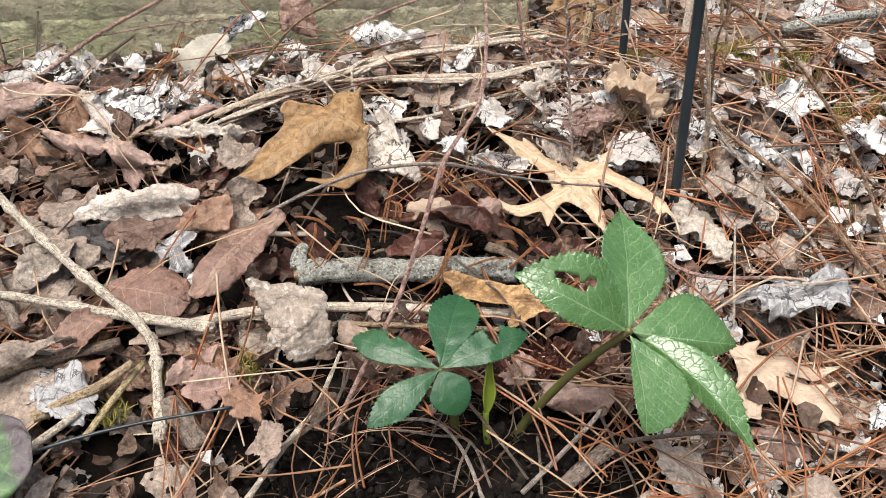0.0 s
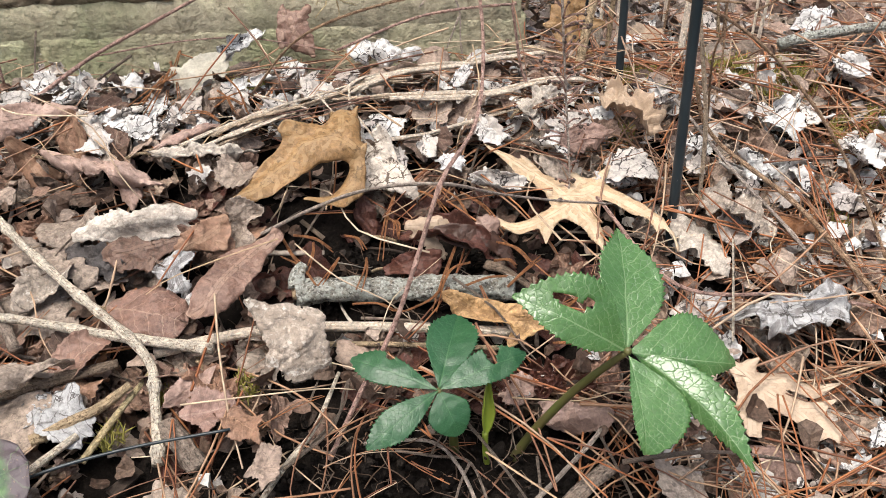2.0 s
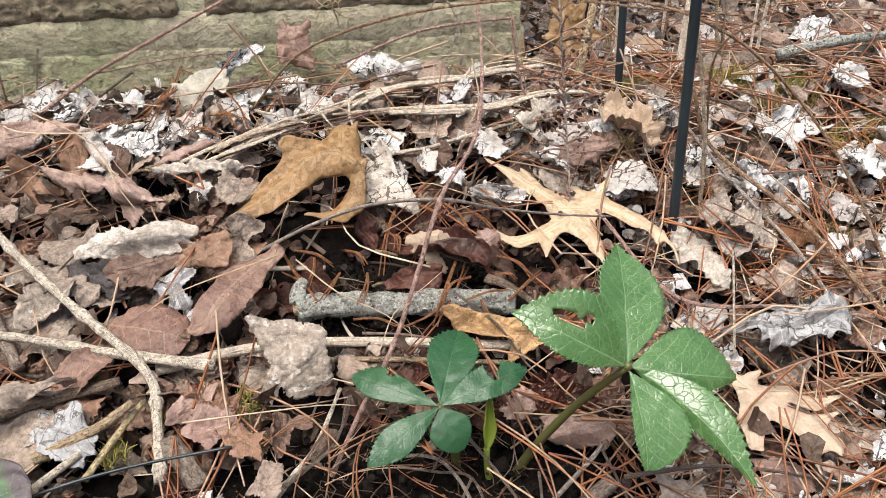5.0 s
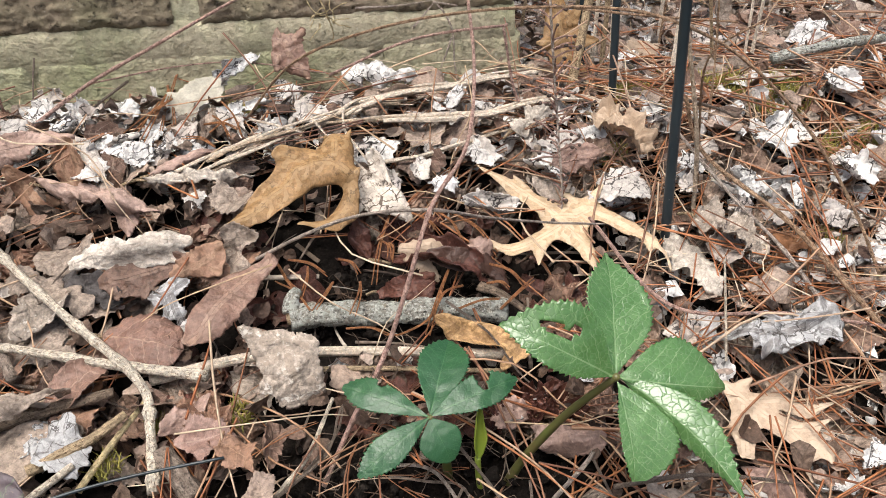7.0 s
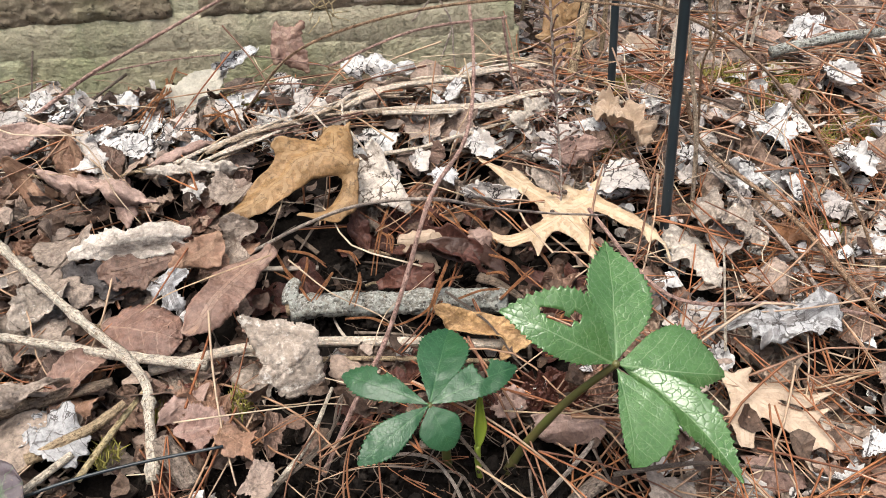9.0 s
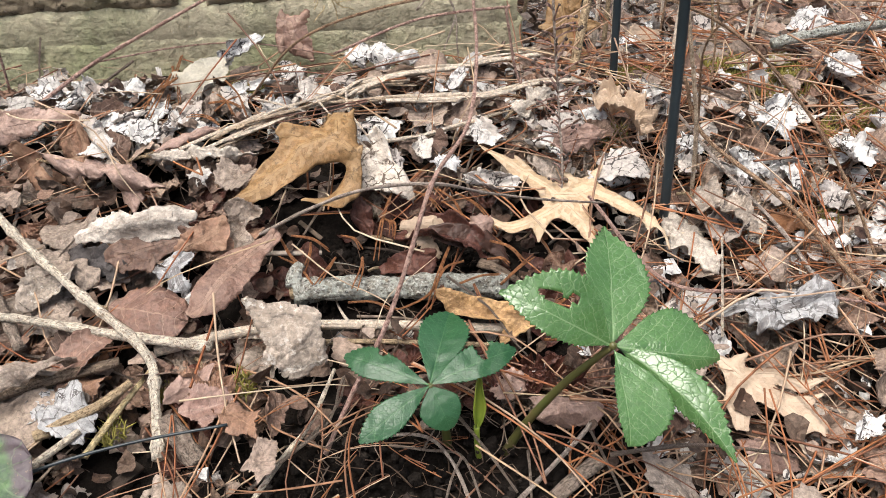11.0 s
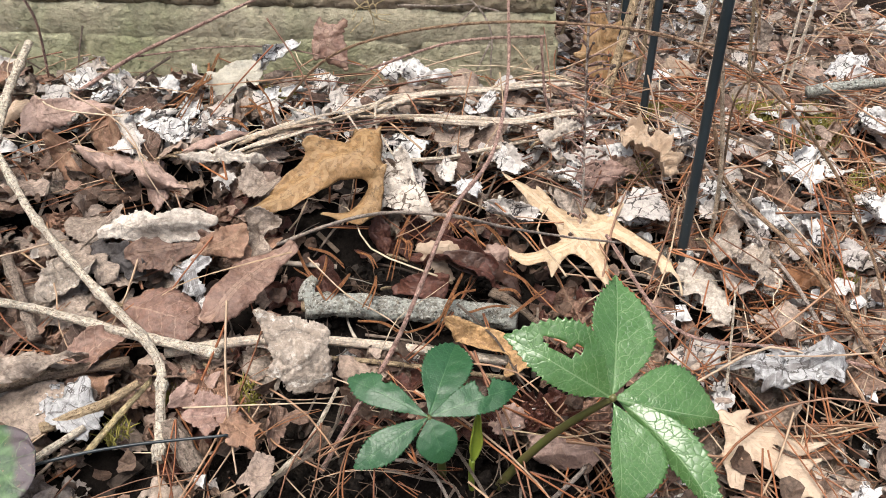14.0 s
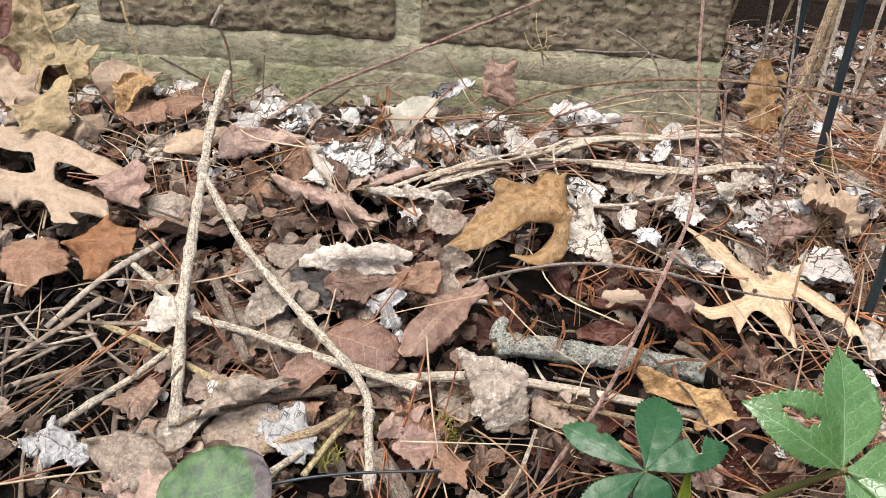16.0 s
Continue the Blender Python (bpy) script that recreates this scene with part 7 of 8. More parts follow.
blade_leaf("large dark brown leaf under the pale roll", [
    ([(-0.0105, -0.1935, 0.0478), (-0.003, -0.1936, 0.0493), (0.0055, -0.1923, 0.0508), (0.0152, -0.1907, 0.0526), (0.0239, -0.1881, 0.0539)], (0.0049, 0.0079, 0.0076, 0.0052, 0.0011)),
    ([(-0.003, -0.1954, 0.0456), (-0.0083, -0.1972, 0.0419)], (0.0041, 0.0016)),
    ([(0.0055, -0.1937, 0.0476), (0.0044, -0.1973, 0.0405)], (0.0044, 0.0016)),
], M_UMBER, 0.003, 28, "fallen_leaf", 0.0, 0.0012, (0.0, -0.75, 0.66))
blade_leaf("orange brown folded leaf under the pale roll", [
    ([(0.0166, -0.2005, 0.0483), (0.0238, -0.1959, 0.0516), (0.0304, -0.1941, 0.0535), (0.0355, -0.1903, 0.0554), (0.039, -0.1866, 0.0597)], (0.001, 0.0048, 0.0064, 0.0054, 0.0011)),
    ([(0.0341, -0.1932, 0.0512), (0.0377, -0.1937, 0.0472)], (0.0032, 0.0011)),
], M_FOLD, 0.003, 29, "fallen_leaf", 0.0, 0.0012, (0.31, -0.72, 0.62))
blade_leaf("pale cream leaf rolled like a strip of bark", [
    ([(-0.0273, -0.1889, 0.0564), (-0.0179, -0.1886, 0.0595), (-0.0063, -0.1884, 0.0625), (0.0054, -0.1884, 0.0638), (0.0161, -0.187, 0.0638), (0.0248, -0.1856, 0.0624)], (0.0028, 0.0042, 0.0047, 0.005, 0.0042, 0.0019)),
    ([(-0.0136, -0.1883, 0.0541), (-0.0019, -0.189, 0.0534), (0.013, -0.1881, 0.0557), (0.0296, -0.1885, 0.0554)], (0.0019, 0.0028, 0.0025, 0.0008)),
], M_PALE, 0.003, 16, "fallen_leaf", 0.0, 0.0012, (0.0, -0.7, 0.72))
blade_leaf("broad pinkish brown leaf with toothed edge", [
    ([(0.0557, -0.1964, 0.0483), (0.0497, -0.204, 0.0468), (0.045, -0.2104, 0.046), (0.0402, -0.2172, 0.0437), (0.035, -0.2238, 0.0392), (0.0295, -0.2283, 0.0326)], (0.0034, 0.0067, 0.0085, 0.0089, 0.0075, 0.0018)),
    ([(0.0578, -0.1963, 0.0481), (0.0622, -0.1939, 0.0513), (0.0613, -0.1916, 0.0551)], (0.0034, 0.0026, 0.0006)),
    ([(0.0325, -0.2263, 0.0369), (0.0267, -0.2288, 0.0338)], (0.0032, 0.001)),
    ([(0.0498, -0.2072, 0.045), (0.0538, -0.2082, 0.0416)], (0.0039, 0.0011)),
], M_PINK, 0.003, 11, "fallen_leaf", 0.0, 0.0012, (0.1, -0.5, 0.86))
blade_leaf("grey silver jagged leaf between brown ones", [
    ([(0.0077, -0.2019, 0.044), (0.013, -0.2034, 0.0442), (0.0182, -0.2025, 0.0461), (0.0234, -0.2001, 0.0491)], (0.0008, 0.0039, 0.0047, 0.0017)),
    ([(0.0172, -0.2037, 0.044), (0.0196, -0.2088, 0.0389), (0.023, -0.2139, 0.0338)], (0.0044, 0.0035, 0.0013)),
    ([(0.0141, -0.2038, 0.0426), (0.0166, -0.2098, 0.0369)], (0.003, 0.0011)),
    ([(0.0192, -0.2025, 0.0461), (0.0185, -0.1995, 0.0509)], (0.0025, 0.0008)),
], M_SILVER, 0.005, 12, "fallen_leaf", 0.0, 0.0012, (0.0, -0.6, 0.8))
blade_leaf("crumpled grey brown leaf above the broad one", [
    ([(0.041, -0.1787, 0.0603), (0.0466, -0.1816, 0.0595), (0.054, -0.1806, 0.058)], (0.0022, 0.0044, 0.0022)),
    ([(0.0429, -0.1869, 0.0518), (0.0464, -0.1922, 0.0503), (0.0505, -0.1922, 0.0483)], (0.0033, 0.0044, 0.0022)),
    ([(0.0453, -0.1817, 0.0581), (0.044, -0.1869, 0.0517)], (0.0025, 0.0025)),
    ([(0.0374, -0.1961, 0.0435), (0.0371, -0.1987, 0.0381)], (0.0022, 0.0008)),
    ([(0.0441, -0.1924, 0.049), (0.0385, -0.1956, 0.0437)], (0.0027, 0.0016)),
], M_RAG, 0.008, 13, "fallen_leaf", 0.0, 0.0012, (0.1, -0.7, 0.7))

# pieces of leaves that stand out: place, size, turn, material, seed, curl, crease, corners, spikes, tilt towards the path
PIECES = (
    ("grey weathered torn leaf beside the forked twig", (-0.0387, -0.2077, 0.0413), 0.0321, 60, M_RAG2, 641, 0.5, 0.35, 10, 0.15, 0.45),
    ("grey weathered torn leaf beside the forked twig", (-0.0518, -0.1888, 0.0493), 0.0249, -30, M_RAG, 642, 0.7, 0.35, 10, 0.15, 0.45),
    ("silvery ribbed leaf at the front of the bed", (-0.0158, -0.2734, 0.0174), 0.0257, 20, M_SILVER, 643, 0.9, 0.5, 10, 0.15, 0.45),
    ("rust brown curled leaf by the bent twig", (-0.0127, -0.2461, 0.0266), 0.0174, 40, M_RUST, 644, 1.5, 0.3, 8, 0.1, 0.45),
    ("pinkish torn leaf on needles", (0.0395, -0.2758, 0.0183), 0.0258, 10, M_MAUVE, 645, 0.6, 0.45, 11, 0.25, 0.45),
    ("crumpled mauve brown leaf behind the stem", (0.1615, -0.2805, 0.0218), 0.0211, 10, M_MAUVE, 601, 1.0, 0.4, 9, 0.15, 0.45),
    ("crumpled mauve brown leaf behind the stem", (0.1813, -0.2928, 0.0199), 0.0342, -10, M_MAUVE, 602, 0.7, 0.45, 11, 0.2, 0.45),
    ("small reddish leaf beside the new shoot", (0.1589, -0.2764, 0.0216), 0.0142, 60, M_DARK, 603, 1.0, 0.3, 8, 0.1, 0.45),
    ("broken mauve brown leaf below the twigs", (0.0302, -0.2637, 0.0208), 0.0238, 30, M_MAUVE, 604, 0.9, 0.3, 9, 0.15, 0.45),
    ("broken brown leaf with torn edge on the soil", (0.0542, -0.2874, 0.0196), 0.0213, -30, M_FOLD, 605, 0.9, 0.35, 9, 0.15, 0.45),
    ("broken brown leaf with torn edge on the soil", (0.0643, -0.3076, 0.0176), 0.0170, 50, M_SHARD, 606, 0.6, 0.35, 9, 0.15, 0.45),
    ("rust brown curled leaf by the forked twig", (-0.0130, -0.2582, 0.0223), 0.0239, 70, M_FOLD, 607, 1.6, 0.3, 8, 0.1, 0.45),
    ("cream curled leaf by the forked twig", (-0.0350, -0.2537, 0.0239), 0.0264, 10, M_TAN_DULL, 608, 1.8, 0.3, 9, 0.2, 0.45),
    ("rust crumpled leaf among needles", (0.3120, -0.2004, 0.0443), 0.0244, 0, M_RUST, 609, 1.0, 0.5, 11, 0.25, 0.45),
    ("mauve brown leaf under the pale oak leaf", (0.2617, -0.3109, -0.0001), 0.0319, -20, M_MAUVE, 616, 0.6, 0.3, 9, 0.15, 0.45),
    ("pale torn leaf under the green leaflet", (0.2320, -0.2912, 0.0044), 0.0154, 80, M_PALE, 617, 0.5, 0.4, 10, 0.2, 0.45),
    ("cream torn leaf beside the stake", (0.2624, -0.2080, 0.0414), 0.0252, -50, M_PALE, 618, 0.7, 0.3, 10, 0.2, 0.45),
    ("brown leaf under the lichen stick", (0.0993, -0.2451, 0.0186), 0.0255, 0, M_SHARD, 619, 0.6, 0.3, 9, 0.15, 0.45),
    ("curled brown leaf near the green leaf", (-0.0754, -0.2946, 0.0101), 0.0272, -30, M_FOLD, 620, 1.5, 0.3, 8, 0.1, 0.45),
    ("curled brown leaf near the green leaf", (-0.0609, -0.3048, 0.0093), 0.0264, -15, M_SHARD, 621, 1.2, 0.3, 8, 0.1, 0.45),
    ("ruffled reddish leaf on the mulch", (-0.0859, -0.2492, 0.0234), 0.0190, 0, M_DARK, 622, 1.0, 0.6, 11, 0.3, 0.45),
    ("pale torn leaf beside the forked twig", (-0.0889, -0.2214, 0.0384), 0.0399, 15, M_PALE, 623, 0.7, 0.4, 11, 0.25, 0.45),
    ("grey tan torn leaf beside the forked twig", (-0.0402, -0.2087, 0.0348), 0.0411, -40, M_RAG2, 624, 0.5, 0.3, 10, 0.2, 0.45),
    ("tan curled leaf at the wall foot", (-0.1613, -0.0696, 0.1021), 0.0400, 0, M_TAN_DULL, 625, 1.6, 0.3, 8, 0.1, 0.9),
    ("red brown leaf at the wall foot", (-0.1450, -0.0821, 0.0895), 0.03, 20, M_FOLD, 626, 0.7, 0.3, 8, 0.1, 0.8),
    ("tan oak leaf piece at the wall foot", (-0.1716, -0.1082, 0.0911), 0.0376, 30, M_TAN_DULL, 627, 0.8, 0.4, 11, 0.35, 0.8),
    ("olive tan oak leaf piece at the wall foot", (-0.1941, -0.1130, 0.0994), 0.0505, 80, M_OLIVE, 628, 0.8, 0.4, 11, 0.4, 0.9),
    ("olive tan oak leaf piece at the wall foot", (-0.1681, -0.1166, 0.1281), 0.0388, 60, M_OLIVE, 629, 0.6, 0.3, 11, 0.4, 1.0),
    ("brown leaf below the rust leaf", (-0.1605, -0.2011, 0.0519), 0.0443, 0, M_FOLD, 630, 1.0, 0.3, 9, 0.15, 0.45),
    ("grey brown leaf in the shade of the oak leaf", (-0.1659, -0.1537, 0.0536), 0.0326, 0, M_GREYTAN, 631, 1.0, 0.3, 9, 0.2, 0.45),
    ("brown leaf piece behind the wall corner", (0.2581, 0.0546, 0.0789), 0.0444, 80, M_SHARD, 632, 1.0, 0.3, 8, 0.1, 0.7),
    ("tan leaf piece behind the wall corner", (0.3161, 0.0416, 0.0790), 0.0391, 30, M_TAN_DULL, 633, 1.2, 0.3, 8, 0.1, 0.6),
    ("dark brown leaf on the bank", (0.0422, -0.1872, 0.0476), 0.0335, 30, M_FOLD, 634, 0.8, 0.3, 9, 0.15, 0.45),
    ("grey tan torn leaf on the bank", (-0.0358, -0.1766, 0.0541), 0.0364, 0, M_RAG, 635, 0.8, 0.4, 10, 0.2, 0.45),
    ("tan torn leaf on the bank", (0.0418, -0.1540, 0.0651), 0.0295, -40, M_RAG, 636, 1.2, 0.4, 10, 0.2, 0.45),
    ("mauve leaf rolled on the bank", (-0.0116, -0.1478, 0.0661), 0.0414, 80, M_MAUVE, 637, 2.2, 0.2, 8, 0.1, 0.45),
)
for label, place, size, turn, material, seed, curl, crease, corners, spikes, tilt in PIECES:
    V, F, UV = shard(seed, corners, 0.06, -curl, crease, 84, 11, spikes)
    ob = tagged(new("fallen_leaf", make_mesh("fallen_leaf", V * size, F, UV, True, material)), label, "leaf")
    d = Vector((math.cos(radians(turn)), math.sin(radians(turn)), 0.4 * math.sin(radians(turn)))).normalized() * size / 2
    m = span(Vector(place) - d, Vector(place) + d, (0.1 * math.sin(seed), -tilt, 0.85))
    ob.matrix_basis = Matrix.LocRotScale(m.translation, m.to_quaternion(), None)


build_wall_foot()

# ---- the litter ----
def dice(rng):
    """A place in the bed."""
    return rng.uniform(-0.32, 0.58), rng.uniform(-0.37, 0.36)


def blocked(x, y):
    return y > -0.004 and x < END_X + 0.006


def paleness(x, y):
    if x < 0.23:
        return 0.88 if y > -0.125 else 0.14
    return 0.72 if y > -0.24 else 0.42


def lie(rng, x, y, h, tilt, size):
    up = slope_up(x, y) + Vector((rng.gauss(0, tilt), rng.gauss(0, tilt) - 0.1, 0))
    a = rng.uniform(0, 6.283)
    b = Vector((x, y, ground_z(x, y) + h))
    d = Vector((math.cos(a), math.sin(a), 0))
    d -= up.normalized() * d.dot(up.normalized())
    d.normalize()
    return span(b - d * size / 2, b + d * size / 2, up)


def clear(x, y, r):
    return max(bare(x, y), bare(x + r, y), bare(x - r, y), bare(x, y + r), bare(x, y - r))


def variants(shapes, n, seed, rolls, bends, crumple, ragged, crisp, rows, cols):
    rng = random.Random(seed)
    if shapes == "shards":
        return [shard(seed + i, rng.randint(6, 12), ragged * 0.12, rng.uniform(*rolls) * rng.choice((-1, -1, 1)), crumple * rng.uniform(0.6, 2.2), 12 + 4 * cols, 2 + cols // 3, crisp) for i in range(n)]
    return [leaf(rng.choice(shapes), rng.uniform(0.5, 0.9), rows, cols, rng.uniform(*bends), rng.uniform(*rolls) * rng.choice((-1, 1, 1)), 0.06, crumple, 0, seed + i, (), 0.005, ragged, crisp=crisp) for i in range(n)]


# places where a leaf or stick lies open on the litter
OPEN = ((-0.021, -0.155), (-0.004, -0.154), (0.040, -0.181), (0.034, -0.191), (0.027, -0.202),
        (0.15, -0.228), (0.172, -0.242), (0.068, -0.248), (0.08, -0.255), (0.005, -0.225), (0.04, -0.21), (0.18, -0.165), (0.2, -0.18), (0.22, -0.18), (0.235, -0.19), (0.085, -0.15), (0.1, -0.14), (0.065, -0.165),
        (0.265, -0.285), (0.285, -0.285), (0.25, -0.3), (-0.08, -0.1), (0.295, -0.252), (0.275, -0.195), (0.072, -0.218), (0.092, -0.214), (0.118, -0.2145), (0.145, -0.218), (0.165, -0.223), (-0.14, -0.185), (-0.19, -0.15), (-0.16, -0.15), (-0.06, -0.12), (0.04, -0.275), (0.0, -0.29))


def open_here(x, y, r):
    return min(math.hypot(x - a, y - b) for a, b in OPEN) < r


def in_hollow(x, y):
    return math.hypot((x - 0.112) / 0.085, (y + 0.189) / 0.042) < 1


def spread(kind, things, joined, spec, materials, labels, seed, size, tilt, lift, want):
    """Leaves of one kind: those nearest the path as things, the rest as one sheet of litter."""
    rng = random.Random(seed)
    fine = [make_mesh(kind, *v, spec[6] < 0.1, materials[0]) for v in variants(*spec, 26, 8)]
    plain = variants(*spec, 11, 3)
    places = []
    while len(places) < things + joined:
        x, y = dice(rng)
        s = rng.uniform(*size)
        if blocked(x, y) or rng.random() < clear(x, y, s * 0.4) * 1.1 or not want(x, y, rng):
            continue
        h = rng.uniform(0.003, lift)
        if open_here(x, y, 0.014) or (kind != "dark_leaf" and in_hollow(x, y) and rng.random() < 0.93):
            continue
        if open_here(x, y, 0.026):
            h = 0.0
        places.append((math.hypot(x - 0.1, (y + 0.3) * 1.2), lie(rng, x, y, h, tilt, s)))
    places.sort(key=lambda p: p[0])
    soup = Soup()
    for i, (_, m) in enumerate(places):
        if i < things:
            ob = tagged(new(kind, rng.choice(fine)), labels[0], "leaf", "leaf litter")
            ob.matrix_basis = m
        else:
            soup.add(*rng.choice(plain), m)
    soup.thing(kind + "_litter", materials[1], labels[1], "leaf litter", spec[6] < 0.1)


M_SHARD_I = leaf_mat("leaf_shard_litter", SHARD, (0.5, 0.4, 0.32), 0.35, 0.55, island=True, spots=0.4, side=7.0, crack=0.3, grain=0.7)
spread("tan_leaf", 90, 260, ((w_toothed, w_maple, w_oak), 16, 300, (0.2, 1.6), (-1.3, 0.9), 0.16, 0.4, 0.06), (M_GREYTAN, M_GREYTAN_I), ("grey-tan dry leaf lying in the litter", "grey-tan dry leaves of the litter"), 43, (0.014, 0.034), 0.4, 0.012, lambda x, y, r: True)
spread("brown_leaf", 110, 300, ((w_ovate, w_toothed, w_maple, w_oak), 18, 200, (0.2, 1.9), (-1.5, 1.0), 0.15, 0.35, 0.05), (M_BROWN, M_BROWN_I), ("brown dry leaf lying in the litter", "brown dry leaves of the litter"), 42, (0.014, 0.036), 0.42, 0.013, lambda x, y, r: r.random() > paleness(x, y) * 0.8)
spread("dark_leaf", 60, 60, ("shards", 12, 500, (0.2, 1.6), (0, 0), 0.2, 0.6, 0.1), (M_DARK, M_DARK), ("dark reddish brown leaf in the hollow", "dark reddish brown leaf shreds in the hollow"), 46, (0.012, 0.03), 0.45, 0.01, lambda x, y, r: 0.02 < x < 0.21 and -0.28 < y < -0.15)
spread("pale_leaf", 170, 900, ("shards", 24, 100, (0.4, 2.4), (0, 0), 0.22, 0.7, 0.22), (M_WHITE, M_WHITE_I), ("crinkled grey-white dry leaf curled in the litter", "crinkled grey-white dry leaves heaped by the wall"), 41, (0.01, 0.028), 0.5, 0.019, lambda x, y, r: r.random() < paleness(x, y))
spread("torn_leaf", 230, 900, ("shards", 28, 400, (0.1, 1.8), (0, 0), 0.2, 0.8, 0.12), (M_SHARD, M_SHARD_I), ("torn piece of a brown dry leaf in the litter", "torn tan and brown leaf pieces of the litter"), 44, (0.012, 0.036), 0.5, 0.02, lambda x, y, r: (x < 0.09 and -0.3 < y < -0.12) or r.random() < 0.35)


def build_far_litter():
    """Leaves strewn on over the bed beyond the near part, thinning out."""
    for name, material, label, count, seed in (("far_brown_leaves", M_BROWN_I, "brown dry leaves strewn over the farther bed", 1900, 55), ("far_pale_leaves", M_WHITE_I, "grey-white dry leaves strewn over the farther bed", 1100, 56), ("corner_leaves", M_SHARD_I, "tan and brown leaves heaped behind the wall corner", 330, 57)):
        rng, soup = random.Random(seed), Soup()
        kinds = variants("shards", 12, seed, (0.2, 1.6), (0, 0), 0.2, 0.6, 0.15, 0, 0)
        done = 0
        while done < count:
            a, r = rng.uniform(0, 6.283), 0.3 + abs(rng.gauss(0, 0.6))
            x, y = 0.13 + r * math.cos(a), r * math.sin(a)
            if seed == 57:
                x, y = rng.uniform(END_X + 0.02, 0.56), rng.uniform(-0.03, 0.33)
            elif (-0.3 < x < 0.56 and -0.35 < y < 0.34) or (x < END_X + 0.02 and -0.02 < y < 0.12) or 0.34 < y < 0.42:
                continue
            soup.add(*rng.choice(kinds), lie(rng, x, y, rng.uniform(0.002, 0.014), 0.3, rng.uniform(0.02, 0.05)))
            done += 1
        soup.thing(name, material, label, "leaf litter")


build_far_litter()


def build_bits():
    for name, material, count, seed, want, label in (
        # dark-toned bits whose colour deepens the shade between the leaves
        ("leaf_bits", M_GAP_SHADE, 2200, 51, lambda x, y, r: r.random() > paleness(x, y) * 0.6, "brown and tan broken bits of dry leaves"),
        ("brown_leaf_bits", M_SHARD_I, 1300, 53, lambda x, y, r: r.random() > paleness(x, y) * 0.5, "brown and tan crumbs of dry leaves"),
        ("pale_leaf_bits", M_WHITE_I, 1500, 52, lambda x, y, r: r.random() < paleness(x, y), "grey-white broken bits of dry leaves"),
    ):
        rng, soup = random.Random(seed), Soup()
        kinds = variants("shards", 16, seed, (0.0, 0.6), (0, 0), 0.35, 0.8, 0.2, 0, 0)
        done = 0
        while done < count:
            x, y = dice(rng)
            if blocked(x, y) or rng.random() < bare(x, y) * 0.97 or not want(x, y, rng) or (material != M_GAP_SHADE and (in_hollow(x, y) or open_here(x, y, 0.012))):
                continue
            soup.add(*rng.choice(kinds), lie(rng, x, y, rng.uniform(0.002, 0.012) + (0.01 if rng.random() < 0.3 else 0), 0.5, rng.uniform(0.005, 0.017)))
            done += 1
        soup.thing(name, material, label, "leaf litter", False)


build_bits()


def build_needles():
    rng, soup = random.Random(61), Soup()
    shapes = []
    for i in range(10):
        c = rng.uniform(-0.4, 0.4)
        shapes.append(tube([(0, -0.5, 0), (c * 0.5, -0.15, 0.02), (c * 0.6, 0.2, 0.02), (c * 0.2, 0.5, 0)], 0.0076, 0.0045, 4, 2, 0.05, cap=False))
    done = 0
    while done < 2600:
        x, y = dice(rng)
        dense = 0.75 if x > 0.2 else 0.28
        if math.hypot(x - 0.075, (y + 0.275) * 1.3) < 0.05:
            dense = 0.6
        elif y < -0.27 and 0.08 < x < 0.21:
            dense = 0.32
        if y > -0.02:
            dense = 0.16
        if x < 0.0:
            dense = 0.04 if x < -0.07 and y < -0.15 else 0.14
        if 0.05 < x < 0.19 and -0.262 < y < -0.2:
            dense = 0.2
        if blocked(x, y) or rng.random() > dense * (1 - (0.9 if y > -0.25 else 0.6) * bare(x, y)) or (open_here(x, y, 0.03) and rng.random() < 0.85) or (y > -0.035 and x < END_X + 0.02):
            continue
        size = rng.uniform(0.03, 0.085)
        m = lie(rng, x, y, rng.uniform(0.002, 0.021), 0.18, size)
        soup.add(*rng.choice(shapes), m)
        if rng.random() < 0.6:
            soup.add(*rng.choice(shapes), m @ pose(0.02, 0, 0.0, 0, 0, rng.uniform(-4, 4)))
        done += 1
    soup.thing("pine_needles", M_NEEDLE, "orange-brown dry pine needles strewn over the litter", "pine needles")


build_needles()


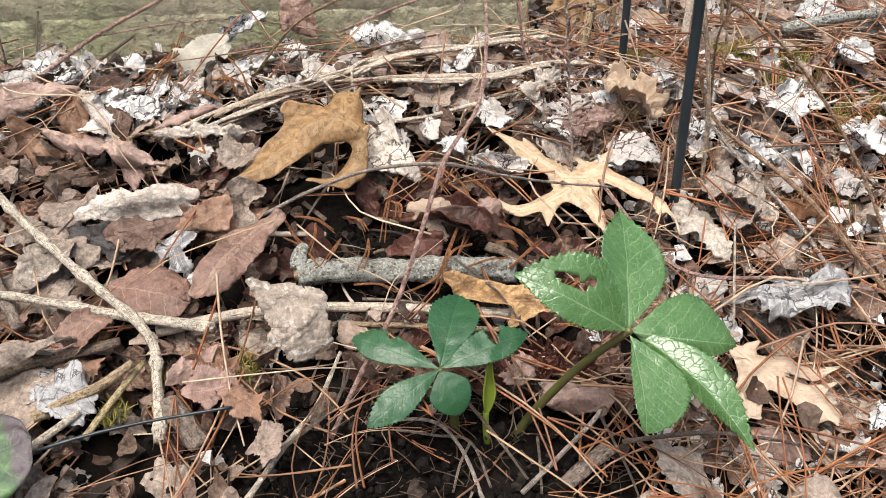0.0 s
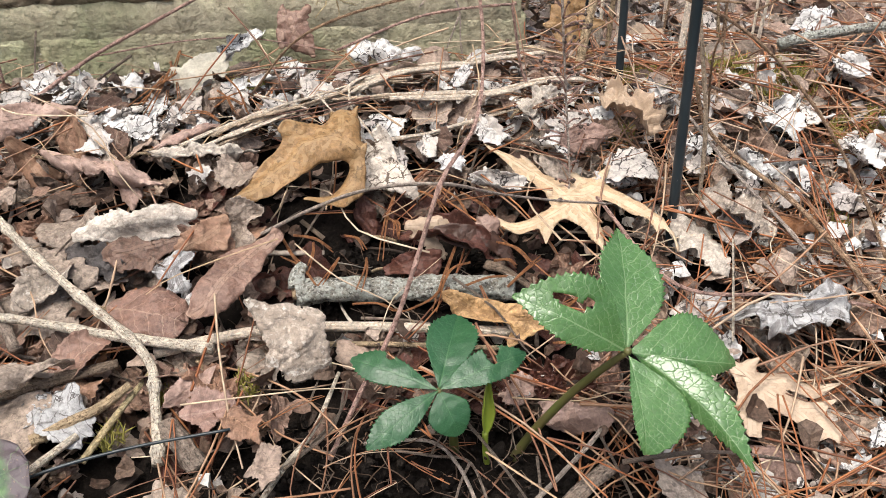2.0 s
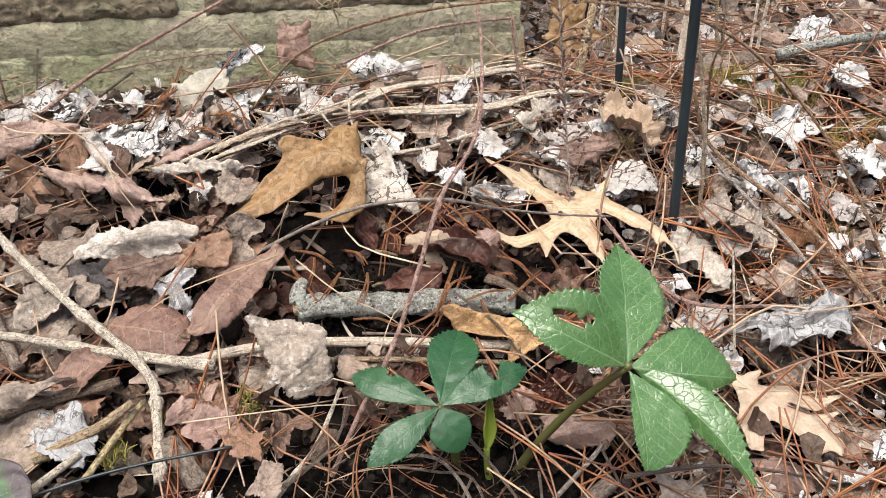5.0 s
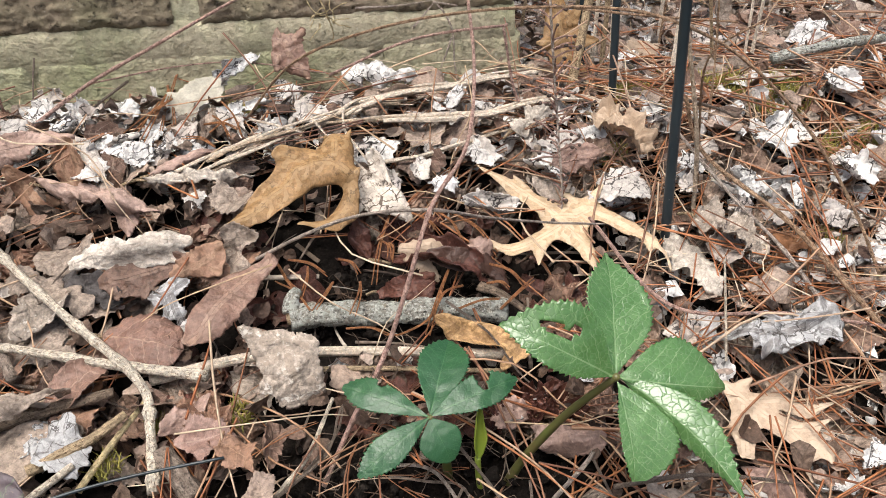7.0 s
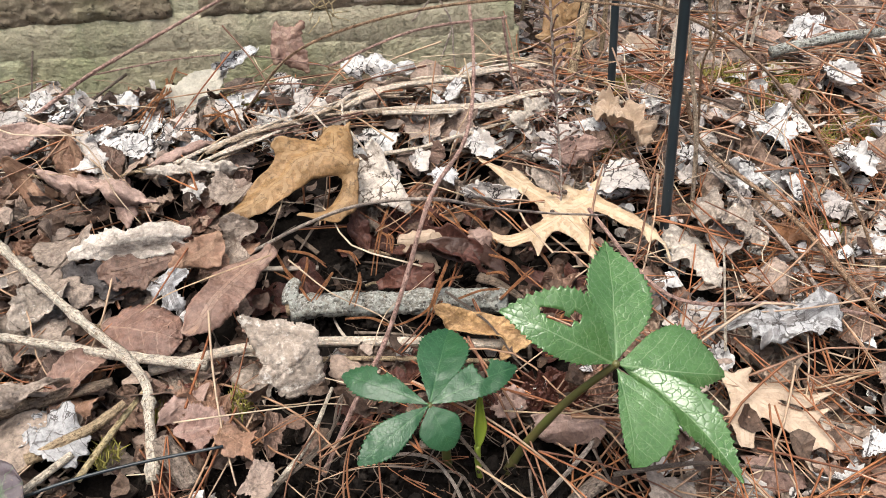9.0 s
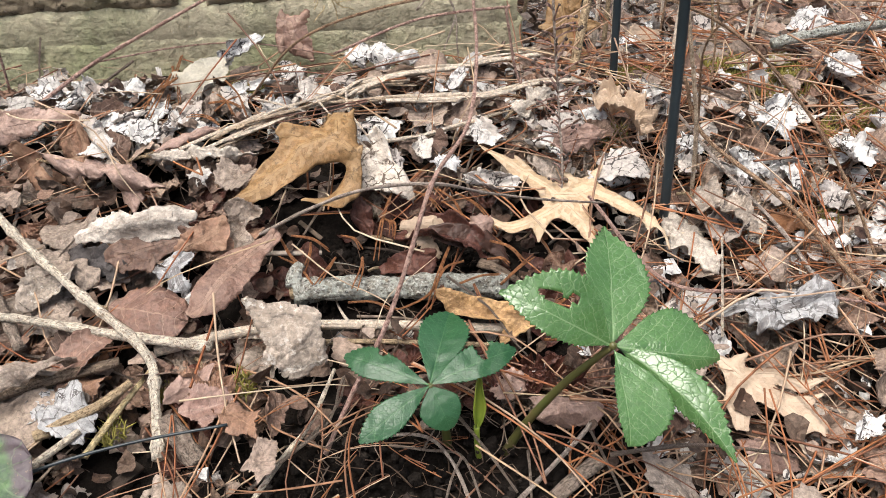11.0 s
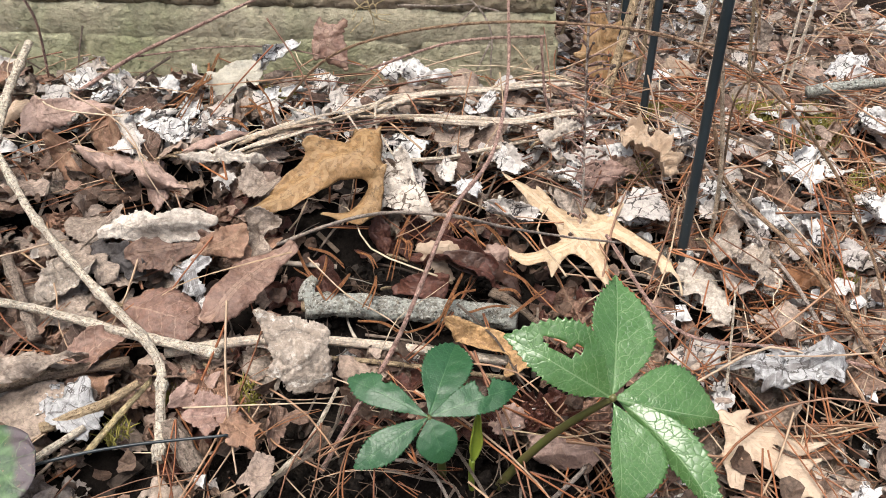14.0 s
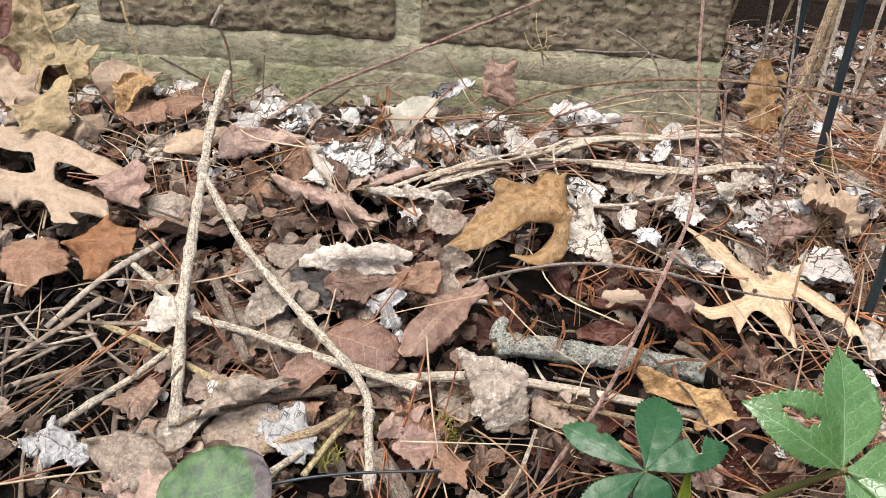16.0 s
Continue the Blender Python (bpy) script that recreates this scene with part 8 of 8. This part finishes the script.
def build_needle_pairs():
    """Pairs of needles that lie apart from the rest."""
    rng = random.Random(62)
    for pts in (
        [(0.1211, -0.1573, 0.0564), (0.1136, -0.1721, 0.0458), (0.1089, -0.2056, 0.0418)],
        [(0.1037, -0.2019, 0.0416), (0.1038, -0.2123, 0.0409), (0.1008, -0.2228, 0.0362)],
        [(0.079, -0.1895, 0.045), (0.0795, -0.2002, 0.0449), (0.077, -0.2109, 0.0408)],
        [(0.0643, -0.1857, 0.0466), (0.0694, -0.1974, 0.0425), (0.0756, -0.2077, 0.0412)],
        [(0.1469, -0.1987, 0.0458), (0.1391, -0.2217, 0.042), (0.1331, -0.2344, 0.0301)],
        [(0.1504, -0.2174, 0.0444), (0.1411, -0.2202, 0.043), (0.1328, -0.2284, 0.0348), (0.1196, -0.2319, 0.0305), (0.1142, -0.2314, 0.0307)],
        [(0.1438, -0.1601, 0.0558), (0.151, -0.1729, 0.0546), (0.1551, -0.1856, 0.0493)],
        [(0.1526, -0.1632, 0.0547), (0.1636, -0.1741, 0.0499), (0.1688, -0.1991, 0.0476)],
        [(0.1293, -0.1585, 0.0555), (0.1384, -0.1651, 0.0534), (0.1444, -0.1716, 0.0473)],
        [(0.1187, -0.1717, 0.0452), (0.1206, -0.1794, 0.046), (0.1195, -0.1872, 0.0428)],
        [(0.1157, -0.1705, 0.0458), (0.1188, -0.1782, 0.0466), (0.119, -0.1858, 0.0433)],
        [(0.0965, -0.2266, 0.0325), (0.1078, -0.2291, 0.0336), (0.1161, -0.2316, 0.0306)],
        [(0.1612, -0.2172, 0.0443), (0.1676, -0.2187, 0.045), (0.171, -0.2201, 0.0416)],
        [(-0.0214, 0.0236, 0.083), (-0.0087, -0.0384, 0.0874), (0.001, -0.1003, 0.0878)],
        [(-0.0228, 0.076, 0.083), (-0.0103, 0.0002, 0.0912), (-0.0007, -0.0756, 0.0953)],
        [(0.0018, -0.0697, 0.0961), (-0.0062, -0.0868, 0.0934), (-0.0171, -0.1039, 0.0866)],
        [(-0.0039, -0.0592, 0.0957), (-0.0043, -0.0845, 0.0921), (-0.0076, -0.1098, 0.0846)],
        [(0.0244, -0.0881, 0.0919), (0.033, -0.0993, 0.0901), (0.0385, -0.1104, 0.0843)],
        [(0.0267, -0.105, 0.0863), (0.0338, -0.0993, 0.0902), (0.0378, -0.0937, 0.09)],
        [(-0.0214, 0.0138, 0.0829), (-0.0053, -0.0412, 0.0881), (0.0077, -0.0961, 0.0893)],
        [(-0.0049, -0.0728, 0.0957), (-0.0072, -0.0872, 0.0936), (-0.0124, -0.1016, 0.0875)],
        [(0.0302, -0.0772, 0.0951), (0.0392, -0.0942, 0.0916), (0.0451, -0.1111, 0.0841)],
        [(0.023, -0.0976, 0.0888), (0.0338, -0.1007, 0.0897), (0.0416, -0.1038, 0.0866)],
        [(0.0307, -0.1166, 0.0822), (0.023, -0.1124, 0.0857), (0.0122, -0.1083, 0.0851)],
        [(0.2958, -0.2108, 0.0402), (0.305, -0.2113, 0.0419), (0.3112, -0.2119, 0.0396)],
        [(0.3233, -0.1928, 0.0474), (0.3206, -0.2041, 0.0447), (0.3148, -0.2153, 0.0381)],
        [(0.2895, -0.2197, 0.0365), (0.2989, -0.214, 0.0408), (0.3052, -0.2083, 0.0412)],
        [(0.2736, -0.2186, 0.0371), (0.2838, -0.2239, 0.037), (0.291, -0.2292, 0.0328)],
        [(0.0808, -0.2179, 0.0379), (0.0743, -0.2077, 0.0422), (0.0648, -0.1976, 0.0424)],
        [(0.0696, -0.1842, 0.0469), (0.0804, -0.1904, 0.0469), (0.0883, -0.1965, 0.0429)],
        [(0.0937, -0.1853, 0.0456), (0.1004, -0.1896, 0.0457), (0.1041, -0.1939, 0.0417)],
        [(0.091, -0.2015, 0.0424), (0.0887, -0.2098, 0.0421), (0.0833, -0.2181, 0.0378)],
        [(0.1458, -0.2273, 0.038), (0.1576, -0.2261, 0.0413), (0.1664, -0.2248, 0.0406)],
        [(0.1646, -0.2037, 0.0467), (0.1729, -0.2103, 0.0459), (0.1781, -0.217, 0.041)],
        [(0.1656, -0.2292, 0.0375), (0.1764, -0.221, 0.0413), (0.1842, -0.2129, 0.0412)],
        [(0.1893, -0.2384, 0.0294), (0.1996, -0.2333, 0.0334), (0.207, -0.2281, 0.0333)],
        [(0.1965, -0.2505, 0.0249), (0.2037, -0.2566, 0.0248), (0.208, -0.2628, 0.0208)],
        [(0.1808, -0.2549, 0.0237), (0.19, -0.2582, 0.0244), (0.1962, -0.2616, 0.0211)],
        [(0.2171, -0.2291, 0.033), (0.2245, -0.2355, 0.0325), (0.2289, -0.2419, 0.028)],
    ):
        c = Vector(pts[0])
        root = tagged(new("pine_needle"), "orange-brown pair of dry pine needles in the litter", "pine needle", "loose pine needles")
        root.location = c
        side = Vector((rng.uniform(-1, 1), rng.uniform(-1, 1), 0.3)).normalized() * rng.uniform(0.0012, 0.003)
        for k in (0, 1):
            line = [Vector(p) - c + side * k * i / (len(pts) - 1) for i, p in enumerate(pts)]
            V, F, UV = tube(line, 0.00062, 0.0003, 6, 5, 0.05)
            part("needle", make_mesh("needle", V, F, UV, True, M_NEEDLE_PAIR), root)


build_needle_pairs()


def build_mulch():
    rng, soup = random.Random(71), Soup()
    bm = bmesh.new()
    bmesh.ops.create_cube(bm, size=1)
    bmesh.ops.subdivide_edges(bm, edges=bm.edges[:], cuts=1, use_grid_fill=True)
    base = np.array([tuple(v.co) for v in bm.verts])
    faces = [tuple(v.index for v in f.verts) for f in bm.faces]
    bm.free()
    kinds = []
    for i in range(12):
        V = base.copy()
        for j, p in enumerate(base):
            V[j] += 0.16 * np.array([noise.noise(Vector(p * 2 + i)), noise.noise(Vector(p * 2 + i + 9)), noise.noise(Vector(p * 2 + i + 17))])
        kinds.append(V)
    chips = [make_mesh("bark_chip", V, faces, V[:, :2], False, M_CHIP) for V in kinds]
    done = 0
    while done < 260:                      # bark chips and slivers
        x, y = dice(rng)
        if blocked(x, y) or (x > 0 and bare(x, y) > 0.3) or rng.random() > 0.04 + bare(x, y):
            continue
        L = rng.uniform(0.005, 0.018)
        m = lie(rng, x, y, rng.uniform(-0.001, 0.005), 0.25, L) @ Matrix.Translation((0, 0.5, 0)) @ Matrix.Diagonal((rng.uniform(0.1, 0.3), 1, rng.uniform(0.05, 0.14), 1))
        ob = tagged(new("bark_chip", rng.choice(chips)), "dark bark chip lying on the soil", "bark chip", "bark mulch")
        ob.matrix_basis = m
        done += 1
    bm = bmesh.new()
    bmesh.ops.create_icosphere(bm, subdivisions=1, radius=0.62)
    base = np.array([tuple(v.co) for v in bm.verts])
    faces = [tuple(v.index for v in f.verts) for f in bm.faces]
    bm.free()
    kinds = []
    for i in range(10):
        kinds.append(np.array([p * (1 + 0.55 * noise.noise(Vector(p * 2.2 + i * 3)) + 0.3 * noise.noise(Vector(p * 5 + i))) for p in base]))
    soup, done = Soup(), 0
    while done < 7000:                     # crumbs of soil
        x, y = dice(rng)
        if blocked(x, y) or rng.random() > 0.06 + bare(x, y):
            continue
        r = 0.0009 + 0.0042 * rng.random() ** 2.5
        m = Matrix.Translation((x, y, ground_z(x, y) + rng.uniform(-0.001, 0.002))) @ pose(0, 0, 0, rng.uniform(0, 360), rng.uniform(0, 360), 0) @ Matrix.Diagonal((r, r * rng.uniform(0.6, 1.2), r, 1))
        V = rng.choice(kinds)
        soup.add(V, faces, V[:, :2], m)
        done += 1
    soup.thing("soil_crumbs", M_CRUMB, "loose black crumbs of soil", "soil", False)


build_mulch()


def build_fibres():
    rng, soup = random.Random(77), Soup()
    shapes = [tube([(0, -0.5, 0), (rng.uniform(-0.25, 0.25), -0.15, 0.08), (rng.uniform(-0.25, 0.25), 0.2, 0.06), (rng.uniform(-0.1, 0.1), 0.5, 0)], 0.018, 0.009, 3, 2, 0.2) for _ in range(12)]
    done = 0
    while done < 1500:
        x, y = dice(rng)
        if blocked(x, y) or rng.random() > 0.12 + bare(x, y):
            continue
        soup.add(*rng.choice(shapes), lie(rng, x, y, rng.uniform(0.0, 0.006), 0.35, rng.uniform(0.006, 0.022)))
        done += 1
    soup.thing("root_fibres", M_FIBRE, "fine brown and grey root fibres in the soil", "roots")


build_fibres()


def build_fine_twigs():
    rng = random.Random(81)
    shapes = [tube([(0, -0.5, 0), (rng.uniform(-0.1, 0.1), -0.1, 0.03), (rng.uniform(-0.1, 0.1), 0.25, 0.02), (0, 0.5, 0)], 0.012, 0.006, 5, 3, 0.2) for _ in range(10)]
    meshes = [make_mesh("thin_twig", *s, True, M_TWIG_GREY) for s in shapes]
    done = 0
    while done < 260:
        x, y = dice(rng)
        if blocked(x, y) or rng.random() < bare(x, y) * 0.8:
            continue
        ob = tagged(new("thin_twig", rng.choice(meshes)), "thin grey-brown twig lying in the litter", "twig", "thin twigs")
        ob.matrix_basis = lie(rng, x, y, rng.uniform(0.002, 0.016), 0.2, rng.uniform(0.03, 0.085))
        done += 1


build_fine_twigs()


def build_stalk_bits():
    rng, soup = random.Random(83), Soup()
    shapes = [tube([(0, -0.5, 0), (rng.uniform(-0.05, 0.05), 0, 0.02), (0, 0.5, 0)], rng.uniform(0.008, 0.04), rng.uniform(0.006, 0.03), 7, 4, 0.35, flat=rng.uniform(0.3, 1)) for _ in range(24)]
    done = 0
    while done < 420:
        x, y = dice(rng)
        if blocked(x, y) or rng.random() > 0.05 + (bare(x, y) if x < 0 else 0):
            continue
        soup.add(*rng.choice(shapes), lie(rng, x, y, rng.uniform(0.001, 0.009), 0.15, 0.01 + 0.06 * rng.random() ** 2))
        done += 1
    soup.thing("stalk_bits", M_STALK_BIT, "broken grey and brown stalks lying on the mulch", "stalks")


build_stalk_bits()


def build_grass():
    rng, soup = random.Random(85), Soup()
    shapes = [tube([(0, -0.5, 0), (rng.uniform(-0.16, 0.16), -0.12, 0.05), (rng.uniform(-0.16, 0.16), 0.2, 0.04), (0, 0.5, 0)], 0.0062, 0.003, 5, 3, 0.12, flat=0.6) for _ in range(12)]
    done = 0
    while done < 520:
        x, y = dice(rng)
        if blocked(x, y) or rng.random() > (0.9 if x > 0.18 or y > -0.12 else 0.25) * (1 - 0.7 * bare(x, y)):
            continue
        soup.add(*rng.choice(shapes), lie(rng, x, y, rng.uniform(0.006, 0.02), 0.22, rng.uniform(0.04, 0.11)))
        done += 1
    soup.thing("dry_grass", M_GRASS, "thin pale straws and dry grass strewn over the leaves", "dry grass")


build_grass()


def moss_tuft(x, y, r, n, seed):
    rng, soup = random.Random(seed), Soup()
    blade = tube([(0, 0, 0), (0.05, 0.02, 0.5), (0.2, 0.05, 1.0)], 0.09, 0.02, 4, 2, 0.1)
    for _ in range(n):
        a, q = rng.uniform(0, 6.28), r * math.sqrt(rng.random())
        px, py = q * math.cos(a), q * math.sin(a)
        s = rng.uniform(0.003, 0.007)
        soup.add(*blade, Matrix.Translation((px, py, ground_z(x + px, y + py) - ground_z(x, y) + 0.001)) @ pose(0, 0, 0, rng.gauss(0, 30), rng.gauss(0, 30), rng.uniform(0, 360)) @ Matrix.Scale(s, 4))
    ob = soup.thing("moss_tuft", M_MOSS, "small tuft of yellow-green moss between leaves", "moss")
    ob.location = (x, y, ground_z(x, y) + 0.011)


for i, (x, y, r, n) in enumerate(((0.038, -0.056, 0.011, 130), (0.05, -0.259, 0.006, 60), (0.343, -0.061, 0.03, 800), (0.243, -0.129, 0.009, 90), (0.27, -0.081, 0.014, 350), (0.352, -0.085, 0.024, 450), (0.375, -0.14, 0.016, 220), (0.31, -0.02, 0.016, 500), (0.019, -0.26, 0.004, 40), (0.339, -0.193, 0.005, 50), (0.388, -0.125, 0.012, 120), (0.0, -0.277, 0.006, 60))):
    moss_tuft(x, y, r, n, 90 + i)
